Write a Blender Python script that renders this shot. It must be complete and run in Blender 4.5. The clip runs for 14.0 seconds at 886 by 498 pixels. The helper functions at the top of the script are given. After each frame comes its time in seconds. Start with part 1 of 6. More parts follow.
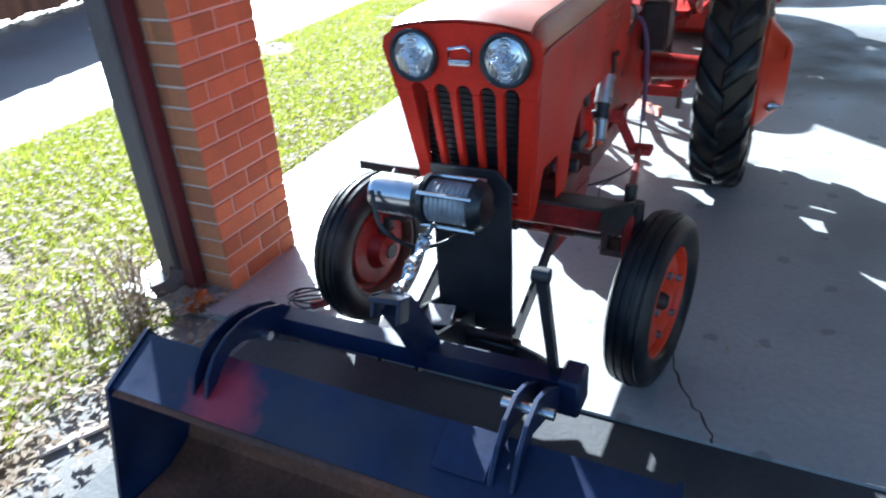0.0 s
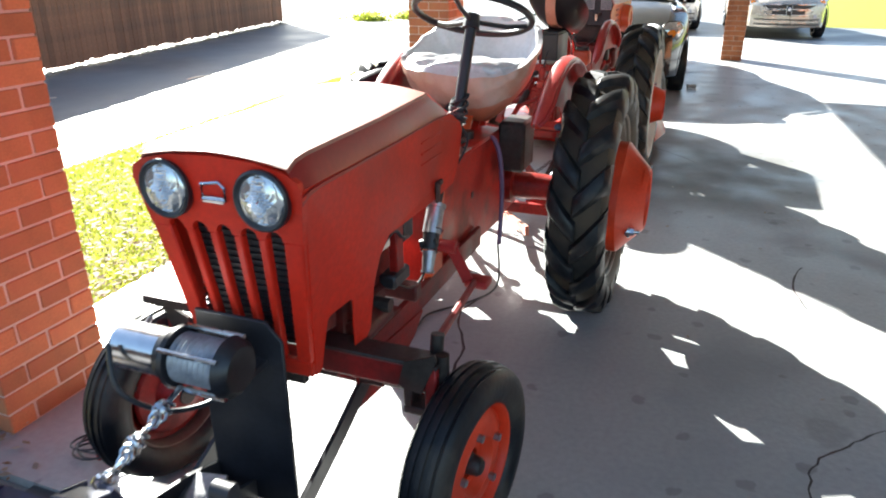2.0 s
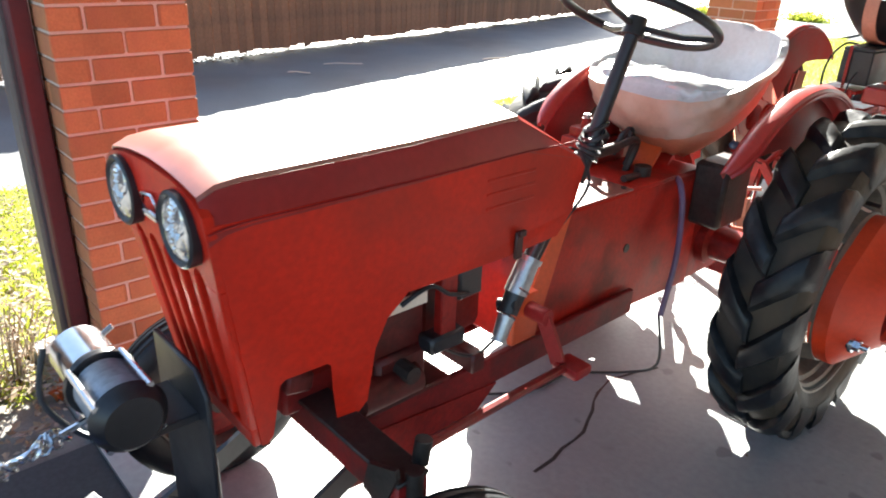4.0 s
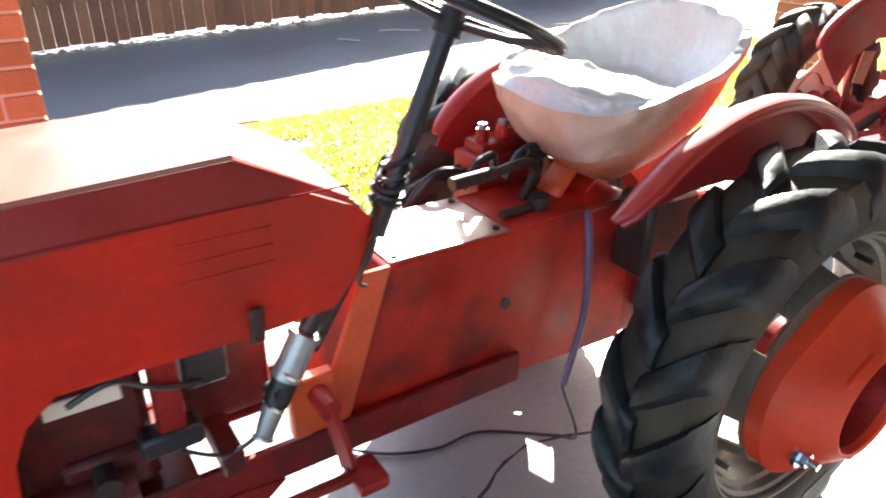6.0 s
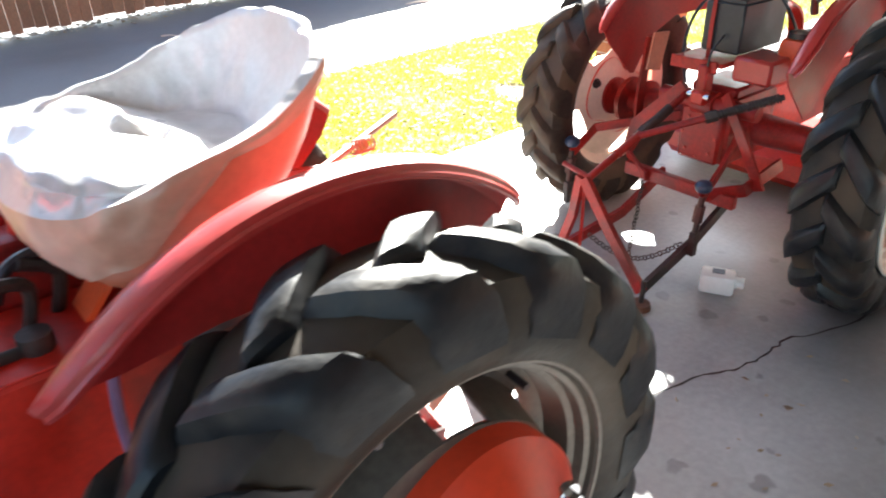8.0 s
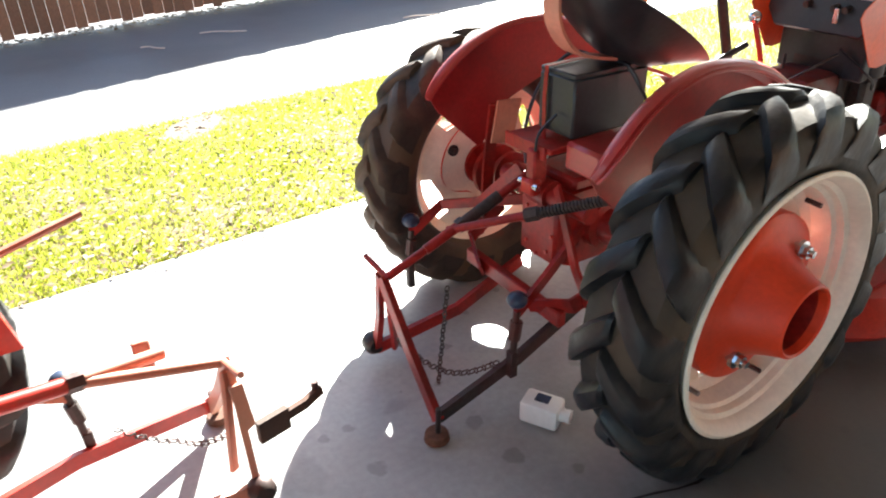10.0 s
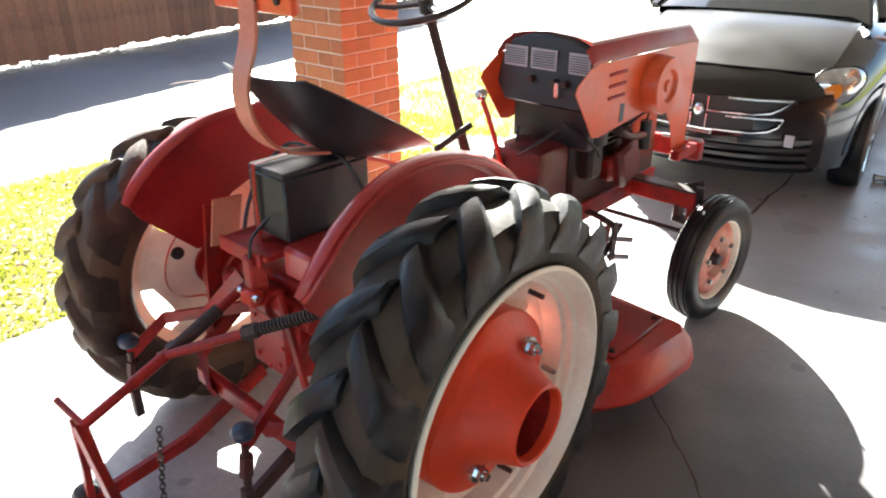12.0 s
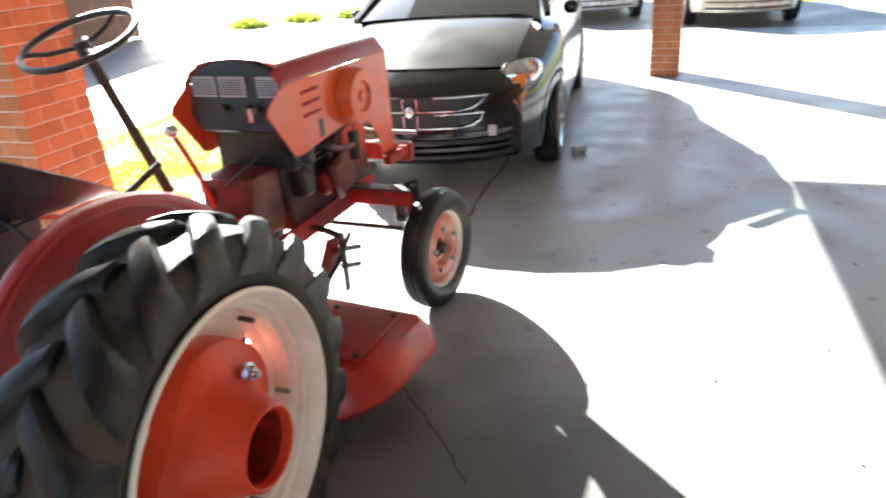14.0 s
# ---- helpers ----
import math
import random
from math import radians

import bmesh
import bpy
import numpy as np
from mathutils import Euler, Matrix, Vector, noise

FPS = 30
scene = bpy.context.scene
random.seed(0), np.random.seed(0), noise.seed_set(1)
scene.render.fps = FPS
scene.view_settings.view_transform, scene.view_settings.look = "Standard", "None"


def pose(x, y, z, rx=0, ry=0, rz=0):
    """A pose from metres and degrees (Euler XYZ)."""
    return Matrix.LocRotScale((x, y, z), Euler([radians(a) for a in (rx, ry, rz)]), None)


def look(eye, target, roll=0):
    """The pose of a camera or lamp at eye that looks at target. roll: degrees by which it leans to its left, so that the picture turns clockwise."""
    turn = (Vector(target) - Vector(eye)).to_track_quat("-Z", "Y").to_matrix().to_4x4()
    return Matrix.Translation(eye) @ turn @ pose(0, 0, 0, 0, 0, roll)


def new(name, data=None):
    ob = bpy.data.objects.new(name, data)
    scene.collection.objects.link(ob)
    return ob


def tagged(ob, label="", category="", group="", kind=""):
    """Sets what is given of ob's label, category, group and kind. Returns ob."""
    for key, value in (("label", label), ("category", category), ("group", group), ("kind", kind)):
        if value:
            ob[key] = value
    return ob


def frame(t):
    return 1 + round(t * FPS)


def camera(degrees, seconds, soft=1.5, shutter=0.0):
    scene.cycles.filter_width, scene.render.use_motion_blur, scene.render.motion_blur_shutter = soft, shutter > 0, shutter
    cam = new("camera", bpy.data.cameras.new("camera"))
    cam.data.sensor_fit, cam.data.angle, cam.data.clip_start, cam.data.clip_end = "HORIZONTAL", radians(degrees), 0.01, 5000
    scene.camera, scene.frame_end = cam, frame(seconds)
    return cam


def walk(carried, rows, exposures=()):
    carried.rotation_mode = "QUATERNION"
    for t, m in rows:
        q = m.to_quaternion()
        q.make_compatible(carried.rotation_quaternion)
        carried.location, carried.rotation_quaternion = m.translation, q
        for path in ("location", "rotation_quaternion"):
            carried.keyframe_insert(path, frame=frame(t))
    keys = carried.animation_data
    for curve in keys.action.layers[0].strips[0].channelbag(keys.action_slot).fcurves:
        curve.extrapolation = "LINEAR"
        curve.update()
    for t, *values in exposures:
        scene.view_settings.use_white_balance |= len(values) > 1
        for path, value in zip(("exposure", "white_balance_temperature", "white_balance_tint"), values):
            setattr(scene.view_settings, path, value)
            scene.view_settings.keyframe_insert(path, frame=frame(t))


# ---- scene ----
cam = camera(64.3, 14.0, soft=1.9, shutter=0.4)
PATH = [
    (0, (0.841, -3.617, 1.624), (0.044, -2.066, 0.646), -3.7),
    (0.5, (0.858, -3.581, 1.639), (0.147, -1.948, 0.728), -3.9),
    (1, (0.99, -3.458, 1.642), (0.185, -1.825, 0.815), -0.6),
    (1.5, (1.116, -3.329, 1.638), (0.298, -1.689, 0.836), 0.7),
    (2, (1.104, -3.143, 1.642), (0.43, -1.419, 0.883), -0.2),
    (2.5, (1.146, -2.921, 1.647), (0.275, -1.27, 0.929), 0.8),
    (2.7, (1.204, -2.836, 1.648), (0.219, -1.26, 0.909), 2.7),
    (4.8, (1.362, -1.936, 1.62), (-0.044, -0.761, 0.818), 0.2),
    (5, (1.368, -1.828, 1.642), (-0.032, -0.656, 0.826), 0.2),
    (5.5, (1.42, -1.616, 1.661), (-0.087, -0.607, 0.817), 2.1),
    (6, (1.392, -1.384, 1.657), (-0.1, -0.406, 0.753), 0.6),
    (6.5, (1.3, -1.11, 1.666), (-0.075, 0.003, 0.732), -0.1),
    (7, (1.344, -0.824, 1.651), (-0.094, 0.199, 0.711), 0.6),
    (7.5, (1.353, -0.561, 1.639), (-0.078, 0.462, 0.688), -1.0),
    (8, (1.318, -0.309, 1.639), (-0.035, 0.803, 0.673), -1.8),
    (8.2, (1.342, -0.212, 1.634), (-0.007, 0.906, 0.67), -1.1),
    (10.3, (1.486, 1.021, 1.74), (0.016, 1.97, 0.77), -1.7),
    (10.5, (1.472, 1.083, 1.733), (0.014, 2.061, 0.776), -2.0),
    (11, (1.418, 1.192, 1.767), (0.17, 2.468, 0.865), 0.1),
    (11.5, (1.419, 1.263, 1.791), (0.214, 2.594, 0.91), 0.8),
    (12, (1.463, 1.315, 1.792), (0.287, 2.689, 0.938), -0.0),
    (12.5, (1.517, 1.351, 1.789), (0.416, 2.805, 0.969), -1.6),
    (13, (1.567, 1.368, 1.793), (0.611, 2.923, 0.977), -2.2),
    (13.5, (1.583, 1.366, 1.799), (0.726, 2.979, 0.984), -2.3),
    (14, (1.686, 1.395, 1.777), (1.022, 3.096, 0.96), -4.2),
]
walk(cam, [(t, look(eye, target, roll)) for t, eye, target, roll in PATH],
     exposures=((0, 2.45, 5250, 3), (1.5, 2.85, 6150, 4), (2.5, 2.86, 6400, 5), (5, 3.2, 6500, 6), (8, 3.45, 6400, 6), (10.5, 3.08, 6500, 6), (12, 3.28, 6450, 6), (14, 3.28, 6400, 6)))

# ------------------------------------------------------------ world, sun
SUN_AZ = (-0.74, 0.67)          # horizontal way towards the sun
SUN_EL = 28.0
world = bpy.data.worlds.new("sky")
scene.world = world
world.use_nodes = True
wn = world.node_tree
sky = wn.nodes.new("ShaderNodeTexSky")
sky.sky_type = "NISHITA"
sky.sun_disc = False
sky.sun_elevation = radians(SUN_EL)
sky.sun_rotation = math.atan2(SUN_AZ[0], SUN_AZ[1])
wn.links.new(sky.outputs[0], wn.nodes["Background"].inputs[0])
wn.nodes["Background"].inputs[1].default_value = 0.052
sun_data = bpy.data.lights.new("sun", "SUN")
sun_data.energy, sun_data.angle, sun_data.color = 5.0, radians(0.5), (1.0, 0.96, 0.89)
sun = new("sun", sun_data)
el = radians(SUN_EL)
sun.matrix_world = look((0, 0, 30), Vector((0, 0, 30)) - Vector((SUN_AZ[0] * math.cos(el), SUN_AZ[1] * math.cos(el), math.sin(el))))

# ------------------------------------------------------------ materials


def surf(name, col, rough=0.5, metal=0.0, var=0.18, scale=6.0, fine=60.0, bump=0.15, tint=None, tint_amount=0.35,
         coat=0.0, coat_rough=0.08, per_object=0.0, tint_scale=2.5, tint_at=(0.5, 0.68), rough_var=0.12, spec=0.5):
    """Paint, rubber, metal, cloth: a colour broken at two scales, stains of a second colour, fine relief."""
    m = bpy.data.materials.new(name)
    m.use_nodes = True
    t = m.node_tree
    b = t.nodes["Principled BSDF"]
    N, L = t.nodes.new, t.links.new
    tc = N("ShaderNodeTexCoord")
    big, small, blot = N("ShaderNodeTexNoise"), N("ShaderNodeTexNoise"), N("ShaderNodeTexNoise")
    for nd, sc, de in ((big, scale, 5), (small, fine, 3), (blot, tint_scale, 6)):
        nd.inputs["Scale"].default_value, nd.inputs["Detail"].default_value = sc, de
        L(tc.outputs["Object"], nd.inputs["Vector"])
    ramp = N("ShaderNodeMapRange")
    ramp.inputs["From Min"].default_value, ramp.inputs["From Max"].default_value = 0.3, 0.7
    ramp.inputs["To Min"].default_value, ramp.inputs["To Max"].default_value = 1 - var, 1 + var
    L(big.outputs["Fac"], ramp.inputs["Value"])
    r2 = N("ShaderNodeMapRange")
    r2.inputs["From Min"].default_value, r2.inputs["From Max"].default_value = 0.3, 0.7
    r2.inputs["To Min"].default_value, r2.inputs["To Max"].default_value = 1 - var * 0.6, 1 + var * 0.6
    L(small.outputs["Fac"], r2.inputs["Value"])
    mul = N("ShaderNodeMath"); mul.operation = "MULTIPLY"
    L(ramp.outputs[0], mul.inputs[0]); L(r2.outputs[0], mul.inputs[1])
    last = mul.outputs[0]
    if per_object:
        oi = N("ShaderNodeObjectInfo")
        r3 = N("ShaderNodeMapRange")
        r3.inputs["To Min"].default_value, r3.inputs["To Max"].default_value = 1 - per_object, 1 + per_object
        L(oi.outputs["Random"], r3.inputs["Value"])
        m2 = N("ShaderNodeMath"); m2.operation = "MULTIPLY"
        L(last, m2.inputs[0]); L(r3.outputs[0], m2.inputs[1])
        last = m2.outputs[0]
    vm = N("ShaderNodeVectorMath"); vm.operation = "SCALE"
    vm.inputs[0].default_value = col
    L(last, vm.inputs["Scale"])
    out = vm.outputs[0]
    if tint:
        mr = N("ShaderNodeMapRange")
        mr.inputs["From Min"].default_value, mr.inputs["From Max"].default_value = tint_at
        mr.inputs["To Max"].default_value = tint_amount
        L(blot.outputs["Fac"], mr.inputs["Value"])
        mx = N("ShaderNodeMix"); mx.data_type = "RGBA"
        L(mr.outputs[0], mx.inputs["Factor"]); L(out, mx.inputs["A"])
        mx.inputs["B"].default_value = (*tint, 1)
        out = mx.outputs["Result"]
    L(out, b.inputs["Base Color"])
    rr = N("ShaderNodeMapRange")
    rr.inputs["From Min"].default_value, rr.inputs["From Max"].default_value = 0.3, 0.7
    rr.inputs["To Min"].default_value, rr.inputs["To Max"].default_value = max(0.02, rough - rough_var), min(1, rough + rough_var)
    L(big.outputs["Fac"], rr.inputs["Value"]); L(rr.outputs[0], b.inputs["Roughness"])
    b.inputs["Metallic"].default_value = metal
    b.inputs["Coat Weight"].default_value = coat
    b.inputs["Coat Roughness"].default_value = coat_rough
    b.inputs["Specular IOR Level"].default_value = spec
    if bump:
        bp = N("ShaderNodeBump")
        bp.inputs["Strength"].default_value, bp.inputs["Distance"].default_value = bump, 0.004
        L(small.outputs["Fac"], bp.inputs["Height"]); L(bp.outputs[0], b.inputs["Normal"])
    return m


RED = surf("red_paint", (0.44, 0.019, 0.010), 0.40, var=0.22, bump=0.05, tint=(0.24, 0.03, 0.02), tint_amount=0.5, coat=0.12)
HOODRED = surf("hood_red_paint", (0.60, 0.020, 0.007), 0.46, var=0.16, scale=3, bump=0.05, tint=(0.28, 0.022, 0.012), tint_amount=0.6, coat=0.0, spec=0.28)
# Faded red, made paler than the hood sides to carry the sun's glare.
FADEDGLARE = surf("faded_paint_with_glare", (0.34, 0.070, 0.042), 0.42, var=0.16, scale=4, bump=0.05, tint=(0.42, 0.19, 0.13), tint_amount=0.7, coat=1.0, coat_rough=0.34, spec=1.0)
FADEDGLARE.node_tree.nodes["Principled BSDF"].inputs["Coat IOR"].default_value = 1.8
SHOULDER = surf("darkened_hood_edge_paint", (0.33, 0.022, 0.022), 0.4, var=0.15, scale=4, bump=0.04, tint=(0.20, 0.03, 0.03), tint_amount=0.5, coat=0.1)
# Worn red, lightened for the sky reflected on the fender crowns.
FENDERRED = surf("worn_fender_paint_with_sky_sheen", (0.37, 0.022, 0.020), 0.40, var=0.15, scale=5, bump=0.05, tint=(0.36, 0.065, 0.052), tint_amount=0.5, coat=0.3, coat_rough=0.25)
CASTRED = surf("oily_red_casting", (0.27, 0.012, 0.009), 0.42, var=0.35, scale=9, bump=0.15, tint=(0.09, 0.014, 0.012), tint_amount=0.75, tint_scale=5, spec=0.35)
AXLERED = surf("grimy_axle_paint", (0.21, 0.010, 0.010), 0.45, var=0.3, scale=8, bump=0.12, tint=(0.05, 0.016, 0.016), tint_amount=0.7, tint_scale=5, spec=0.35)
ENGINEDARK = surf("sooty_engine_paint", (0.11, 0.012, 0.010), 0.5, var=0.4, scale=10, bump=0.25, tint=(0.03, 0.018, 0.016), tint_amount=0.8, tint_scale=6)
PIPEGREY = surf("grey_brown_pipe_paint", (0.105, 0.090, 0.090), 0.5, var=0.15, bump=0.05)
MAROON = surf("maroon_pipe_paint", (0.085, 0.016, 0.022), 0.5, var=0.15, bump=0.05)
DEEPRED = surf("deep_red_paint", (0.30, 0.012, 0.013), 0.45, var=0.2, bump=0.05, tint=(0.12, 0.012, 0.012), tint_amount=0.5, spec=0.35)
ORANGE = surf("orange_red_paint", (0.68, 0.095, 0.024), 0.4, var=0.12, bump=0.04, tint=(0.45, 0.05, 0.02), tint_amount=0.4, coat=0.15)
WHEELRED = surf("wheel_red_paint", (0.66, 0.046, 0.012), 0.46, var=0.12, bump=0.04, tint=(0.42, 0.045, 0.022), tint_amount=0.5, spec=0.4)
FADEDWHEEL = surf("sun_faded_wheel_paint", (0.50, 0.13, 0.085), 0.5, var=0.2, bump=0.06, tint=(0.62, 0.40, 0.32), tint_amount=0.7, tint_scale=9, tint_at=(0.45, 0.6))
GREASE = surf("greasy_dark_iron", (0.035, 0.028, 0.026), 0.5, metal=0.3, var=0.4, bump=0.3, tint=(0.12, 0.02, 0.015), tint_amount=0.6)
BLACK = surf("black_paint", (0.018, 0.018, 0.022), 0.4, var=0.3, bump=0.08, tint=(0.06, 0.05, 0.045), tint_amount=0.4)
NAVY = surf("dark_navy_steel_paint", (0.006, 0.014, 0.050), 0.46, var=0.3, bump=0.08, tint=(0.05, 0.045, 0.05), tint_amount=0.5, spec=0.35)
RUBBER = surf("tyre_rubber", (0.009, 0.010, 0.013), 0.46, spec=0.32, var=0.35, scale=9, fine=45, bump=0.35, tint=(0.13, 0.10, 0.07), tint_amount=0.45, tint_scale=4.5, tint_at=(0.50, 0.70))
SIDEWALL = surf("dusty_sidewall_rubber", (0.017, 0.0155, 0.0145), 0.60, spec=0.25, var=0.3, scale=7, fine=45, bump=0.3, tint=(0.085, 0.060, 0.038), tint_amount=0.7, tint_scale=3.2, tint_at=(0.40, 0.62))
DUSTYTREAD = surf("dusty_tread_rubber", (0.008, 0.0086, 0.0105), 0.46, spec=0.35, var=0.35, scale=9, fine=45, bump=0.35, tint=(0.12, 0.095, 0.065), tint_amount=0.4, tint_scale=4.5, tint_at=(0.5, 0.7))
OLDRUBBER = surf("muddy_tyre_rubber", (0.026, 0.021, 0.018), 0.62, spec=0.3, var=0.3, scale=9, bump=0.3, tint=(0.11, 0.07, 0.042), tint_amount=0.7, tint_scale=3.0, tint_at=(0.42, 0.62))
TUNNELRED = surf("grimy_tunnel_paint", (0.44, 0.017, 0.008), 0.42, var=0.22, bump=0.06, tint=(0.07, 0.012, 0.010), tint_amount=0.7, tint_scale=4.5, tint_at=(0.52, 0.66), spec=0.4)
CREAM = surf("cream_rim_paint", (0.84, 0.74, 0.62), 0.45, var=0.08, bump=0.08, tint=(0.45, 0.32, 0.23), tint_amount=0.45, tint_at=(0.55, 0.75))
RUSTRIM = surf("dull_steel_rim", (0.16, 0.14, 0.12), 0.5, metal=0.4, var=0.25, bump=0.15, tint=(0.10, 0.06, 0.04), tint_amount=0.6)
CHROME = surf("bright_steel", (0.62, 0.63, 0.66), 0.22, metal=1.0, var=0.1, bump=0.03)
STEEL = surf("worn_steel", (0.30, 0.30, 0.31), 0.42, metal=0.9, var=0.25, bump=0.1)
CABLE = surf("wound_steel_cable", (0.40, 0.42, 0.46), 0.42, metal=0.35, var=0.25, bump=0.2)
RUST = surf("rusty_worn_steel", (0.13, 0.055, 0.032), 0.75, metal=0.2, var=0.4, bump=0.3, tint=(0.05, 0.035, 0.03), tint_amount=0.7)
SEATBEIGE = surf("faded_beige_vinyl", (0.47, 0.28, 0.20), 0.38, var=0.10, scale=4, bump=0.12, tint=(0.62, 0.50, 0.43), tint_amount=0.6, tint_scale=4)
SEATPINK = surf("faded_red_vinyl", (0.50, 0.17, 0.095), 0.5, var=0.12, scale=5, bump=0.15, tint=(0.55, 0.36, 0.30), tint_amount=0.6, tint_scale=3)
SEATWHITE = surf("silver_grey_vinyl", (0.58, 0.58, 0.60), 0.36, metal=0.12, var=0.1, scale=5, bump=0.15, tint=(0.36, 0.25, 0.22), tint_amount=0.5)
CONCRETE = surf("worn_concrete", (0.335, 0.338, 0.342), 0.46, spec=0.8, var=0.15, scale=2.2, fine=38, bump=0.3, tint=(0.20, 0.20, 0.206), tint_amount=0.7, tint_scale=1.1, tint_at=(0.47, 0.68), rough_var=0.16)
ASPHALT = surf("worn_lane_asphalt", (0.150, 0.150, 0.156), 0.52, spec=0.8, var=0.12, scale=0.8, fine=40, bump=0.25, tint=(0.09, 0.09, 0.095), tint_amount=0.5, tint_scale=0.5)
GRAVEL = surf("grey_gravel", (0.15, 0.14, 0.13), 0.9, var=0.3, scale=5, fine=90, bump=0.5, tint=(0.24, 0.23, 0.21), tint_amount=0.6, tint_scale=3)
DIRT = surf("dark_yard_surface", (0.036, 0.037, 0.042), 0.8, var=0.3, scale=2.0, fine=60, bump=0.4, tint=(0.075, 0.072, 0.068), tint_amount=0.6, tint_scale=1.2)
BRICK = surf("orange_red_brick", (0.42, 0.165, 0.070), 0.85, var=0.16, scale=9, fine=120, bump=0.35, tint=(0.33, 0.11, 0.07), tint_amount=0.5, tint_scale=7, per_object=0.22)
MORTAR = surf("grey_pink_mortar", (0.60, 0.47, 0.39), 0.9, var=0.12, fine=120, bump=0.4)
FENCEWOOD = surf("brown_weathered_board", (0.24, 0.105, 0.055), 0.85, var=0.25, scale=3, fine=40, bump=0.4, tint=(0.11, 0.075, 0.055), tint_amount=0.6, per_object=0.2)
SOIL = surf("bare_soil", (0.16, 0.12, 0.08), 0.95, var=0.3, scale=4, fine=70, bump=0.5, tint=(0.30, 0.26, 0.20), tint_amount=0.6, tint_scale=3)
PLASTER = surf("ceiling_boards", (0.34, 0.31, 0.27), 0.8, var=0.08, bump=0.1)
BATTERY = surf("black_battery_case", (0.02, 0.022, 0.026), 0.45, var=0.25, bump=0.06)
WHITEPL = surf("white_plastic", (0.75, 0.75, 0.74), 0.4, var=0.05, bump=0.02)
LABEL = surf("faded_label", (0.42, 0.42, 0.46), 0.5, var=0.1, bump=0.02)
INK = surf("dark_print", (0.05, 0.05, 0.06), 0.6, var=0.1, bump=0.0)
BLUE = surf("blue_knob_plastic", (0.02, 0.035, 0.075), 0.4, var=0.15, bump=0.05)
PURPLE = surf("purple_hose", (0.14, 0.075, 0.15), 0.5, var=0.15, bump=0.05)
GREYALU = surf("cast_aluminium", (0.42, 0.43, 0.45), 0.42, metal=0.75, var=0.2, bump=0.15)
CARBLACK = surf("black_car_lacquer", (0.006, 0.006, 0.008), 0.16, var=0.1, bump=0.0, coat=0.4, rough_var=0.04, spec=0.4)
# Bonnet paint, greyer and rougher than the body lacquer.
HOODGREY = surf("grey_car_bonnet", (0.026, 0.026, 0.026), 0.34, var=0.10, scale=3, bump=0.0, coat=0.5, coat_rough=0.14, rough_var=0.06)
DARKPL = surf("dark_plastic", (0.012, 0.012, 0.013), 0.5, var=0.2, bump=0.05)
SILVERCAR = surf("silver_car_lacquer", (0.52, 0.54, 0.57), 0.25, metal=0.3, var=0.05, bump=0.0, coat=0.8)
GOLDCAR = surf("champagne_car_lacquer", (0.46, 0.41, 0.34), 0.25, metal=0.3, var=0.05, bump=0.0, coat=0.8)
TANRED = surf("sun_bleached_red", (0.50, 0.17, 0.11), 0.5, var=0.15, bump=0.06, tint=(0.42, 0.28, 0.2), tint_amount=0.5)

def spots(m, scale, reach, col, amount):
    """Scattered dark drips and marks of uneven size and outline."""
    t = m.node_tree
    N, L = t.nodes.new, t.links.new
    b = t.nodes["Principled BSDF"]
    tc, nz, add, vo = N("ShaderNodeTexCoord"), N("ShaderNodeTexNoise"), N("ShaderNodeVectorMath"), N("ShaderNodeTexVoronoi")
    nz.inputs["Scale"].default_value = scale * 4
    add.operation = "MULTIPLY_ADD"
    add.inputs[1].default_value = (0.25 / scale, 0.25 / scale, 0.0)
    vo.inputs["Scale"].default_value = scale
    vo.voronoi_dimensions = "2D"
    L(tc.outputs["Object"], nz.inputs["Vector"]); L(nz.outputs["Color"], add.inputs[0]); L(tc.outputs["Object"], add.inputs[2])
    L(add.outputs[0], vo.inputs["Vector"])
    sep, size, dif, fac, mx = N("ShaderNodeSeparateColor"), N("ShaderNodeMapRange"), N("ShaderNodeMath"), N("ShaderNodeMapRange"), N("ShaderNodeMix")
    L(vo.outputs["Color"], sep.inputs[0]); L(sep.outputs[0], size.inputs["Value"])
    size.inputs["From Min"].default_value, size.inputs["To Max"].default_value = 0.45, reach
    dif.operation = "SUBTRACT"
    L(size.outputs[0], dif.inputs[0]); L(vo.outputs["Distance"], dif.inputs[1])
    fac.inputs["From Min"].default_value, fac.inputs["From Max"].default_value = 0.0, 0.05
    fac.inputs["To Max"].default_value = amount
    L(dif.outputs[0], fac.inputs["Value"])
    mx.data_type = "RGBA"
    old = b.inputs["Base Color"].links[0].from_socket
    L(fac.outputs[0], mx.inputs["Factor"]); L(old, mx.inputs["A"])
    mx.inputs["B"].default_value = (*col, 1)
    L(mx.outputs["Result"], b.inputs["Base Color"])


spots(CONCRETE, 5.0, 0.20, (0.11, 0.107, 0.103), 0.5)
spots(CONCRETE, 1.7, 0.20, (0.14, 0.135, 0.13), 0.35)


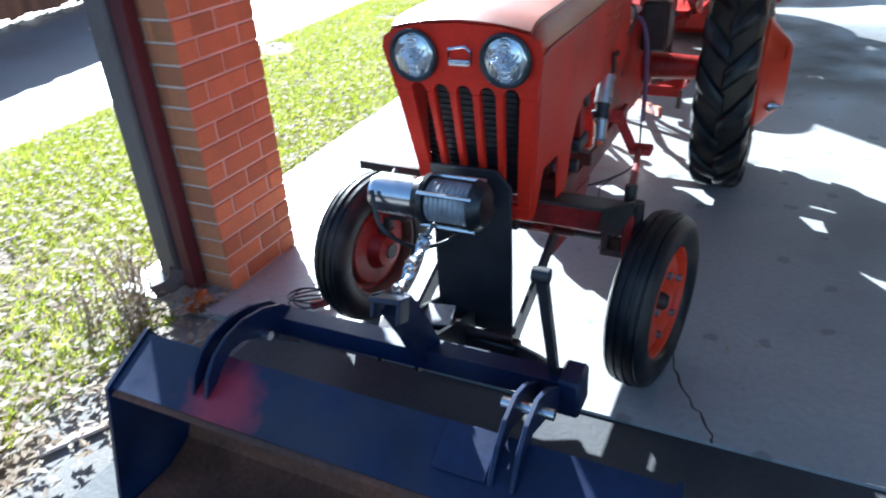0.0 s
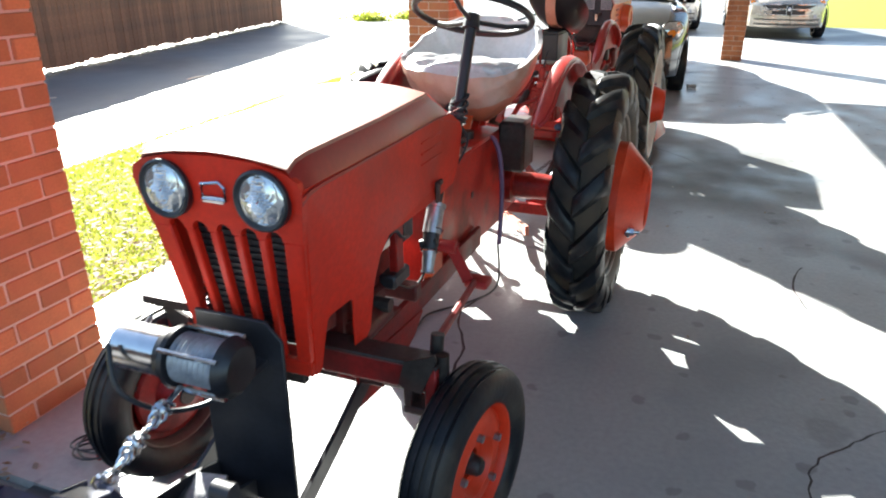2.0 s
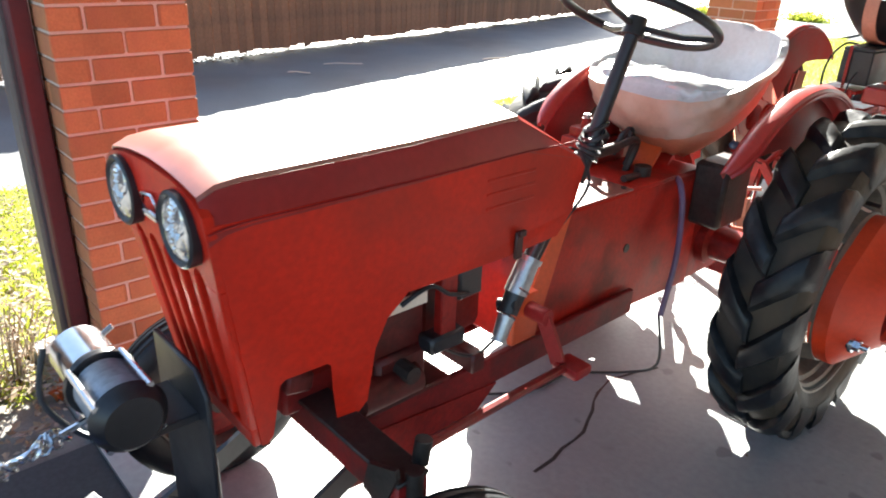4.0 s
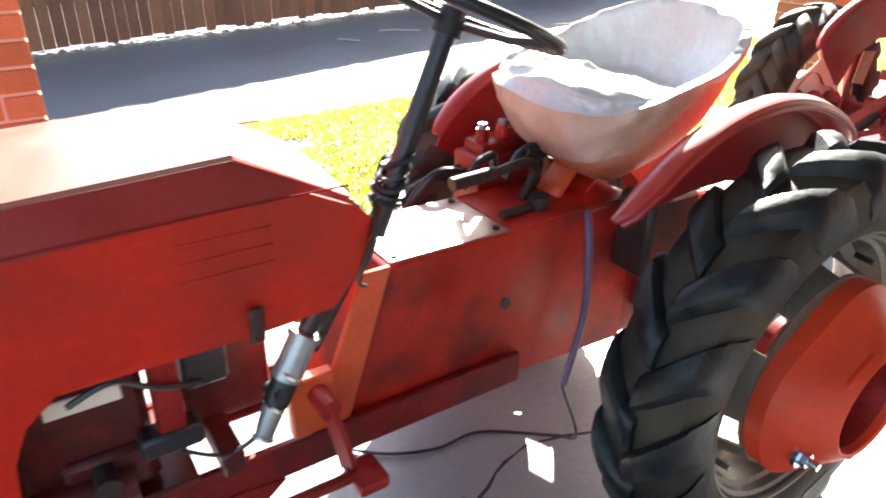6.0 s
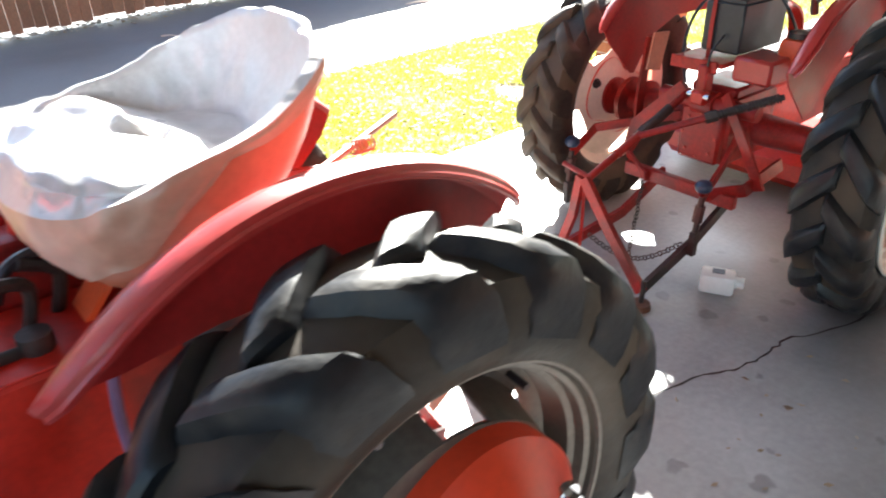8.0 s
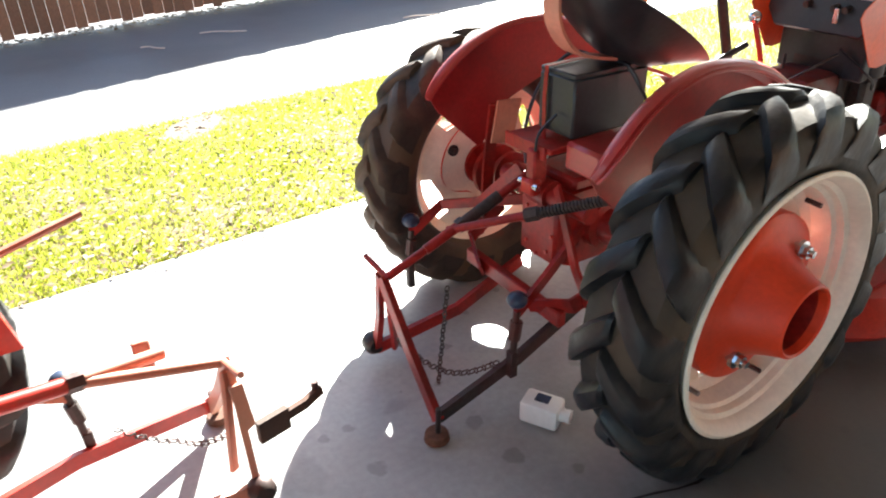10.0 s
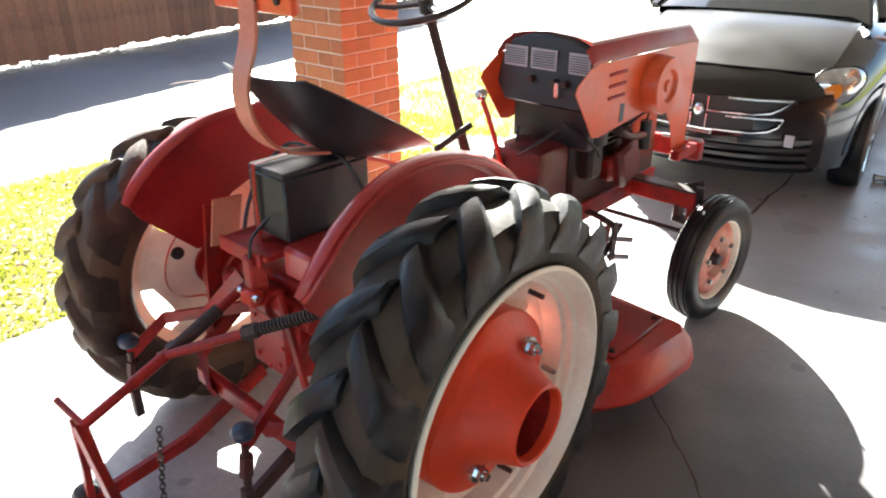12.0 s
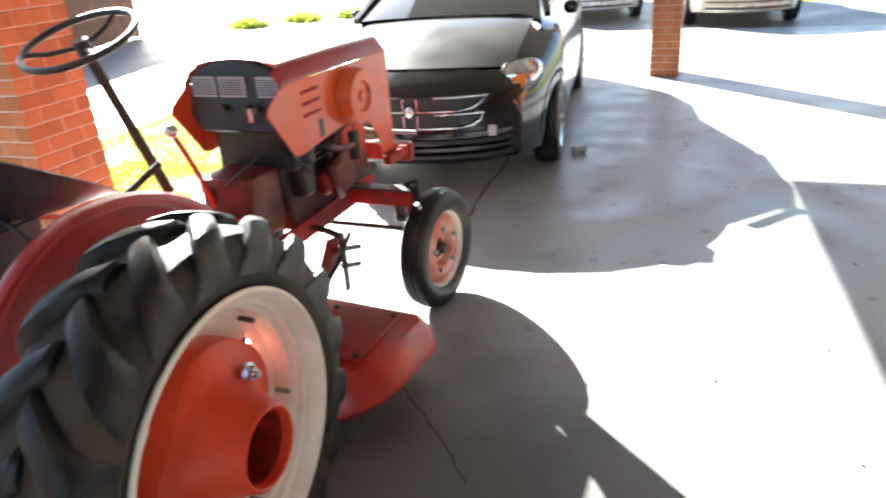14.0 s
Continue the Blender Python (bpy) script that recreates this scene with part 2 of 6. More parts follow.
def dark_patch(m, centre, reach, ragged, col, amount):
    """One large darker patch with a ragged outline, mixed into a floor's colour."""
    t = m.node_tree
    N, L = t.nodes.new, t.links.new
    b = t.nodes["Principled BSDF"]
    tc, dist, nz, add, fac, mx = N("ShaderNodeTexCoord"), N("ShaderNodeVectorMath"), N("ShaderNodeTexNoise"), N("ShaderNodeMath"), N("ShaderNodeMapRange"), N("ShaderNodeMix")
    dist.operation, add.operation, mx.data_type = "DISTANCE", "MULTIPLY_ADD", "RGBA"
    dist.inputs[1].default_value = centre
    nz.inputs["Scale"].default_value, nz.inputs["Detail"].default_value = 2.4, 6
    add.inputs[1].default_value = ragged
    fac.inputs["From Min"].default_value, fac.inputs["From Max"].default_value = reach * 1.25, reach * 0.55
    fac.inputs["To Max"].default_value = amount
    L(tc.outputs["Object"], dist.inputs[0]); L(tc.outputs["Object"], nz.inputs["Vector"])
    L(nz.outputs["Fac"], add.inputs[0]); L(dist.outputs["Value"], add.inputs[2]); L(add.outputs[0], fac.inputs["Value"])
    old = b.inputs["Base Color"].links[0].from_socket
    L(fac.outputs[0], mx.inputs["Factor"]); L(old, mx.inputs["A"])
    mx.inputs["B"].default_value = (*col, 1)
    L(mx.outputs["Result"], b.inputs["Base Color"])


# Ragged dark area of the slab, centred right of the mower tractor.
dark_patch(CONCRETE, (0.95, 3.00, 0), 1.65, 0.9, (0.050, 0.048, 0.044), 0.90)


# Navy paint that turns red round one ragged spot on the top plate.
BUCKETPAINT = NAVY.copy()
BUCKETPAINT.name = "bucket_paint_with_red_spot"
t_ = BUCKETPAINT.node_tree
co_, di_, nz_, ad_, mr_, mx_ = [t_.nodes.new(k) for k in ("ShaderNodeTexCoord", "ShaderNodeVectorMath", "ShaderNodeTexNoise", "ShaderNodeMath", "ShaderNodeMapRange", "ShaderNodeMix")]
di_.operation = "DISTANCE"
di_.inputs[1].default_value = (-0.33, -2.64, 0.43)
nz_.inputs["Scale"].default_value = 14
ad_.operation = "MULTIPLY_ADD"
ad_.inputs[1].default_value = 0.12
mr_.inputs["From Min"].default_value, mr_.inputs["From Max"].default_value = 0.20, 0.11
mr_.inputs["To Max"].default_value = 0.8
mx_.data_type = "RGBA"
mx_.inputs["B"].default_value = (0.34, 0.03, 0.05, 1)
b_ = t_.nodes["Principled BSDF"]
old_ = b_.inputs["Base Color"].links[0].from_socket
t_.links.new(co_.outputs["Object"], di_.inputs[0])
t_.links.new(co_.outputs["Object"], nz_.inputs["Vector"])
t_.links.new(nz_.outputs["Fac"], ad_.inputs[0])
t_.links.new(di_.outputs["Value"], ad_.inputs[2])
t_.links.new(ad_.outputs[0], mr_.inputs["Value"])
t_.links.new(mr_.outputs[0], mx_.inputs["Factor"])
t_.links.new(old_, mx_.inputs["A"])
t_.links.new(mx_.outputs["Result"], b_.inputs["Base Color"])


def glass(name, col=(1, 1, 1), rough=0.02):
    m = bpy.data.materials.new(name)
    m.use_nodes = True
    b = m.node_tree.nodes["Principled BSDF"]
    b.inputs["Base Color"].default_value = (*col, 1)
    b.inputs["Roughness"].default_value = rough
    b.inputs["Transmission Weight"].default_value = 1.0
    b.inputs["IOR"].default_value = 1.45
    return m


GLASS = glass("clear_lens")
CARGLASS = surf("dark_car_glass", (0.02, 0.025, 0.03), 0.05, var=0.05, bump=0.0, rough_var=0.02, coat=1.0)
LENS = surf("ribbed_lamp_lens", (0.60, 0.62, 0.64), 0.10, metal=0.8, var=0.25, scale=18, bump=0.05, rough_var=0.05)
AMBER = surf("amber_lens", (0.75, 0.22, 0.02), 0.2, var=0.05, bump=0.0)

# ------------------------------------------------------------ mesh tools


def rbox(bm, c, s, bevel=0.0, rot=(0, 0, 0), seg=1, taper=None):
    """A box of size s at c, with rounded edges; taper: the top's size relative to the bottom."""
    b = bmesh.new()
    bmesh.ops.create_cube(b, size=1)
    if taper:
        for v in b.verts:
            if v.co.z > 0:
                v.co.x *= taper[0]; v.co.y *= taper[1]
    bmesh.ops.scale(b, vec=s, verts=b.verts)
    if bevel:
        bmesh.ops.bevel(b, geom=b.edges[:], offset=bevel, segments=seg, affect="EDGES", profile=0.5)
    bmesh.ops.transform(b, matrix=pose(*c, *rot), verts=b.verts)
    join(bm, b)


def join(bm, b):
    me = bpy.data.meshes.new("tmp")
    b.to_mesh(me)
    b.free()
    bm.from_mesh(me)
    bpy.data.meshes.remove(me)


def rod(bm, p0, p1, r0, r1=None, n=12, cap=True):
    """A round bar from p0 to p1."""
    p0, p1 = Vector(p0), Vector(p1)
    d = p1 - p0
    q = d.to_track_quat("Z", "Y").to_matrix()
    r1 = r0 if r1 is None else r1
    rings = []
    for p, r in ((p0, r0), (p1, r1)):
        rings.append([bm.verts.new(p + q @ Vector((r * math.cos(a), r * math.sin(a), 0))) for a in (2 * math.pi * i / n for i in range(n))])
    for i in range(n):
        bm.faces.new((rings[0][i], rings[0][(i + 1) % n], rings[1][(i + 1) % n], rings[1][i]))
    if cap:
        bm.faces.new(rings[0][::-1]); bm.faces.new(rings[1])


def tube(bm, pts, r, n=8, closed=False, flat=None):
    """A bent bar along pts; flat: (width, thickness) of a flat strap instead of a round one."""
    pts = [Vector(p) for p in pts]
    rings, up = [], Vector((0, 0, 1))
    k = len(pts)
    for i, p in enumerate(pts):
        a = pts[(i - 1) % k] if closed or i else p
        b = pts[(i + 1) % k] if closed or i < k - 1 else p
        d = (b - a).normalized()
        side = d.cross(up)
        side = side.normalized() if side.length > 1e-3 else Vector((1, 0, 0))
        nn = side.cross(d).normalized()
        up = nn
        if flat:
            w, h = flat[0] / 2, flat[1] / 2
            rings.append([bm.verts.new(p + side * x + nn * y) for x, y in ((-w, -h), (w, -h), (w, h), (-w, h))])
        else:
            rings.append([bm.verts.new(p + side * (r * math.cos(t)) + nn * (r * math.sin(t))) for t in (2 * math.pi * j / n for j in range(n))])
    m = len(rings[0])
    for i in range(k if closed else k - 1):
        a, b = rings[i], rings[(i + 1) % k]
        for j in range(m):
            bm.faces.new((a[j], a[(j + 1) % m], b[(j + 1) % m], b[j]))
    if not closed:
        bm.faces.new(rings[0][::-1]); bm.faces.new(rings[-1])


def lathe(bm, prof, n=48, c=(0, 0, 0), closed=False):
    """Turns (x, r) pairs round the x axis through c."""
    rings = []
    for x, r in prof:
        rings.append([bm.verts.new((c[0] + x, c[1] + r * math.cos(a), c[2] + r * math.sin(a))) for a in (2 * math.pi * i / n for i in range(n))])
    k = len(rings)
    for i in range(k if closed else k - 1):
        a, b = rings[i], rings[(i + 1) % k]
        for j in range(n):
            bm.faces.new((a[j], a[(j + 1) % n], b[(j + 1) % n], b[j]))


def plate(bm, poly, axis, at, thick, bevel=0.0):
    """A flat piece: the outline poly in the plane across axis ('x': (y, z), 'y': (x, z), 'z': (x, y)), from at to at + thick."""
    b = bmesh.new()
    put = {"x": lambda u, v, w: (w, u, v), "y": lambda u, v, w: (u, w, v), "z": lambda u, v, w: (u, v, w)}[axis]
    f = b.faces.new([b.verts.new(put(u, v, at)) for u, v in poly])
    g = bmesh.ops.extrude_face_region(b, geom=[f])
    d = put(0, 0, thick)
    bmesh.ops.translate(b, vec=d, verts=[v for v in g["geom"] if isinstance(v, bmesh.types.BMVert)])
    bmesh.ops.recalc_face_normals(b, faces=b.faces)
    if bevel:
        bmesh.ops.bevel(b, geom=b.edges[:], offset=bevel, segments=1, affect="EDGES")
    join(bm, b)


def grid(bm, rows, closed_u=False, closed_v=False):
    """A skin over rows of points."""
    vs = [[bm.verts.new(p) for p in row] for row in rows]
    a, b = len(vs), len(vs[0])
    for i in range(a if closed_u else a - 1):
        for j in range(b if closed_v else b - 1):
            bm.faces.new((vs[i][j], vs[(i + 1) % a][j], vs[(i + 1) % a][(j + 1) % b], vs[i][(j + 1) % b]))
    return vs


def thicken(bm, t):
    bmesh.ops.recalc_face_normals(bm, faces=bm.faces)
    bmesh.ops.solidify(bm, geom=bm.faces[:], thickness=t)


def part(name, bm, mat, parent=None, label="", smooth=40, kind=""):
    """Links a bmesh as one mesh object under a thing or a part."""
    bmesh.ops.recalc_face_normals(bm, faces=bm.faces)
    me = bpy.data.meshes.new(name)
    bm.to_mesh(me)
    bm.free()
    if smooth:
        me.shade_smooth()
        me.set_sharp_from_angle(angle=radians(smooth))
    me.materials.append(mat)
    ob = new(name, me)
    if parent:
        ob.parent = parent
    return tagged(ob, label, kind=kind)


def thing(name, m, label, category, group="", kind=""):
    ob = new(name)
    ob.empty_display_size = 0.1
    ob.matrix_world = m
    return tagged(ob, label, category, group, kind)


def mk(fn, *a, **k):
    bm = bmesh.new()
    fn(bm, *a, **k)
    return bm


def smooth_pts(pts, n=6):
    """A soft curve through pts."""
    pts = [Vector(p) for p in pts]
    out = []
    for i in range(len(pts) - 1):
        p0, p1, p2, p3 = pts[max(i - 1, 0)], pts[i], pts[i + 1], pts[min(i + 2, len(pts) - 1)]
        for j in range(n):
            t = j / n
            out.append(0.5 * ((2 * p1) + (p2 - p0) * t + (2 * p0 - 5 * p1 + 4 * p2 - p3) * t * t + (3 * p1 - p0 - 3 * p2 + p3) * t ** 3))
    return out + [pts[-1]]

# ------------------------------------------------------------ ground and setting


def sheet(name, x0, x1, y0, y1, z, mat, label, nx=2, ny=2, drop=0.0):
    bm = bmesh.new()
    grid(bm, [[(x0 + (x1 - x0) * i / (nx - 1), y0 + (y1 - y0) * j / (ny - 1), z) for j in range(ny)] for i in range(nx)])
    if drop:
        e = bmesh.ops.extrude_edge_only(bm, edges=[e for e in bm.edges if e.is_boundary])
        bmesh.ops.translate(bm, vec=(0, 0, -drop), verts=[v for v in e["geom"] if isinstance(v, bmesh.types.BMVert)])
    return tagged(part(name, bm, mat, smooth=0), label, kind="structure")


sheet("yard_apron", -0.9, 9, -14, -1.862, -0.012, DIRT, "dark worn apron in front of the slab")
sheet("ground", -400, 400, -400, 400, -0.10, DIRT, "dark worn yard surface round the carport")
FENCE = lambda y: -8.2 - 0.2 * y            # x of the fence's foot
bm = bmesh.new()
grid(bm, [[(-4.08 - 0.05 * y, y, -0.055), (FENCE(y) - 0.6, y, -0.055)] for y in (-40, -10, 0, 10, 20, 60)])
tagged(part("road", bm, ASPHALT, smooth=0), "pale sunlit concrete lane beside the grass strip", kind="structure")
sheet("pavement", -4.05, 40, 14.5, 90, -0.03, ASPHALT, "pale concrete yard beyond the carport")
EDGE = lambda y: -1.80 - 0.045 * y          # x of the slab's grass side
bm = bmesh.new()
ys = [-1.86 + i * 0.82 for i in range(21)]
grid(bm, [[(EDGE(y), y, 0), (7.0, y, 0)] for y in ys])
e = bmesh.ops.extrude_edge_only(bm, edges=[e for e in bm.edges if e.is_boundary])
bmesh.ops.translate(bm, vec=(0, 0, -0.12), verts=[v for v in e["geom"] if isinstance(v, bmesh.types.BMVert)])
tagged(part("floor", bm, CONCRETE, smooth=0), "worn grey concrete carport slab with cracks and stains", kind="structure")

# ------------------------------------------------------------ brick pillars
def pillar(name, x0, y0, wx, wy, courses, label):
    """A brick pillar with its lower corner at x0, y0: a mortar core and running bond on four sides."""
    top = thing(name, pose(x0, y0, 0), label, "pillar", kind="structure")
    ch, j, d = 0.0825, 0.010, 0.10
    core = mk(rbox, (wx / 2, wy / 2, courses * ch / 2), (wx - 0.012, wy - 0.012, courses * ch))
    part("mortar_core", core, MORTAR, top, smooth=0)
    made = {}

    def brick(lx, ly):
        if (lx, ly) not in made:
            b = bmesh.new()
            rbox(b, (0, 0, 0), (lx, ly, ch - j), 0.004)
            me = bpy.data.meshes.new("brick")
            b.to_mesh(me); b.free()
            me.materials.append(BRICK)
            made[(lx, ly)] = me
        return made[(lx, ly)]

    for c in range(courses):
        z = c * ch + ch / 2
        for side in range(4):
            S = wx if side % 2 == 0 else wy
            nb = max(1, round(S / 0.22))
            L = (S - (nb - 1) * j) / nb
            if (c + side) % 2 == 0:
                segs = [(L / 2 + k * (L + j), L) for k in range(nb)]
            else:
                h = (L - j) / 2
                segs = [(h / 2, h)] + [(h + j + L / 2 + k * (L + j), L) for k in range(nb - 1)] + [(S - h / 2, h)]
            for u, ln in segs:
                me = brick(round(ln, 4), d) if side % 2 == 0 else brick(d, round(ln, 4))
                x, y = [(u, d / 2), (wx - d / 2, u), (u, wy - d / 2), (d / 2, u)][side]
                o = new("brick", me)
                o.parent = top
                o.location = (x + random.uniform(-.0015, .0015), y + random.uniform(-.0015, .0015), z)
    return top


ROOF_Z = 2.92
P1 = (-1.645, -1.70)
P2 = (-2.10, 4.065)
P3 = (1.02, 10.47)

# ------------------------------------------------------------ roof over the cars
bm = bmesh.new()
plate(bm, [(-0.98, -2.6), (9.0, -2.6), (9.0, 10.4), (-1.77, 10.4)], "z", ROOF_Z, 0.16)
tagged(part("ceiling", bm, PLASTER, smooth=0), "pale boarded carport ceiling", kind="structure")
# Out-of-view wall, added to cut the sky light from the east.
bm = bmesh.new()
plate(bm, [(7.6, -2.6), (7.8, -2.6), (7.8, 10.4), (7.6, 10.4)], "z", -0.1, ROOF_Z + 0.1)
tagged(part("wall_east", bm, BRICK, smooth=0), "unseen brick wall added to block sky light from the east", kind="structure")

# ------------------------------------------------------------ fence
fence = thing("board_fence", pose(0, 0, 0), "tall brown weathered board fence along the lane", "fence", kind="structure")
for i in range(215):
    y = -14 + i * 0.142
    if y > 15.6:
        break
    x = FENCE(y)
    if i == 0:
        bm = bmesh.new()
        rbox(bm, (0, 0, 1.25), (0.022, 0.137, 2.5), 0.003)
        me = bpy.data.meshes.new("board"); bm.to_mesh(me); bm.free(); me.materials.append(FENCEWOOD)
    o = new("board", me)
    o.parent = fence
    o.matrix_basis = pose(x + random.uniform(-.006, .006), y, random.uniform(-.03, .02), 0, 0, 11.3)
for z in (0.5, 1.9):
    part("rail", mk(tube, [(FENCE(-14) - 0.04, -14, z), (FENCE(15.5) - 0.04, 15.5, z)], 0, flat=(0.05, 0.09)), FENCEWOOD, fence, smooth=0)

# ------------------------------------------------------------ wheels
def horn_weight(hole):
    """Outline of a two-lobed wheel weight that rises to a horn round the hub: (outwards, radius, waist)."""
    return ((-0.060, 0.266, 0.9), (0.010, 0.266, 1.0), (0.020, 0.263, 1.0), (0.027, 0.252, 1.0), (0.033, 0.222, 0.95), (0.040, 0.192, 0.75), (0.060, 0.166, 0.45), (0.098, hole + 0.036, 0.22), (0.145, hole + 0.017, 0.06),
            (0.176, hole + 0.008, 0), (0.181, hole + 0.002, 0), (0.176, hole - 0.004, 0), (0.150, hole - 0.007, 0))


def cone_weight(hole):
    """Outline of a heavy cone-shaped wheel weight with a wide open hub."""
    return ((-0.070, 0.268, 0.5), (-0.010, 0.268, 0.7), (-0.003, 0.262, 0.8), (0.030, 0.226, 1.0), (0.072, 0.180, 0.6), (0.082, 0.170, 0.3), (0.098, hole + 0.012, 0),
            (0.104, hole + 0.005, 0), (0.100, hole - 0.004, 0), (0.080, hole - 0.007, 0))


def rear_wheel(parent, x, side, R, mats, face_out, bolt_out=0.04, hole=0.112, W=0.125, slots=True, scallops=0, nip=0.40, lip=0.0, cover=1.0, weight=None, bolts=52, bolt_r=0.180, bolt_at=0.056, lug_half=0.030, lugs=16):
    """A lugged rear wheel at x; side: +1 or -1, the outer side; face_out: how far the hub weight is set outwards."""
    tyre_mat, rim_mat, disc_mat = mats
    wall_mat = OLDRUBBER if tyre_mat is OLDRUBBER else SIDEWALL
    tyre = bmesh.new()
    prof = [(-0.094, 0.372), (-0.108, 0.385), (-W + 0.002, 0.42), (-W, 0.455), (-W + 0.004, 0.497), (-0.104, 0.529), (-0.055, 0.543), (0, 0.546),
            (0.055, 0.543), (0.104, 0.529), (W - 0.004, 0.497), (W, 0.455), (W - 0.002, 0.42), (0.108, 0.385), (0.094, 0.372), (0.07, 0.36), (-0.07, 0.36)]
    lathe(tyre, [(px, r * R / 0.575) for px, r in prof], 64, closed=True)
    n = lugs
    s = R / 0.575
    lean = 1.25 if side > 0 else -1.25          # lugs trail towards the shoulders, seen from behind
    lug_mesh = []
    for h in (-1, 1):
        lug = bmesh.new()
        rows = []
        for u, tw, top, base in ((-0.08, -0.01, 0.562, 0.522), (0.0, 0.0, 0.573, 0.522), (0.3, 0.055, 0.576, 0.522), (0.6, 0.115, 0.573, 0.516), (0.86, 0.168, 0.561, 0.500), (0.985, 0.196, 0.536, 0.480), (1.035, 0.214, 0.495, 0.460), (1.01, 0.226, 0.448, 0.435)):
            hw = lug_half + 0.006 + 0.012 * u
            ring = []
            for da, r in ((-hw - 0.026, base), (-hw - 0.011, base + (top - base) * 0.70), (-hw + 0.002, top - 0.003), (-hw * 0.5, top), (hw * 0.5, top), (hw - 0.002, top - 0.003), (hw + 0.013, base + (top - base) * 0.62), (hw + 0.036, base)):
                t = tw * lean + da / 0.57
                ring.append((h * u * W, r * s * math.cos(t), r * s * math.sin(t)))
            rows.append(ring)
        vs = grid(lug, rows)
        lug.faces.new(vs[0]); lug.faces.new(vs[-1][::-1])
        bmesh.ops.recalc_face_normals(lug, faces=lug.faces)
        me = bpy.data.meshes.new("tread_lug")
        lug.to_mesh(me); lug.free()
        me.shade_smooth(); me.set_sharp_from_angle(angle=radians(36))
        me.materials.append(tyre_mat)
        lug_mesh.append(me)
    wheel = new("rear_wheel"); wheel.parent = parent
    wheel.matrix_basis = pose(x, 0, R - 0.005) @ (Matrix.Identity(4) if side > 0 else pose(0, 0, 0, 0, 0, 180))
    part("tyre", tyre, wall_mat, wheel, smooth=35)
    for k, me in enumerate(lug_mesh):
        for i in range(n):
            o = new("tread_lug", me)
            o.parent = wheel
            o.rotation_euler = (2 * math.pi * (i + 0.5 * k) / n, 0, 0)
    rim = bmesh.new()
    lathe(rim, [(-0.112, 0.408), (-0.106, 0.385), (-0.085, 0.365), (-0.06, 0.350), (-0.032, 0.312), (-0.022, 0.320), (-0.010, 0.345), (0.052, 0.350), (0.060, 0.362), (0.082, 0.365), (0.090, 0.379), (0.104 + 0.5 * lip, 0.384), (0.112 + lip, 0.404), (0.109 + lip, 0.414), (0.104 + lip, 0.416),
                (0.098 + 0.6 * lip, 0.404), (0.08, 0.378), (-0.08, 0.378), (-0.102, 0.410)], 64, closed=True)
    part("rim", rim, rim_mat, wheel, smooth=40)
    f = face_out
    disc = bmesh.new()
    n_a = 120
    prof = [(-0.026, 0.316), (min(-0.02, 0.4 * f - 0.03), 0.300), (f - 0.055, 0.272), (f - 0.048, 0.16), (f - 0.045, 0.06)]
    rings = []
    for k, (px, r) in enumerate(prof):
        ring = []
        for i in range(n_a):
            off = abs((i * 3 - scallops + 45) % 90 - 45)
            q = r - (0.032 * math.cos(math.pi / 2 * off / 24) if scallops and k == 2 and off < 24 else 0)
            ring.append(disc.verts.new((px, q * math.cos(2 * math.pi * i / n_a), q * math.sin(2 * math.pi * i / n_a))))
        rings.append(ring)
    for k in range(len(prof) - 1):
        for i in range(n_a):
            if slots and k < 2 and 7 <= (i + 4) % 20 < 14:
                continue            # slots between the rim brackets
            if scallops and k < 2 and abs((i * 3 - scallops + 45) % 90 - 45) < 21:
                continue            # four wide scallops cut into the edge
            disc.faces.new((rings[k][i], rings[k][(i + 1) % n_a], rings[k + 1][(i + 1) % n_a], rings[k + 1][i]))
    thicken(disc, 0.007)
    part("disc", disc, disc_mat, wheel)
    hub = bmesh.new()
    lathe(hub, [(-0.31, 0.0), (-0.31, 0.055), (-0.175 + f, 0.055), (-0.165 + f, 0.115), (-0.14 + f, 0.115), (-0.135 + f, 0.0)], 28)
    part("hub", hub, CASTRED, wheel)
    TB = radians(bolts)
    cov = bmesh.new()
    rows = []
    for px, r, waist in weight(hole):
        ring = []
        for i in range(96):
            t = 2 * math.pi * i / 96
            k = abs(math.sin(t - TB)) ** 6 * waist
            q = (r * cover if r > 0.19 else r) * (1 - nip * k)
            ring.append((f + px, q * math.cos(t), q * math.sin(t)))
        rows.append(ring)
    grid(cov, rows, closed_v=True)
    part("wheel_cover", cov, WHEELRED, wheel, "red painted wheel weight with an open hub", smooth=34)
    # Bore lined in a darker red that paints in the shade of the deep hole.
    px, r, _ = weight(hole)[-1]
    bore = bmesh.new()
    lathe(bore, [(f + px, r), (f + 0.03, r - 0.008), (f - 0.06, r - 0.012), (f - 0.065, r - 0.03), (f - 0.065, 0.0)], 48)
    part("shaded_bore", bore, CASTRED, wheel)
    for k in (0, 1):
        a = TB + math.pi * k
        bolt = bmesh.new()
        y, z = bolt_r * math.cos(a), bolt_r * math.sin(a)
        bx = f + bolt_at
        rod(bolt, (bx - 0.02, y, z), (bx + 0.026, y, z), 0.020, n=6)
        rod(bolt, (bx, y, z), (bx + bolt_out, y, z), 0.011, n=10)
        lathe(bolt, [(bx - 0.014, 0.0), (bx - 0.004, 0.030), (bx + 0.008, 0.030), (bx + 0.009, 0.0)], 16, (0, y, z))
        part("bolt", bolt, CHROME, wheel)
        nut = bmesh.new()
        rod(nut, (f - 0.075, y, z), (f - 0.045, y, z), 0.014, n=6)
        rod(nut, (f - 0.060, y, z), (f - 0.045, y, z), 0.024, n=16)
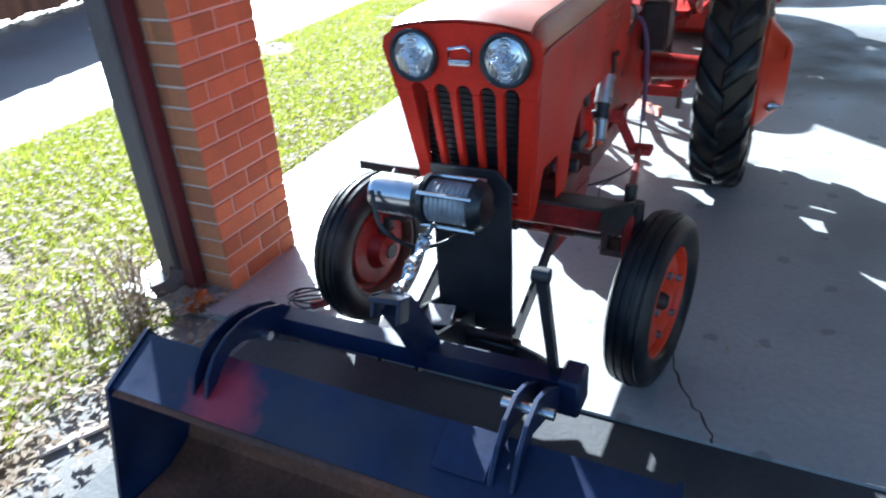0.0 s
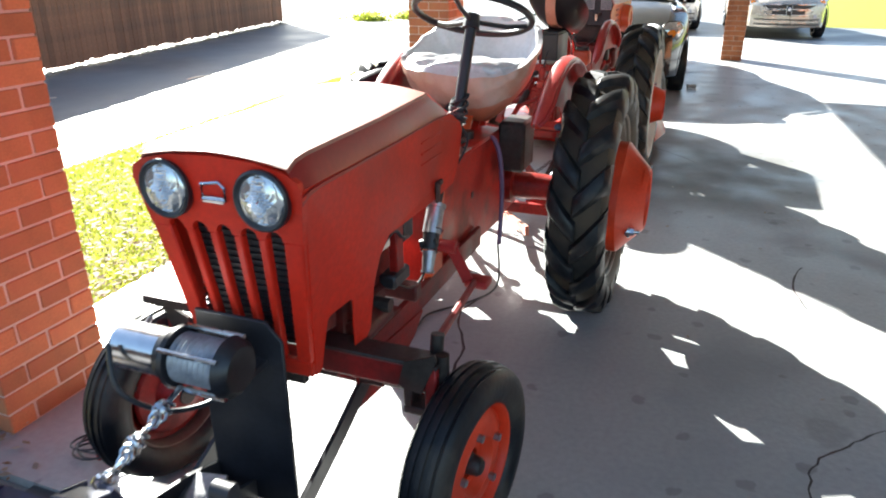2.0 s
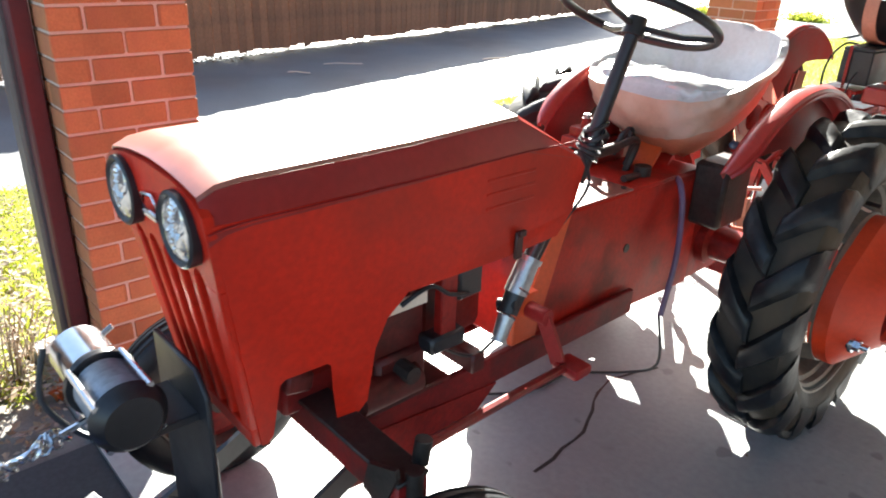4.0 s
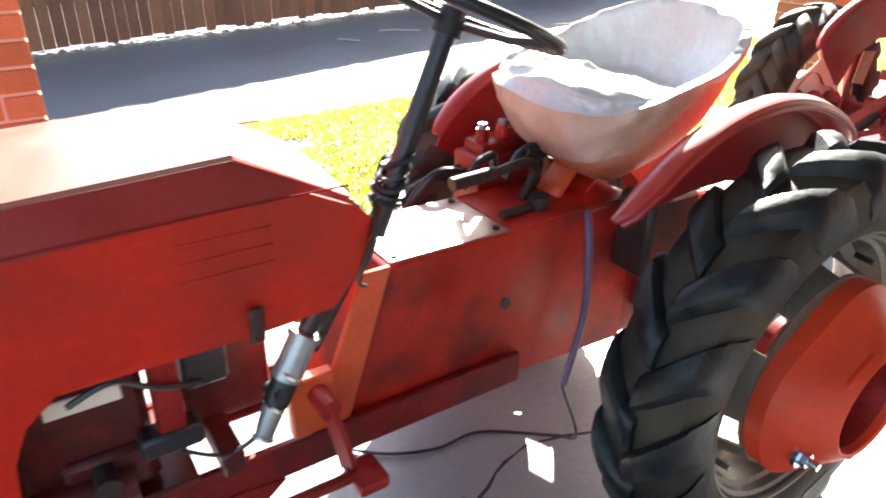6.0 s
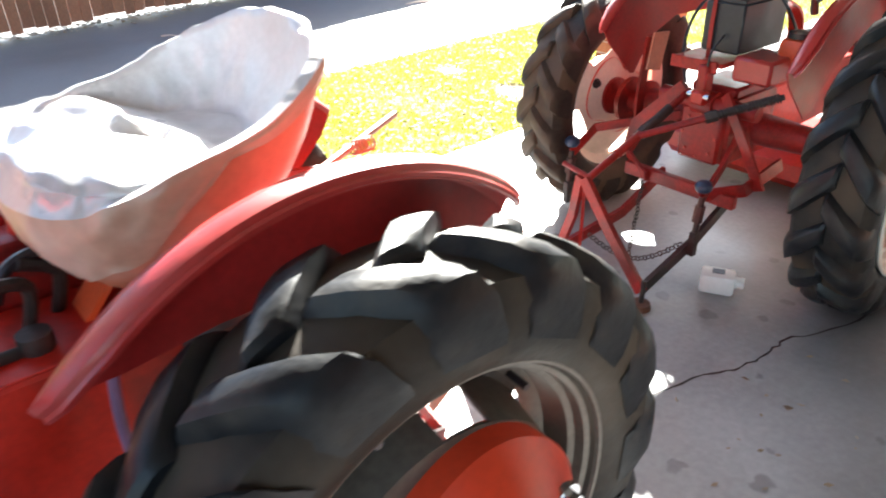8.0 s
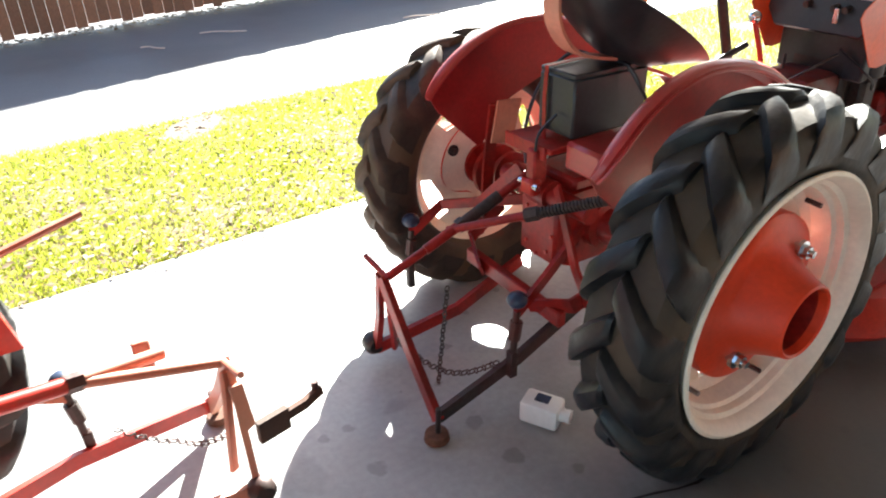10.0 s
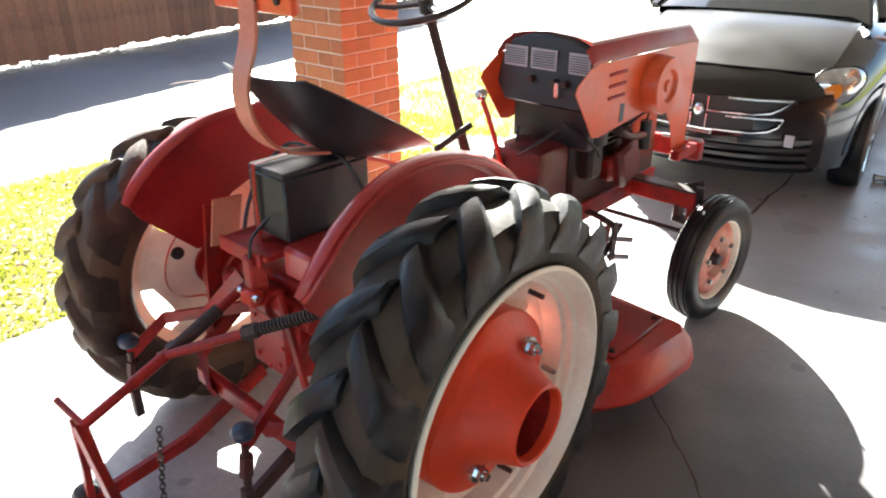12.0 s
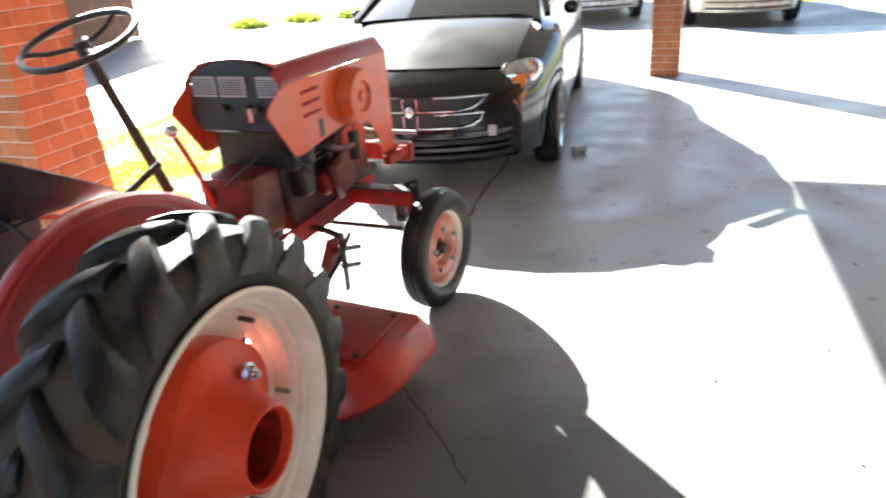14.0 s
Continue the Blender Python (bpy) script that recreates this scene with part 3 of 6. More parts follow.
        part("nut", nut, GREASE, wheel)
    for k in range(6):
        a = radians(-12 + 60 * k)
        clip = bmesh.new()
        rod(clip, (0.01, 0.325 * math.cos(a), 0.325 * math.sin(a)), (0.058, 0.322 * math.cos(a), 0.322 * math.sin(a)), 0.008, n=8)
        part("rim_clamp", clip, GREASE if k % 2 else STEEL, wheel)
    return wheel


def front_wheel(parent, x, y, side, R, rim_mat, steer=0.0, disc_mat=None):
    wheel = new("front_wheel"); wheel.parent = parent
    wheel.matrix_basis = pose(x, y, R - 0.003, 0, 0, steer) @ (Matrix.Identity(4) if side > 0 else pose(0, 0, 0, 0, 0, 180))
    s = R / 0.31
    t = bmesh.new()
    lathe(t, [(px, r * s) for px, r in [(-0.045, 0.195), (-0.058, 0.205), (-0.068, 0.235), (-0.068, 0.265), (-0.056, 0.292), (-0.047, 0.3), (-0.045, 0.296), (-0.034, 0.299), (-0.032, 0.305), (-0.02, 0.307),
              (-0.018, 0.301), (-0.006, 0.302), (-0.004, 0.31), (0.008, 0.31), (0.01, 0.302), (0.022, 0.301), (0.024, 0.306), (0.036, 0.303), (0.038, 0.297), (0.046, 0.3), (0.056, 0.292), (0.068, 0.265), (0.068, 0.235),
              (0.058, 0.205), (0.045, 0.195)]], 56, closed=True)
    part("tyre", t, RUBBER, wheel)
    r = bmesh.new()
    lathe(r, [(px, q * s) for px, q in [(-0.05, 0.205), (-0.045, 0.192), (-0.02, 0.182), (0.02, 0.182), (0.045, 0.192), (0.052, 0.206), (0.046, 0.208), (0.03, 0.188), (-0.03, 0.188), (-0.045, 0.207)]], 48, closed=True)
    part("rim", r, rim_mat, wheel)
    d = bmesh.new()
    lathe(d, [(px, q * s) for px, q in [(0.0, 0.188), (0.02, 0.178), (0.03, 0.155), (0.042, 0.125), (0.038, 0.095), (0.006, 0.075), (0.006, 0.05), (-0.008, 0.05), (-0.01, 0.08), (0.026, 0.095), (0.033, 0.125), (0.016, 0.155), (0.0, 0.175)]], 40, closed=True)
    part("disc", d, disc_mat or WHEELRED, wheel)
    h = bmesh.new()
    lathe(h, [(0.05, 0.0), (0.048, 0.022), (0.04, 0.028), (0.01, 0.032), (-0.06, 0.04), (-0.09, 0.03), (-0.09, 0)], 24)
    part("hub", h, GREASE, wheel)
    # Backing added behind the disc to darken the wheel's shaded inner face.
    d = bmesh.new()
    lathe(d, [(-0.012, 0.0), (-0.012, 0.150), (-0.022, 0.142), (-0.030, 0.085), (-0.075, 0.062), (-0.085, 0.030), (-0.09, 0.0)], 32)
    part("shade_backing", d, CASTRED, wheel)
    for k in range(5):
        a = 2 * math.pi * k / 5 + 0.4
        b = bmesh.new()
        rod(b, (0.02, 0.112 * s * math.cos(a), 0.112 * s * math.sin(a)), (0.056, 0.112 * s * math.cos(a), 0.112 * s * math.sin(a)), 0.012, n=6)
        part("lug_nut", b, STEEL, wheel)
    return wheel

# ------------------------------------------------------------ tractor pieces (forward is +y, right is +x)
def arc(c, r, a0, a1, n):
    return [(c[0] + r * math.cos(radians(a0 + (a1 - a0) * i / n)), c[1] + r * math.sin(radians(a0 + (a1 - a0) * i / n))) for i in range(n + 1)]


def fender(parent, side, mat, yc, zc, r, a0, a1, x0, w, tuck=0.0, deep_front=False):
    """A narrow crowned strip inside the tyre with a pointed skirt on its inner side."""
    f = new("fender"); f.parent = parent
    bm = bmesh.new()
    rows, edge = [], []
    n = 34
    def line(q, m):
        """The arc, drawn in towards the axle at its rear end."""
        out = []
        for i in range(m + 1):
            a = a0 + (a1 - a0) * i / m
            rr = q * (1 - tuck * max(0.0, (a - 92) / 45) ** 1.4)
            out.append((yc + rr * math.cos(radians(a)), zc + rr * math.sin(radians(a))))
        return out
    for i, (y, z) in enumerate(line(r, n)):
        k = (Vector((0, y - yc, z - zc))).normalized()
        e = min(i, n - i) / 4
        ww = w * (0.45 + 0.55 * math.sqrt(min(1, e)))
        rows.append([tuple(Vector((side * (x0 + ww * u), y, z)) + k * d) for u, d in ((0, -0.035), (0.04, -0.008), (0.2, 0.004), (0.55, 0.010), (0.9, 0.002), (1.0, -0.010), (1.0, -0.024))])
        edge.append(tuple(Vector((side * (x0 + ww), y, z)) + k * -0.014))
    grid(bm, rows)
    thicken(bm, 0.004)
    part("crown", bm, mat, f)
    pts = line(r - 0.012, 22)
    ya, yb = pts[0], pts[-1]
    low = [(yb[0] + 0.03, yb[1] - 0.05), (yb[0] + 0.12, yb[1] - 0.135), (yb[0] + 0.20, yb[1] - 0.212), (yb[0] + 0.225, yb[1] - 0.215), (yb[0] + 0.29, yb[1] - 0.12), (yb[0] + 0.36, yb[1] - 0.05), (yb[0] + 0.50, zc + 0.42), (yc + 0.20, zc + 0.42), (ya[0] - 0.12, ya[1] + 0.0)]
    if deep_front:
        low = low[:7] + [(yc + 0.44 * math.cos(radians(a)), zc + 0.50 * math.sin(radians(a))) for a in (80, 65, 52)]
        low += [(yc + (r - 0.135) * math.cos(radians(a0 + 1)), zc + (r - 0.135) * math.sin(radians(a0 + 1))), (yc + (r - 0.10) * math.cos(radians(a0 - 2)), zc + (r - 0.10) * math.sin(radians(a0 - 2)))]
        low += [(yc + (r - 0.02) * math.cos(radians(a0 - 3)), zc + (r - 0.02) * math.sin(radians(a0 - 3)))]
    bm = mk(plate, pts + low, "x", side * x0 - 0.003, 0.006)
    part("skirt", bm, DEEPRED, f, smooth=0)
    part("rolled_edge", mk(tube, edge, 0.007, 6), mat, f)
    return f


def steering(parent, foot, hub, r, col_mat, wheel_mat):
    s = new("steering"); s.parent = parent
    foot, hub = Vector(foot), Vector(hub)
    part("column", mk(rod, foot, hub, 0.021, n=14), col_mat, s)
    b = bmesh.new()
    d = (hub - foot).normalized()
    q = d.to_track_quat("Z", "Y").to_matrix()
    P = lambda u, v, w: tuple(hub + q @ Vector((u, v, w)))
    tube(b, [P(r * math.cos(t), r * math.sin(t), 0.02) for t in (2 * math.pi * i / 40 for i in range(40))], 0.0125, 10, closed=True)
    part("wheel_ring", b, wheel_mat, s)
    b = bmesh.new()
    rod(b, P(0, 0, -0.03), P(0, 0, 0.02), 0.032, 0.026, 16)
    for k in range(3):
        a = radians(90 + 120 * k)
        tube(b, [P(0.01 * math.cos(a), 0.01 * math.sin(a), -0.005), P(r * 0.6 * math.cos(a), r * 0.6 * math.sin(a), 0.0), P(r * math.cos(a), r * math.sin(a), 0.02)], 0.009, 8)
    part("spokes", b, wheel_mat, s)
    return s


def hitch(parent, mat, dark, back=0.0, over=0.0, tx=0.0):
    """Three-point linkage behind the axle."""
    h = new("three_point_hitch"); h.parent = parent
    def sh(*pts):
        """The linkage swung aside and drawn out behind the axle."""
        out = []
        for x, y, z in pts:
            k = min(1, max(0, (-y - 0.10) / 0.5))
            out.append((x + over * k, y - back * k, z))
        return out
    part("top_link", mk(tube, sh((tx, -0.18, 0.74), (tx * 0.5 - 0.06, -0.45, 0.61), (-0.13, -0.74, 0.475)), 0.016, 10), mat, h)
    part("top_link_sleeve", mk(rod, *sh((tx * 0.75 - 0.03, -0.30, 0.682), (tx * 0.5 - 0.06, -0.45, 0.61)), 0.022, n=12), dark, h)
    part("top_link_rod", mk(rod, *sh((tx * 0.5 - 0.06, -0.45, 0.612), (tx * 0.22 - 0.09, -0.60, 0.547)), 0.0185, n=12), mat, h)
    part("locking_nut", mk(rod, *sh((tx * 0.5 - 0.06, -0.445, 0.614), (tx * 0.46 - 0.064, -0.47, 0.602)), 0.026, n=6), GREASE, h)
    b = bmesh.new()
    tube(b, sh((-0.145, -0.755, 0.47), (0.02, -0.75, 0.26), (0.19, -0.745, 0.07)), 0, flat=(0.026, 0.046))
    tube(b, sh((-0.165, -0.755, 0.47), (-0.20, -0.75, 0.28), (-0.27, -0.74, 0.10)), 0, flat=(0.022, 0.040))
    tube(b, sh((-0.155, -0.74, 0.46), (-0.17, -0.72, 0.28), (-0.19, -0.70, 0.12)), 0, flat=(0.014, 0.03))
    part("a_frame", b, mat, h)
    part("top_pin", mk(rod, *sh((-0.26, -0.76, 0.505), (-0.12, -0.745, 0.475)), 0.011, n=8), mat, h)
    for s in (-1, 1):
        part("lower_link", mk(tube, sh((0.16 * s + (0 if s > 0 else -0.05), -0.10, 0.30), (0.19 * s, -0.42, 0.19), (0.19 * s - (0 if s > 0 else 0.08), -0.745, 0.085)), 0, flat=(0.020, 0.05)), dark if s > 0 else mat, h)
        rodp = bmesh.new()
        x = 0.21 * s - (0 if s > 0 else 0.29)
        x, ly, _ = sh((x, -0.44, 0))[0]
        rod(rodp, (x, ly, 0.41), (x, ly - 0.015, 0.17), 0.013, n=10)
        rod(rodp, (x, ly, 0.37), (x, ly - 0.01, 0.30), 0.022, n=8)
        rbox(rodp, (x, ly - 0.015, 0.20), (0.032, 0.032, 0.11), 0.004)
        part("lift_rod", rodp, GREASE, h)
        k = bmesh.new()
        bmesh.ops.create_uvsphere(k, u_segments=18, v_segments=10, radius=0.036)
        bmesh.ops.transform(k, matrix=pose(x, ly, 0.455) @ Matrix.Diagonal((1, 1, 0.8, 1)), verts=k.verts)
        part("knob", k, BLUE, h)
        part("lift_arm", mk(tube, [(0.15 * s, -0.12, 0.60), (x * 0.95, ly * 0.7, 0.50), (x, ly, 0.40)], 0, flat=(0.016, 0.04)), mat, h)
    foot = bmesh.new()
    lathe(foot, [(-0.035, 0.0), (-0.035, 0.03), (-0.02, 0.042), (0.02, 0.042), (0.035, 0.03), (0.035, 0.0)], 18, sh((-0.29, -0.745, 0.10))[0])
    part("ball_joint", foot, GREASE, h)
    part("foot_pad", mk(rod, *sh((0.20, -0.76, 0.004), (0.20, -0.76, 0.03)), 0.045, 0.040, n=20), RUST, h)
    part("foot_pin", mk(rod, *sh((0.20, -0.755, 0.02), (0.20, -0.75, 0.13)), 0.010, n=10), GREASE, h)
    c = bmesh.new()
    for i in range(26):
        t = i / 25
        p = Vector((*sh((-0.12 + 0.30 * t, -0.72 + 0.22 * t, 0))[0][:2], 0.20 - 0.09 * math.sin(math.pi * t) + 0.0 * t))
        tube(c, [tuple(p + Vector((0.010 * math.cos(a), 0.010 * math.sin(a) * (i % 2), 0.007 * math.sin(a) * (1 - i % 2) + 0.004 * math.sin(a)))) for a in (2 * math.pi * j / 8 for j in range(8))], 0.0028, 5, closed=True)
    part("chain", c, GREASE, h)
    return h


def rear_body(parent, mat):
    """Gearbox and axle between the rear wheels."""
    b = bmesh.new()
    rbox(b, (0, 0.02, 0.58), (0.25, 0.36, 0.30), 0.03, seg=2)
    rbox(b, (0, -0.17, 0.56), (0.20, 0.05, 0.24), 0.012)
    rbox(b, (0, 0.0, 0.745), (0.22, 0.26, 0.05), 0.012)
    part("gearbox", b, mat, parent)
    for s in (-1, 1):
        b = bmesh.new()
        lathe(b, [(s * 0.11, 0.095), (s * 0.16, 0.095), (s * 0.17, 0.07), (s * 0.40, 0.058), (s * 0.41, 0.09), (s * 0.43, 0.09), (s * 0.44, 0.0)], 24, (0, 0, 0.585))
        part("axle_housing", b, mat, parent)
    for i in range(8):
        a = 2 * math.pi * i / 8
        part("cover_bolt", mk(rod, (0.082 * math.cos(a), -0.19, 0.56 + 0.10 * math.sin(a)), (0.082 * math.cos(a), -0.203, 0.56 + 0.10 * math.sin(a)), 0.007, n=6), RED, parent)
    b = bmesh.new()
    for s in (-1, 1):
        tube(b, [(s * 0.34, -0.10, 0.50), (s * 0.30, -0.28, 0.42), (s * 0.14, -0.34, 0.36)], 0, flat=(0.012, 0.06))
    rbox(b, (0, -0.30, 0.36), (0.56, 0.035, 0.06), 0.005)
    part("drawbar", b, mat, parent)


def front_axle(parent, y, half, mat):
    b = bmesh.new()
    rbox(b, (0, y, 0.568), (half * 2 - 0.22, 0.07, 0.080), 0.006)
    part("axle_beam", b, mat, parent)
    part("axle_flange", mk(rbox, (0, y, 0.614), (half * 2 - 0.20, 0.085, 0.012), 0.003), GREASE, parent)
    for s in (-1, 1):
        b = bmesh.new()
        tube(b, [(s * (half - 0.10), y, 0.64), (s * (half - 0.10), y, 0.40)], 0.020, 12)
        rod(b, (s * (half - 0.10), y, 0.40), (s * (half - 0.02), y, 0.31), 0.024, n=10)
        part("kingpin", b, GREASE, parent)
        b = bmesh.new()
        rbox(b, (s * (half - 0.120), y, 0.535), (0.034, 0.085, 0.16), 0.005)
        part("yoke_cheek", b, mat, parent)
        b = bmesh.new()
        rbox(b, (s * (half - 0.192), y, 0.497), (0.026, 0.075, 0.085), 0.004)
        rbox(b, (s * (half - 0.155), y, 0.462), (0.10, 0.08, 0.026), 0.004)
        plate(b, [(s * (half - 0.215), 0.545), (s * (half - 0.195), 0.622), (s * (half - 0.105), 0.660), (s * (half - 0.100), 0.640), (s * (half - 0.145), 0.530)], "y", y + 0.036, 0.012)
        part("yoke", b, GREASE, parent)
    b = mk(tube, [(-half + 0.12, y - 0.10, 0.44), (half - 0.12, y - 0.10, 0.44)], 0.012, 8)
    part("tie_rod", b, GREASE, parent)
    part("pivot_bracket", mk(rbox, (0, y, 0.63), (0.16, 0.16, 0.10), 0.01), mat, parent)

# ------------------------------------------------------------ the tractor with the winch
T1 = thing("tractor", pose(0.03, 0.2, 0, 0, 0, 180), "red compact tractor with headlamps, winch and front bucket on concrete", "tractor", group="parked tractors")
R1 = 0.585
for s in (-1, 1):
    rear_wheel(T1, s * 0.57, s, R1, (RUBBER, RUSTRIM, RUSTRIM), 0.145, 0.05, 0.138, nip=0.27, weight=cone_weight, bolts=32 if s < 0 else 148, bolt_r=0.205, bolt_at=0.046)
    # The wheel seen from inside gets a darker disc, standing for its shade.
    front_wheel(T1, s * 0.535, 1.78, s, 0.30, WHEELRED if s < 0 else RUSTRIM, -9, None if s < 0 else CASTRED)
    fender(T1, s, FENDERRED, 0.0, 0.59, 0.628 if s < 0 else 0.642, 41, 135, 0.350, 0.075, deep_front=s > 0)
rear_body(T1, CASTRED)
front_axle(T1, 1.78, 0.56, AXLERED)
part("steering_arm", mk(tube, [(0.51, 1.845, 0.675), (0.42, 1.83, 0.665), (0.27, 1.81, 0.655)], 0, flat=(0.022, 0.030)), GREASE, T1)
hitch(T1, TANRED, RED, 0.30, 0.40)


def hood_front(v):
    """Rake and taper of the nose."""
    x, y, z = v
    k = max(0.0, 1.16 - z)
    return (x * (1 - 0.50 * k), y - 0.16 * k, z)


FR = 2.07
nose = bmesh.new()
slots = [(-0.152 + 0.076 * i) for i in range(5)]
SW = 0.025
# upper panel with round-headed slot tops
low = []
for sx in slots:
    low += [(sx + SW, 1.03)] + [(sx + SW * math.cos(a), 1.03 + SW * math.sin(a)) for a in (math.pi * k / 8 for k in range(1, 8))] + [(sx - SW, 1.03)]
low = sorted(low, key=lambda p: p[0])
outline = [(-0.235, 1.03)] + low + [(0.235, 1.03), (0.24, 1.155), (0.232, 1.185), (0.20, 1.205), (0.12, 1.222), (0.0, 1.228), (-0.12, 1.222), (-0.20, 1.205), (-0.232, 1.185), (-0.24, 1.155)]
plate(nose, outline, "y", FR - 0.02, 0.02)
edges = [-0.235] + [v for sx in slots for v in (sx - SW, sx + SW)] + [0.235]
for i in range(0, len(edges), 2):
    rbox(nose, ((edges[i] + edges[i + 1]) / 2, FR - 0.012, 0.85), (edges[i + 1] - edges[i], 0.024, 0.362), 0.004)
rbox(nose, (0, FR - 0.012, 0.645), (0.47, 0.024, 0.05), 0.004)
for v in nose.verts:
    v.co = hood_front(v.co)
part("grille_panel", nose, HOODRED, T1, smooth=35)
b = bmesh.new()
rbox(b, (0.02, FR - 0.14, 0.90), (0.30, 0.05, 0.42), 0.006)
part("radiator_screen", b, BLACK, T1, smooth=0)
for k in range(22):
    part("radiator_fin", mk(rbox, (0.02, FR - 0.112, 0.71 + 0.018 * k), (0.29, 0.012, 0.005)), BLACK, T1, smooth=0)
for sx in (-0.137, 0.137):
    lamp = new("headlamp"); lamp.parent = T1
    lamp.matrix_basis = pose(sx, FR, 1.137, 0, 0, 90)
    b = bmesh.new()
    lathe(b, [(-0.02, 0.072), (0.012, 0.074), (0.016, 0.068), (0.010, 0.062), (-0.02, 0.06)], 32)
    part("bezel", b, BLACK, lamp)
    b = bmesh.new()
    lathe(b, [(0.004, 0.063), (-0.004, 0.058), (-0.022, 0.04), (-0.034, 0.018), (-0.036, 0.0)], 32)
    part("reflector", b, CHROME, lamp)
    b = bmesh.new()
    rows = []
    for i in range(25):
        rr = 0.064 * i / 24
        rows.append([(0.022 - 0.016 * (i / 24) ** 2 + 0.0016 * math.cos(rr * math.sin(2 * math.pi * j / 48) * 900), rr * math.cos(2 * math.pi * j / 48), rr * math.sin(2 * math.pi * j / 48)) for j in range(48)])
    grid(b, rows[1:], closed_v=True)
    part("lens", b, LENS, lamp)
b = bmesh.new()
tube(b, [(x, FR + 0.004, z) for x, z in ((-0.035, 1.125), (0.03, 1.125), (0.03, 1.16), (-0.02, 1.168), (-0.035, 1.155))], 0.0045, 6, closed=True)
rbox(b, (0.0, FR + 0.003, 1.123), (0.062, 0.006, 0.018), 0.002)
part("badge", b, CHROME, T1)
# hood shell
b = bmesh.new()
rows = []
HOOD1 = ((FR - 0.006, -0.026), (2.03, -0.010), (1.98, -0.004), (1.6, 0.0), (1.26, 0.012))
for y, dz in HOOD1:
    sec = [(-0.208, 1.232), (-0.203, 1.240), (-0.15, 1.250), (-0.10, 1.257), (-0.05, 1.261), (0, 1.263)]
    sec += [(-x, z) for x, z in sec[-2::-1]]
    rows.append([(x, y, z + dz) for x, z in sec])
grid(b, rows)
thicken(b, 0.004)
part("hood_top", b, FADEDGLARE, T1, "faded red hood top, paler for sun glare", smooth=28)
for s in (-1, 1):
    b = bmesh.new()
    rows = [[(s * x, y, z + dz) for x, z in ((0.2385, 1.158), (0.2365, 1.178), (0.2085, 1.2315))] for y, dz in HOOD1]
    rows.append([(s * 0.2385, 1.035, 1.115), (s * 0.236, 1.04, 1.122), (s * 0.222, 1.055, 1.135)])
    grid(b, rows)
    thicken(b, 0.004)
    part("hood_shoulder", b, SHOULDER, T1, "dark red hood edge above a seam", smooth=30)
    b = mk(tube, [(s * 0.2405, y, 1.166 + dz * 0.4) for y, dz in HOOD1] + [(s * 0.2405, 1.06, 1.168)], 0.0022, 5)
    part("seam", b, DEEPRED, T1)
b = bmesh.new()
grid(b, [[(x, 1.258, z + 0.012) for x, z in sec], [(x * 1.07, 1.05, 1.135 + 0.02 * (1 - (x / 0.21) ** 2)) for x, z in sec]])
thicken(b, 0.004)
part("hood_rear_slope", b, HOODRED, T1, smooth=28)
side = [(FR - 0.015, 1.168), (1.14, 1.168), (1.04, 1.118), (1.015, 1.09), (1.05, 0.975), (1.105, 0.914), (1.30, 0.905), (1.61, 0.90), (1.665, 0.85), (1.695, 0.78), (1.712, 0.64), (1.735, 0.615), (1.788, 0.615), (1.80, 0.70), (1.806, 0.772), (1.818, 0.782), (1.915, 0.778), (1.927, 0.768), (1.942, 0.64), (1.952, 0.62), (1.968, 0.62)]
for s in (-1, 1):
    b = bmesh.new()
    plate(b, side, "x", s * 0.236 - 0.002, 0.004)
    for v in b.verts:
        v.co.x *= 1 - 0.50 * max(0, 1.16 - v.co.z) * min(1, max(0, (v.co.y - 1.45) / 0.52))
    sp = part("hood_side", b, HOODRED, T1, smooth=0)
    for k in range(3):
        lv = bmesh.new()
        rbox(lv, (s * 0.2385, 1.30, 1.05 + 0.035 * k), (0.004, 0.17, 0.008), 0.0015)
        part("louvre", lv, HOODRED, sp)
    lt = bmesh.new()
    rbox(lt, (s * 0.244, 1.265, 0.93), (0.012, 0.028, 0.075), 0.004)
    rbox(lt, (s * 0.254, 1.265, 0.965), (0.012, 0.024, 0.018), 0.003)
    part("latch", lt, GREASE, sp)
# engine and chassis
b = bmesh.new()
rbox(b, (-0.02, 1.585, 0.72), (0.22, 0.24, 0.34), 0.02)
rbox(b, (-0.10, 1.56, 0.63), (0.10, 0.16, 0.10), 0.012)
part("engine_block", b, ENGINEDARK, T1)
for k in range(6):
    part("cooling_fin", mk(rbox, (-0.02, 1.50 + 0.034 * k, 0.87), (0.25, 0.008, 0.10), 0.002), ENGINEDARK, T1, smooth=0)
part("flywheel_shroud", mk(rbox, (0.02, 1.30, 0.74), (0.16, 0.22, 0.30), 0.03, seg=2), ENGINEDARK, T1)
part("support_column", mk(rbox, (-0.165, 1.435, 0.80), (0.03, 0.055, 0.26), 0.004), CASTRED, T1)
part("air_box", mk(rbox, (-0.14, 1.355, 0.84), (0.07, 0.09, 0.12), 0.01), BLACK, T1)
part("starter_motor", mk(rod, (-0.15, 1.52, 0.60), (-0.15, 1.70, 0.60), 0.042, n=18), ENGINEDARK, T1)
part("oil_plug", mk(rod, (-0.205, 1.57, 0.645), (-0.15, 1.57, 0.645), 0.024, n=8), GREASE, T1)
part("coil_bracket", mk(rbox, (-0.16, 1.44, 0.685), (0.06, 0.12, 0.05), 0.008), BLACK, T1)
part("identity_plate", mk(rbox, (-0.178, 1.575, 0.838), (0.006, 0.13, 0.035), 0.002), CREAM, T1)
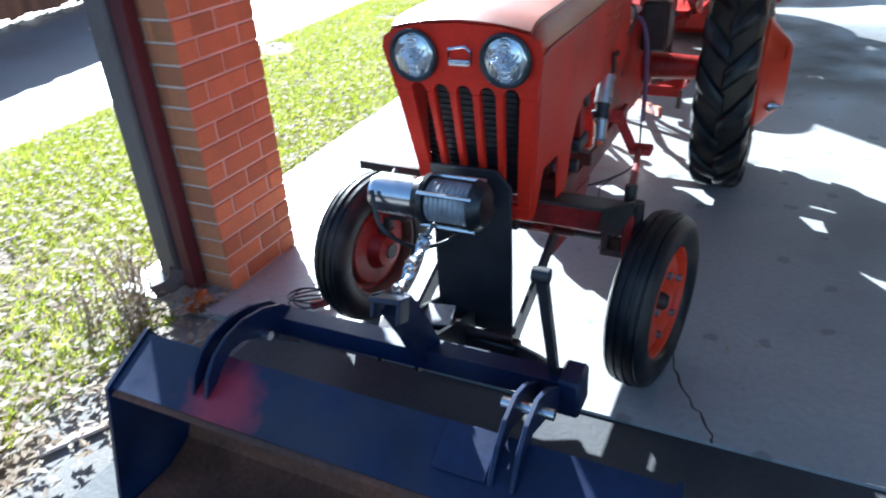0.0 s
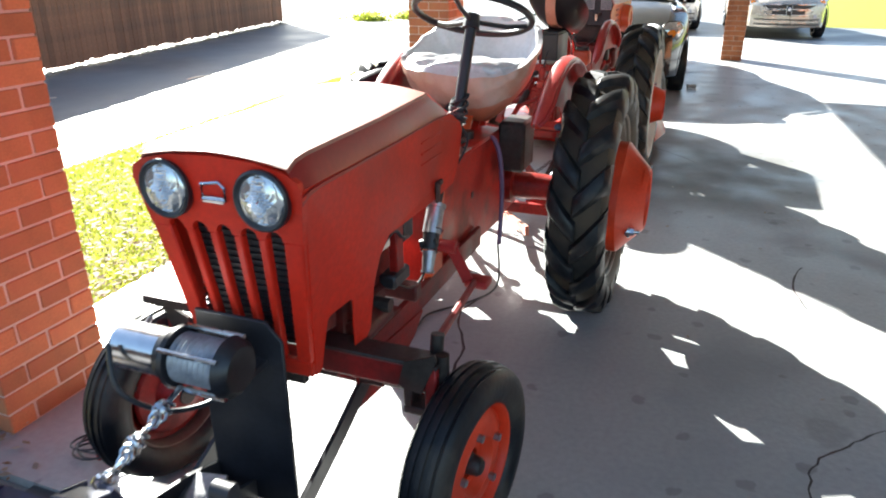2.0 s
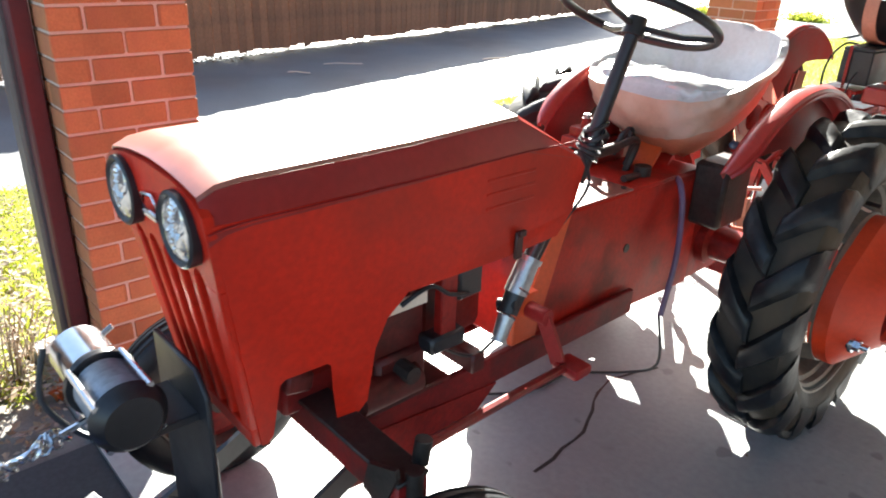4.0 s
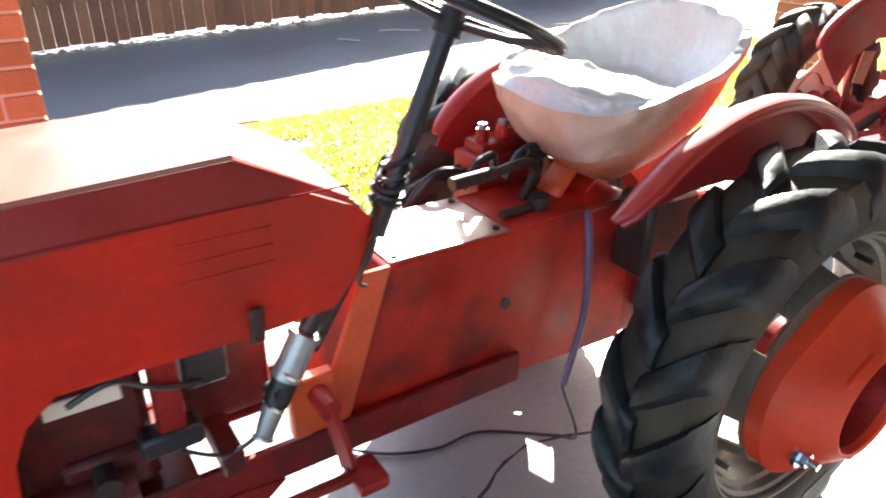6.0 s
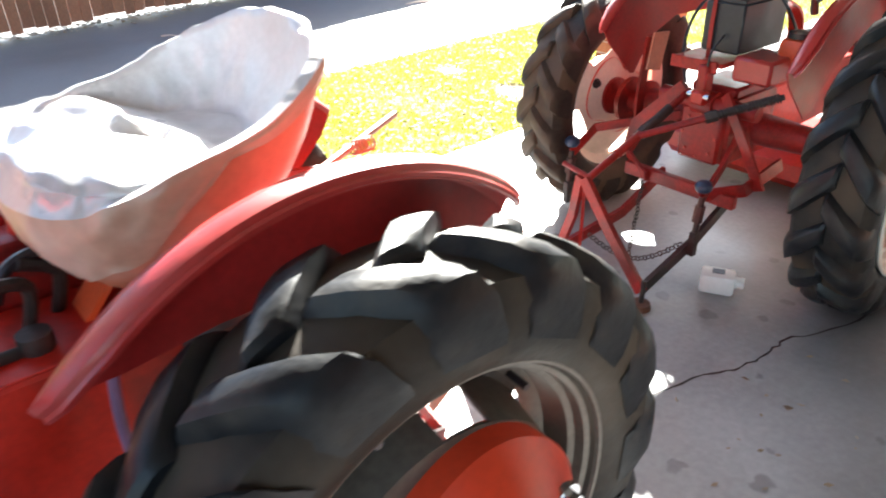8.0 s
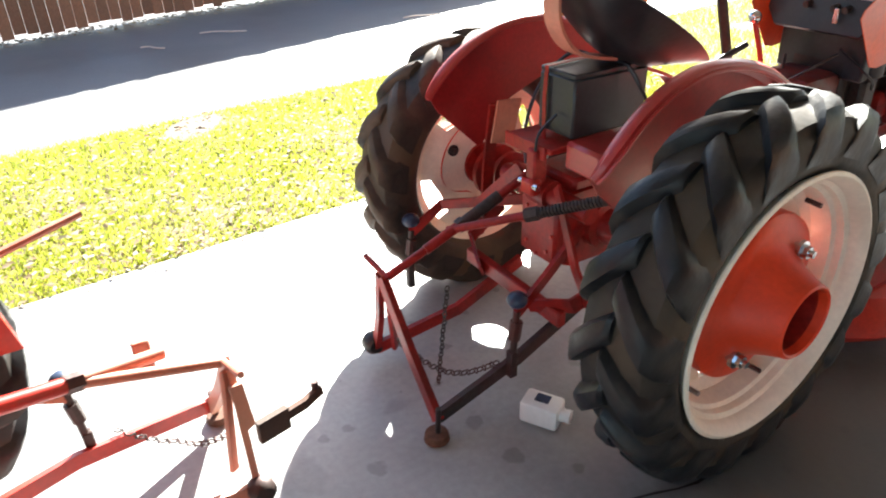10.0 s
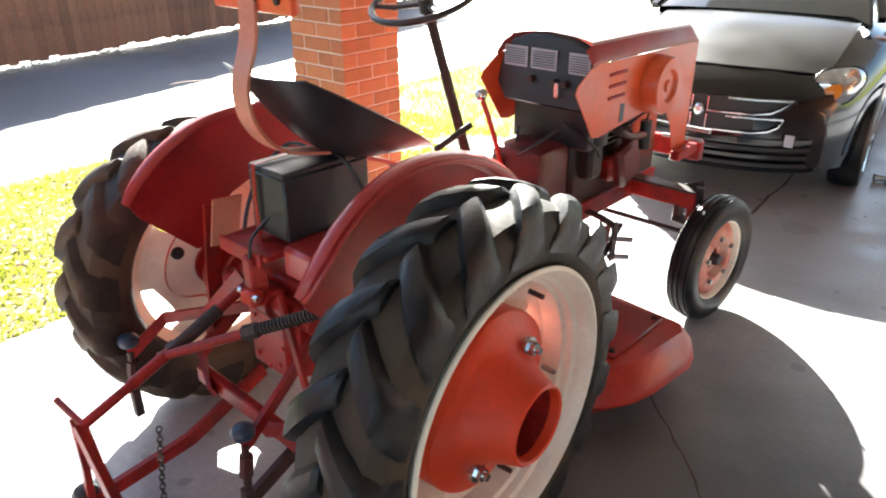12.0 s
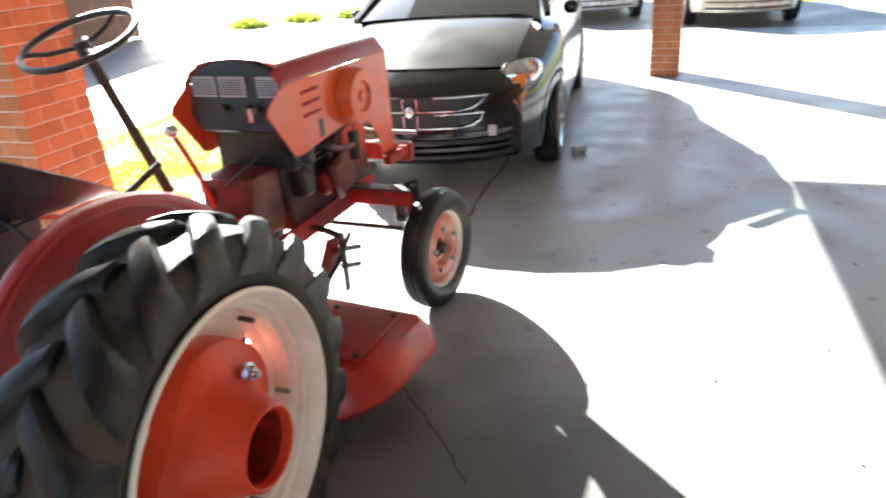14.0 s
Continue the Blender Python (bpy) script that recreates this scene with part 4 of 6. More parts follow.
part("ignition_lead", mk(tube, smooth_pts([(-0.19, 1.60, 0.845), (-0.20, 1.52, 0.875), (-0.195, 1.45, 0.83), (-0.18, 1.37, 0.80)]), 0.006, 6), BLACK, T1)
part("fuel_line", mk(tube, smooth_pts([(-0.20, 1.24, 0.66), (-0.19, 1.34, 0.61), (-0.17, 1.43, 0.65), (-0.16, 1.48, 0.70)]), 0.005, 6), BLACK, T1)
part("side_plate", mk(plate, [(1.22, 0.455), (1.72, 0.50), (1.74, 0.36), (1.50, 0.33), (1.30, 0.39)], "x", -0.165, 0.010), CASTRED, T1, smooth=0)
part("cross_bracket", mk(rbox, (-0.12, 1.335, 0.585), (0.16, 0.05, 0.06), 0.006), ENGINEDARK, T1)
part("lower_bracket", mk(rbox, (-0.15, 1.86, 0.725), (0.03, 0.07, 0.05), 0.008, rot=(12, 0, 0)), ENGINEDARK, T1)
part("engine_mount", mk(rbox, (-0.02, 1.55, 0.545), (0.28, 0.30, 0.02), 0.004), ENGINEDARK, T1)
for s in (-1, 1):
    b = bmesh.new()
    rbox(b, (s * 0.15, 1.135, 0.50), (0.022, 1.19, 0.09), 0.004)
    rbox(b, (s * 0.125, 1.135, 0.46), (0.07, 1.19, 0.012), 0.003)
    part("chassis_rail", b, AXLERED, T1)
b = bmesh.new()
rbox(b, (0, 1.93, 0.590), (0.24, 0.03, 0.06), 0.006)
part("front_crossmember", b, GREASE, T1)
b = bmesh.new()
plate(b, [(0.12, 0.43), (0.12, 0.90), (0.93, 0.905), (1.06, 0.70), (1.10, 0.50), (0.5, 0.45)], "x", -0.13, 0.26, bevel=0.008)
part("transmission_tunnel", b, TUNNELRED, T1, smooth=30)
# Added plates: pale where the tunnel top is sunlit, plain red where it is shaded.
part("tunnel_glare_plate", mk(rbox, (0.0, 0.745, 0.9060), (0.250, 0.34, 0.006), 0.002, rot=(0.35, 0, 0)), FADEDGLARE, T1, "pale plate standing for sun glare on the tunnel top")
part("rear_cover", mk(rbox, (0.0, 0.365, 0.9035), (0.250, 0.41, 0.006), 0.002, rot=(0.35, 0, 0)), TUNNELRED, T1)
for y in (0.60, 0.89):
    for x in (-0.10, 0.10):
        part("cover_screw", mk(rod, (x, y, 0.905), (x, y, 0.914), 0.009, n=8), GREASE, T1)
# hydraulic valve block beside the tunnel, with its spools and bent handles
b = bmesh.new()
rbox(b, (0.21, 0.36, 0.90), (0.13, 0.24, 0.18), 0.012, seg=2)
rbox(b, (0.21, 0.36, 1.00), (0.10, 0.19, 0.05), 0.012, seg=2)
part("valve_block", b, CASTRED, T1, "oily red hydraulic valve block")
for k in range(3):
    y = 0.29 + 0.07 * k
    part("valve_spool", mk(rod, (0.20, y, 1.01), (0.20, y, 1.06), 0.022, 0.018, n=14), RED if k % 2 else CASTRED, T1)
    part("spool_cap", mk(rod, (0.20, y, 1.06), (0.20, y, 1.075), 0.013, n=10), STEEL, T1)
for y, lean in ((0.30, -0.02), (0.44, 0.03)):
    part("valve_handle", mk(tube, smooth_pts([(0.13, y, 0.95), (0.09, y + lean, 1.00), (0.06, y + 0.06, 1.035), (0.05, y + 0.12, 1.02), (0.06, y + 0.15, 0.96)]), 0.012, 8), BLACK, T1)
for k in range(3):
    part("valve_hose", mk(tube, smooth_pts([(0.16 + 0.04 * k, 0.48, 0.94), (0.17 + 0.04 * k, 0.60, 0.97 - 0.03 * k), (0.19 + 0.03 * k, 0.70, 0.86), (0.17, 0.78, 0.70)]), 0.011, 8), BLACK, T1)
b = bmesh.new()
tube(b, [(0.02, 0.33, 0.90), (0.02, 0.27, 0.97), (0.03, 0.20, 1.03)], 0, flat=(0.09, 0.012))
part("seat_front_bracket", b, ORANGE, T1, smooth=0)
part("tunnel_hole", mk(rod, (-0.133, 0.58, 0.70), (-0.12, 0.58, 0.70), 0.016, n=16), BLACK, T1)
b = bmesh.new()
plate(b, [(0.925, 0.915), (0.995, 0.915), (1.16, 0.50), (1.06, 0.50)], "x", -0.150, 0.016, bevel=0.003)
part("firewall_post", b, ORANGE, T1)
b = bmesh.new()
rod(b, (-0.195, 1.205, 0.755), (-0.193, 1.160, 0.835), 0.033, 0.031, n=20)
rod(b, (-0.193, 1.160, 0.835), (-0.193, 1.152, 0.848), 0.036, n=20)
part("filter_bowl", b, GREYALU, T1, "dull aluminium filter bowl")
b = bmesh.new()
rod(b, (-0.200, 1.235, 0.705), (-0.195, 1.200, 0.765), 0.027, 0.030, n=18)
rod(b, (-0.165, 1.235, 0.72), (-0.225, 1.225, 0.735), 0.016, n=12)
part("filter_head", b, BATTERY, T1)
b = bmesh.new()
rod(b, (-0.206, 1.270, 0.640), (-0.200, 1.238, 0.700), 0.020, 0.025, n=18)
rod(b, (-0.207, 1.274, 0.633), (-0.206, 1.270, 0.640), 0.024, n=18)
part("sediment_bowl", b, GREYALU, T1)
for y, z, r in ((1.198, 0.768, 0.035), (1.238, 0.700, 0.030)):
    b = bmesh.new()
    tube(b, [(-0.197 + r * math.cos(a), y + 0.55 * r * math.sin(a), z + 0.5 * r * math.sin(a)) for a in (2 * math.pi * k / 18 for k in range(18))], 0.0035, 5, closed=True)
    part("hose_clamp", b, CHROME, T1)
part("filter_stem", mk(rod, (-0.193, 1.155, 0.845), (-0.193, 1.118, 0.905), 0.020, n=12), BLACK, T1)
b = bmesh.new()
rbox(b, (-0.178, 1.15, 0.655), (0.035, 0.105, 0.15), 0.005)
part("pedal_bracket", b, ORANGE, T1)
b = bmesh.new()
tube(b, smooth_pts([(-0.245, 1.14, 0.685), (-0.275, 1.13, 0.62), (-0.305, 1.125, 0.555)]), 0, flat=(0.016, 0.04))
rod(b, (-0.19, 1.14, 0.685), (-0.265, 1.14, 0.685), 0.024, n=14)
rbox(b, (-0.335, 1.10, 0.545), (0.09, 0.075, 0.035), 0.012, seg=2)
part("pedal", b, DEEPRED, T1)
b = bmesh.new()
tube(b, [(-0.328, 1.12, 0.550), (-0.375, 1.40, 0.600), (-0.425, 1.72, 0.652)], 0.013, 8)
part("drag_link", b, AXLERED, T1)
part("link_joint", mk(rod, (-0.425, 1.735, 0.615), (-0.425, 1.725, 0.670), 0.020, n=12), GREASE, T1)
steering(T1, (-0.195, 0.985, 1.03), (-0.20, 0.81, 1.44), 0.215, BLACK, BLACK)
part("steering_shaft", mk(rod, (-0.195, 0.98, 1.05), (-0.178, 1.135, 0.79), 0.012, n=10), GREASE, T1)
b = bmesh.new()
for k in range(5):
    z = 1.10 + 0.02 * k
    c = Vector((-0.2, 0.965 - 0.008 * k, z))
    tube(b, [tuple(c + Vector((0.03 * math.cos(a), 0.03 * math.sin(a), 0.012 * math.sin(a + k)))) for a in (2 * math.pi * j / 14 for j in range(14))], 0.006, 5, closed=True)
tube(b, smooth_pts([(-0.2, 0.99, 1.12), (-0.26, 1.02, 1.05), (-0.22, 1.04, 0.95), (-0.17, 1.0, 0.9)]), 0.005, 6)
part("wiring_loom", b, BLACK, T1)
# levers on the tunnel
b = bmesh.new()
tube(b, smooth_pts([(0.02, 0.42, 0.90), (0.0, 0.40, 1.0), (-0.02, 0.46, 1.03), (-0.02, 0.55, 1.02)]), 0.013, 8)
tube(b, smooth_pts([(0.06, 0.36, 0.90), (0.05, 0.34, 0.99), (0.04, 0.40, 1.03)]), 0.013, 8)
rod(b, (-0.02, 0.55, 1.02), (-0.02, 0.68, 1.015), 0.018, n=12)
rod(b, (-0.05, 0.42, 0.91), (-0.07, 0.56, 0.925), 0.012, n=10)
rod(b, (-0.05, 0.42, 0.90), (-0.05, 0.42, 0.94), 0.03, n=14)
part("gear_lever", b, GREASE, T1)
# bucket seat
seat = new("seat"); seat.parent = T1
SC = Vector((0.045, 0.10, 0))
def seat_pt(u, v, off=0.0):
    """u: turn from the front; v: 0 at the foot, 1 at the rim; the foot draws to a blunt corner at the front."""
    back = (1 - math.cos(u)) / 2
    rz = 1.16 + 0.215 * back ** 1.25
    rx, ry = 0.31 + off, 0.28 + off
    k = 0.26 + 0.74 * math.sin(v * math.pi / 2) ** 0.85
    z = 0.945 + (rz - 0.945) * v ** 1.05
    ex = abs(math.sin(u)) ** 0.8 * (1 if math.sin(u) >= 0 else -1)
    ey = abs(math.cos(u)) ** 0.8 * (1 if math.cos(u) >= 0 else -1)
    q = Vector((math.cos(u) * 2.2, math.sin(u) * 2.2, v * 2.5))
    n = noise.noise(q) * 0.016 + noise.noise(q * 3.5) * 0.006
    fold = 0.010 * math.sin(9 * u + 5 * v + 3 * noise.noise(q)) * (1 - v) * v * 3
    r = 1 + n * 3 + fold
    return Vector((SC.x - 0.03 * (1 - v) + rx * k * ex * r, SC.y + 0.05 * (1 - v) + ry * k * ey * r, z + n))


b = bmesh.new()
grid(b, [[tuple(seat_pt(2 * math.pi * i / 72, j / 14)) for i in range(72)] for j in range(15)], closed_v=True)
b.faces.new([v for v in b.verts[:72]])
part("seat_shell", b, SEATPINK, seat, "faded red vinyl seat cover")
b = bmesh.new()
rows = []
NU = 120
for j in range(34):
    row = []
    for i in range(NU):
        u = 2 * math.pi * i / NU
        front = max(0.0, math.cos(u)) ** 0.7
        hem = 0.93 - 0.58 * front + 0.05 * noise.noise(Vector((u * 2, 0, 7)))
        if j < 10:
            p = seat_pt(u, hem + (1.0 - hem) * j / 9, 0.010)
            p.z += 0.005 * math.sin(math.pi * j / 18)
            w = 0.003 + 0.014 * front
            p += Vector((math.sin(u), math.cos(u), 0.3)) * w * noise.noise(Vector((u * 5, j * 0.35, 2)))
        else:
            v = 1 - (j - 10) / 23
            p = seat_pt(u, v, -0.008)
            s = 0.985 - 0.10 * (1 - v) + (0.10 * abs(noise.noise(Vector((u * 2.6, v * 1.7, 9)))) + 0.05 * noise.noise(Vector((u * 7 + v * 5, v * 4, 2))) - 0.05) * math.sin(math.pi * min(1, v * 1.02)) * (0.35 + 0.65 * (1 - front))
            floor_z = 1.168
            x, y = SC.x + (p.x - SC.x) * s, SC.y + (p.y - SC.y) * s
            yy = min(1.0, max(0.0, ((y - SC.y) / 0.28 + 0.45) / 0.8))
            floor_z += 0.066 * yy * yy * (3 - 2 * yy) * (1 - 0.5 * v ** 4)
            z = max(p.z + 0.006 * max(0, v - 0.8) / 0.2, floor_z)
            c = noise.noise(Vector((x * 5, y * 5, 3))) * 0.024 - abs(noise.noise(Vector((x * 4 + y * 3, y * 9 - x * 3, 1)))) * 0.042 + 0.008 - abs(noise.noise(Vector((x * 11 - y * 8, y * 15 + x * 6, 5)))) * 0.007
            p = Vector((x, y, z + c * min(1, (1 - v) * 5)))
        row.append(tuple(p))
    rows.append(row)
rows.append([(SC.x + 0.2 * (p[0] - SC.x), SC.y + 0.2 * (p[1] - SC.y), p[2] * 0.5 + 0.58) for p in rows[-1]])
grid(b, rows[:10], closed_v=True)
part("cushion_flap", b, SEATBEIGE, seat, "beige vinyl flap folded over the seat's front", smooth=80)
b = bmesh.new()
vs = grid(b, rows[9:], closed_v=True)
b.faces.new(vs[-1])
part("seat_lining", b, SEATWHITE, seat, "shiny wrinkled silver-grey vinyl cushion", smooth=80)
b = bmesh.new()
tube(b, [(0.0, 0.25, 0.90), (0.02, 0.16, 0.955)], 0, flat=(0.08, 0.012))
tube(b, [(0.05, -0.10, 0.77), (0.05, -0.03, 0.88), (0.05, 0.05, 0.952)], 0, flat=(0.08, 0.014))
part("seat_bracket", b, RED, seat)
# valve block and hose beside the seat
b = bmesh.new()
rbox(b, (-0.19, 0.11, 0.825), (0.13, 0.19, 0.24), 0.015)
part("tool_box", b, GREASE, T1)
b = bmesh.new()
tube(b, smooth_pts([(-0.11, 0.30, 0.89), (-0.15, 0.33, 0.885), (-0.185, 0.35, 0.80), (-0.20, 0.36, 0.62), (-0.21, 0.42, 0.42)]), 0.011, 8)
part("hose", b, PURPLE, T1)
# drawbar hook and pin at the end of the linkage
b = bmesh.new()
tube(b, [(0.12, -1.07, 0.30), (0.14, -1.17, 0.30)], 0, flat=(0.022, 0.075))
tube(b, [(0.14, -1.16, 0.305), (0.155, -1.23, 0.305), (0.175, -1.295, 0.318)], 0, flat=(0.018, 0.032))
part("hitch_hook", b, RUST, T1)
part("hook_eye", mk(rod, (0.17, -1.275, 0.335), (0.17, -1.275, 0.36), 0.012, n=10), GREASE, T1)
part("link_plate", mk(plate, [(-1.03, 0.44), (-1.07, 0.44), (-1.085, 0.28), (-1.045, 0.26)], "x", 0.185, 0.012), TANRED, T1, smooth=0)
part("link_cleat", mk(rbox, (0.40, -0.86, 0.50), (0.025, 0.05, 0.10), 0.005), TANRED, T1)
# lever and bracket behind the seat
b = bmesh.new()
tube(b, [(0.36, -0.40, 0.88), (0.56, -0.82, 0.905)], 0.012, 8)
tube(b, [tuple(Vector((0.36, -0.52, 0.918)) + Vector((0.02 * math.cos(a), 0.012 * a / 6.28 - 0.07, 0.02 * math.sin(a)))) for a in (2 * math.pi * j / 10 for j in range(60))], 0.004, 5)
part("spring_lever", b, TANRED, T1)
b = bmesh.new()
plate(b, [(-0.60, 0.72), (-0.30, 0.72), (-0.24, 0.95), (-0.56, 0.90)], "x", 0.27, 0.02)
part("side_bracket", b, RED, T1, smooth=0)
# winch on its plate
win = new("winch"); win.parent = T1
b = bmesh.new()
plate(b, [(-0.145, 0.235), (0.115, 0.245), (0.115, 0.815), (-0.10, 0.815), (-0.145, 0.765)], "y", 2.055, 0.012, bevel=0.003)
part("mounting_plate", b, BLACK, win)
WY, WZ = 2.20, 0.762
b = bmesh.new()
rod(b, (0.085, WY, WZ), (0.215, WY, WZ), 0.060, n=32)
lathe(b, [(0.215, 0.054), (0.230, 0.050), (0.237, 0.032), (0.239, 0.0)], 28, (0, WY, WZ))
part("motor", b, CHROME, win, "polished steel winch motor")
for k in range(2):
    a = radians(150 + 60 * k)
    part("motor_terminal", mk(rod, (0.20, WY + 0.05 * math.cos(a), WZ + 0.05 * math.sin(a)), (0.20, WY + 0.085 * math.cos(a), WZ + 0.085 * math.sin(a)), 0.007, n=8), STEEL, win)
b = bmesh.new()
lathe(b, [(-0.088 + 0.0075 * i, 0.062 if i % 2 else 0.055) for i in range(19)], 28, (0, WY, WZ))
part("cable_drum", b, CABLE, win, "steel cable wound on the drum")
b = bmesh.new()
lathe(b, [(0.0, 0.0), (0.0, 0.074), (0.012, 0.076), (0.020, 0.066), (0.038, 0.063), (0.038, 0.0)], 32, (0.047, WY, WZ))
part("gear_housing", b, BLACK, win)
b = bmesh.new()
lathe(b, [(0.0, 0.0), (0.0, 0.055), (0.014, 0.070), (0.032, 0.076), (0.036, 0.0)], 32, (-0.124, WY, WZ))
part("end_housing", b, BLACK, win)
for k in range(4):
    a = radians(38 + 90 * k)
    y, z = WY + 0.074 * math.cos(a), WZ + 0.074 * math.sin(a)
    part("tie_bar", mk(rod, (-0.105, y, z), (0.06, y, z), 0.007, n=8), CHROME, win)
part("winch_foot", mk(rbox, (-0.02, 2.12, 0.70), (0.16, 0.11, 0.02), 0.003), BLACK, win)
b = bmesh.new()
tube(b, smooth_pts([(0.02, 2.25, 0.71), (0.01, 2.36, 0.69), (-0.01, 2.46, 0.675), (-0.02, 2.535, 0.665)]), 0.007, 6)
for i in range(15):
    t = i / 14
    p = Vector((0.016, 2.30, 0.70)).lerp(Vector((-0.02, 2.54, 0.665)), t)
    tube(b, [tuple(p + Vector((0.014 * math.cos(a), 0.013 * math.sin(a), 0.015 * math.sin(a + i)))) for a in (2 * math.pi * j / 8 for j in range(8))], 0.0042, 5, closed=True)
part("winch_chain", b, CHROME, win)
part("power_lead", mk(tube, smooth_pts([(0.20, 2.27, 0.80), (0.16, 2.30, 0.70), (0.09, 2.24, 0.62), (0.03, 2.14, 0.60), (0.0, 2.08, 0.64)]), 0.007, 7), BLACK, win)

# ------------------------------------------------------------ loader bucket in front of the winch tractor
bucket = thing("loader_bucket", pose(0, 0, 0), "dark blue steel loader bucket with a red spot", "bucket")
bm = bmesh.new()
prof = [(-2.77, 0.02), (-2.60, 0.02), (-2.50, 0.06), (-2.455, 0.16), (-2.46, 0.31), (-2.49, 0.42), (-2.53, 0.482), (-2.69, 0.407)]
rows = [[(x, y, z) for y, z in prof] for x in (-0.68, 0.78)]
grid(bm, rows)
thicken(bm, 0.012)
part("shell", bm, BUCKETPAINT, bucket, smooth=30)
bm = bmesh.new()
grid(bm, [[(x, y, z + 0.004 if k < 3 else z) for k, (y, z) in enumerate((y - (0.014 if k > 1 else 0), z + (0.012 if k < 3 else -0.012 if k > 5 else 0)) for k, (y, z) in enumerate(prof))] for x in (-0.665, 0.765)])
part("worn_inside", bm, RUST, bucket, "rust-brown worn inside of the bucket", smooth=30)
for x in (-0.69, 0.78):
    part("side_plate", mk(plate, [(-2.785, 0.02), (-2.60, 0.015), (-2.49, 0.055), (-2.445, 0.16), (-2.45, 0.31), (-2.48, 0.425), (-2.525, 0.492), (-2.70, 0.410)], "x", x, 0.012), NAVY, bucket, smooth=0)
part("cross_tube", mk(tube, [(-0.40, -2.30, 0.45), (0.50, -2.28, 0.45)], 0, flat=(0.06, 0.06)), NAVY, bucket, smooth=0)
for x in (-0.425, -0.38, 0.405, 0.455):
    b = bmesh.new()
    if x < 0:
        plate(b, [(-2.26, 0.34), (-2.25, 0.46), (-2.30, 0.510), (-2.38, 0.545), (-2.46, 0.560), (-2.53, 0.552), (-2.59, 0.525), (-2.628, 0.485), (-2.648, 0.430), (-2.60, 0.450), (-2.57, 0.482), (-2.53, 0.502), (-2.48, 0.500), (-2.40, 0.46)], "x", x, 0.012, bevel=0.002)
    else:
        plate(b, [(-2.30, 0.40), (-2.31, 0.47), (-2.40, 0.535), (-2.47, 0.556), (-2.54, 0.540), (-2.59, 0.505), (-2.622, 0.465), (-2.640, 0.434), (-2.60, 0.450), (-2.56, 0.478), (-2.51, 0.490), (-2.42, 0.455)], "x", x, 0.012, bevel=0.002)
    part("bracket_ear", b, NAVY, bucket, smooth=0)
part("pin", mk(rod, (-0.455, -2.40, 0.47), (-0.345, -2.40, 0.47), 0.014, n=10), CHROME, bucket)
part("pin", mk(rod, (0.375, -2.46, 0.515), (0.50, -2.46, 0.515), 0.014, n=10), CHROME, bucket)
part("wear_plate", mk(rbox, (0.335, -2.585, 0.463), (0.13, 0.115, 0.008), 0.002, rot=(25, 0, 0)), NAVY, bucket)
# upright levers on the cross tube and the push frame that ties it to the tractor
part("lever_post", mk(tube, [(0.437, -2.245, 0.42), (0.449, -2.345, 0.64), (0.460, -2.445, 0.865)], 0, flat=(0.022, 0.028)), BLACK, bucket, smooth=0)
part("lever_cap", mk(rod, (0.442, -2.447, 0.868), (0.478, -2.447, 0.868), 0.017, n=14), BLACK, bucket)
part("centre_lever", mk(tube, [(0.085, -2.275, 0.44), (0.075, -2.32, 0.55), (0.058, -2.37, 0.655)], 0, flat=(0.05, 0.075)), NAVY, bucket, smooth=0)
b = bmesh.new()
rbox(b, (0.050, -2.385, 0.675), (0.085, 0.075, 0.014), 0.003, rot=(-24, 0, 8))
rbox(b, (0.012, -2.38, 0.650), (0.010, 0.075, 0.06), 0.003, rot=(-24, 0, 8))
rbox(b, (0.088, -2.39, 0.650), (0.010, 0.075, 0.06), 0.003, rot=(-24, 0, 8))
part("chain_clevis", b, NAVY, bucket)
for x, z in ((-0.085, 0.345), (0.035, 0.315)):
    part("frame_cheek", mk(plate, [(-1.87, z - 0.10), (-1.87, z - 0.01), (-1.98, z + 0.03), (-2.27, 0.44), (-2.27, 0.36), (-2.05, z - 0.10)], "x", x, 0.012), BLACK, bucket, smooth=0)
part("bridge_plate", mk(rbox, (-0.030, -1.99, 0.352), (0.105, 0.085, 0.010), 0.002, rot=(16, 0, 12)), STEEL, bucket)
part("bridge_plate", mk(rbox, (-0.155, -2.06, 0.335), (0.08, 0.10, 0.010), 0.002, rot=(10, 14, 20)), STEEL, bucket)
part("hinge_pin", mk(rod, (-0.13, -1.95, 0.275), (0.20, -1.93, 0.275), 0.016, n=12), GREASE, bucket)
part("hinge_collar", mk(rod, (-0.02, -1.945, 0.275), (0.025, -1.94, 0.275), 0.038, n=16), RUST, bucket)
part("foot_bar", mk(rbox, (0.12, -1.925, 0.235), (0.20, 0.06, 0.055), 0.005, rot=(0, 0, -4)), BLACK, bucket)
for x in (-0.16, 0.195):
    part("push_strut", mk(tube, [(x, -1.46, 0.445), (x - 0.005, -1.66, 0.34), (x - 0.012, -1.90, 0.225)], 0, flat=(0.014, 0.06)), BLACK, bucket, smooth=0)
part("strut_rod", mk(rod, (-0.25, -1.51, 0.452), (0.27, -1.51, 0.452), 0.012, n=10), GREASE, bucket)
part("side_link", mk(tube, [(0.44, -2.20, 0.40), (0.33, -2.05, 0.31), (0.20, -1.93, 0.24)], 0, flat=(0.014, 0.045)), BLACK, bucket, smooth=0)
part("tube_cap", mk(rbox, (0.485, -2.262, 0.43), (0.06, 0.10, 0.11), 0.008), NAVY, bucket)

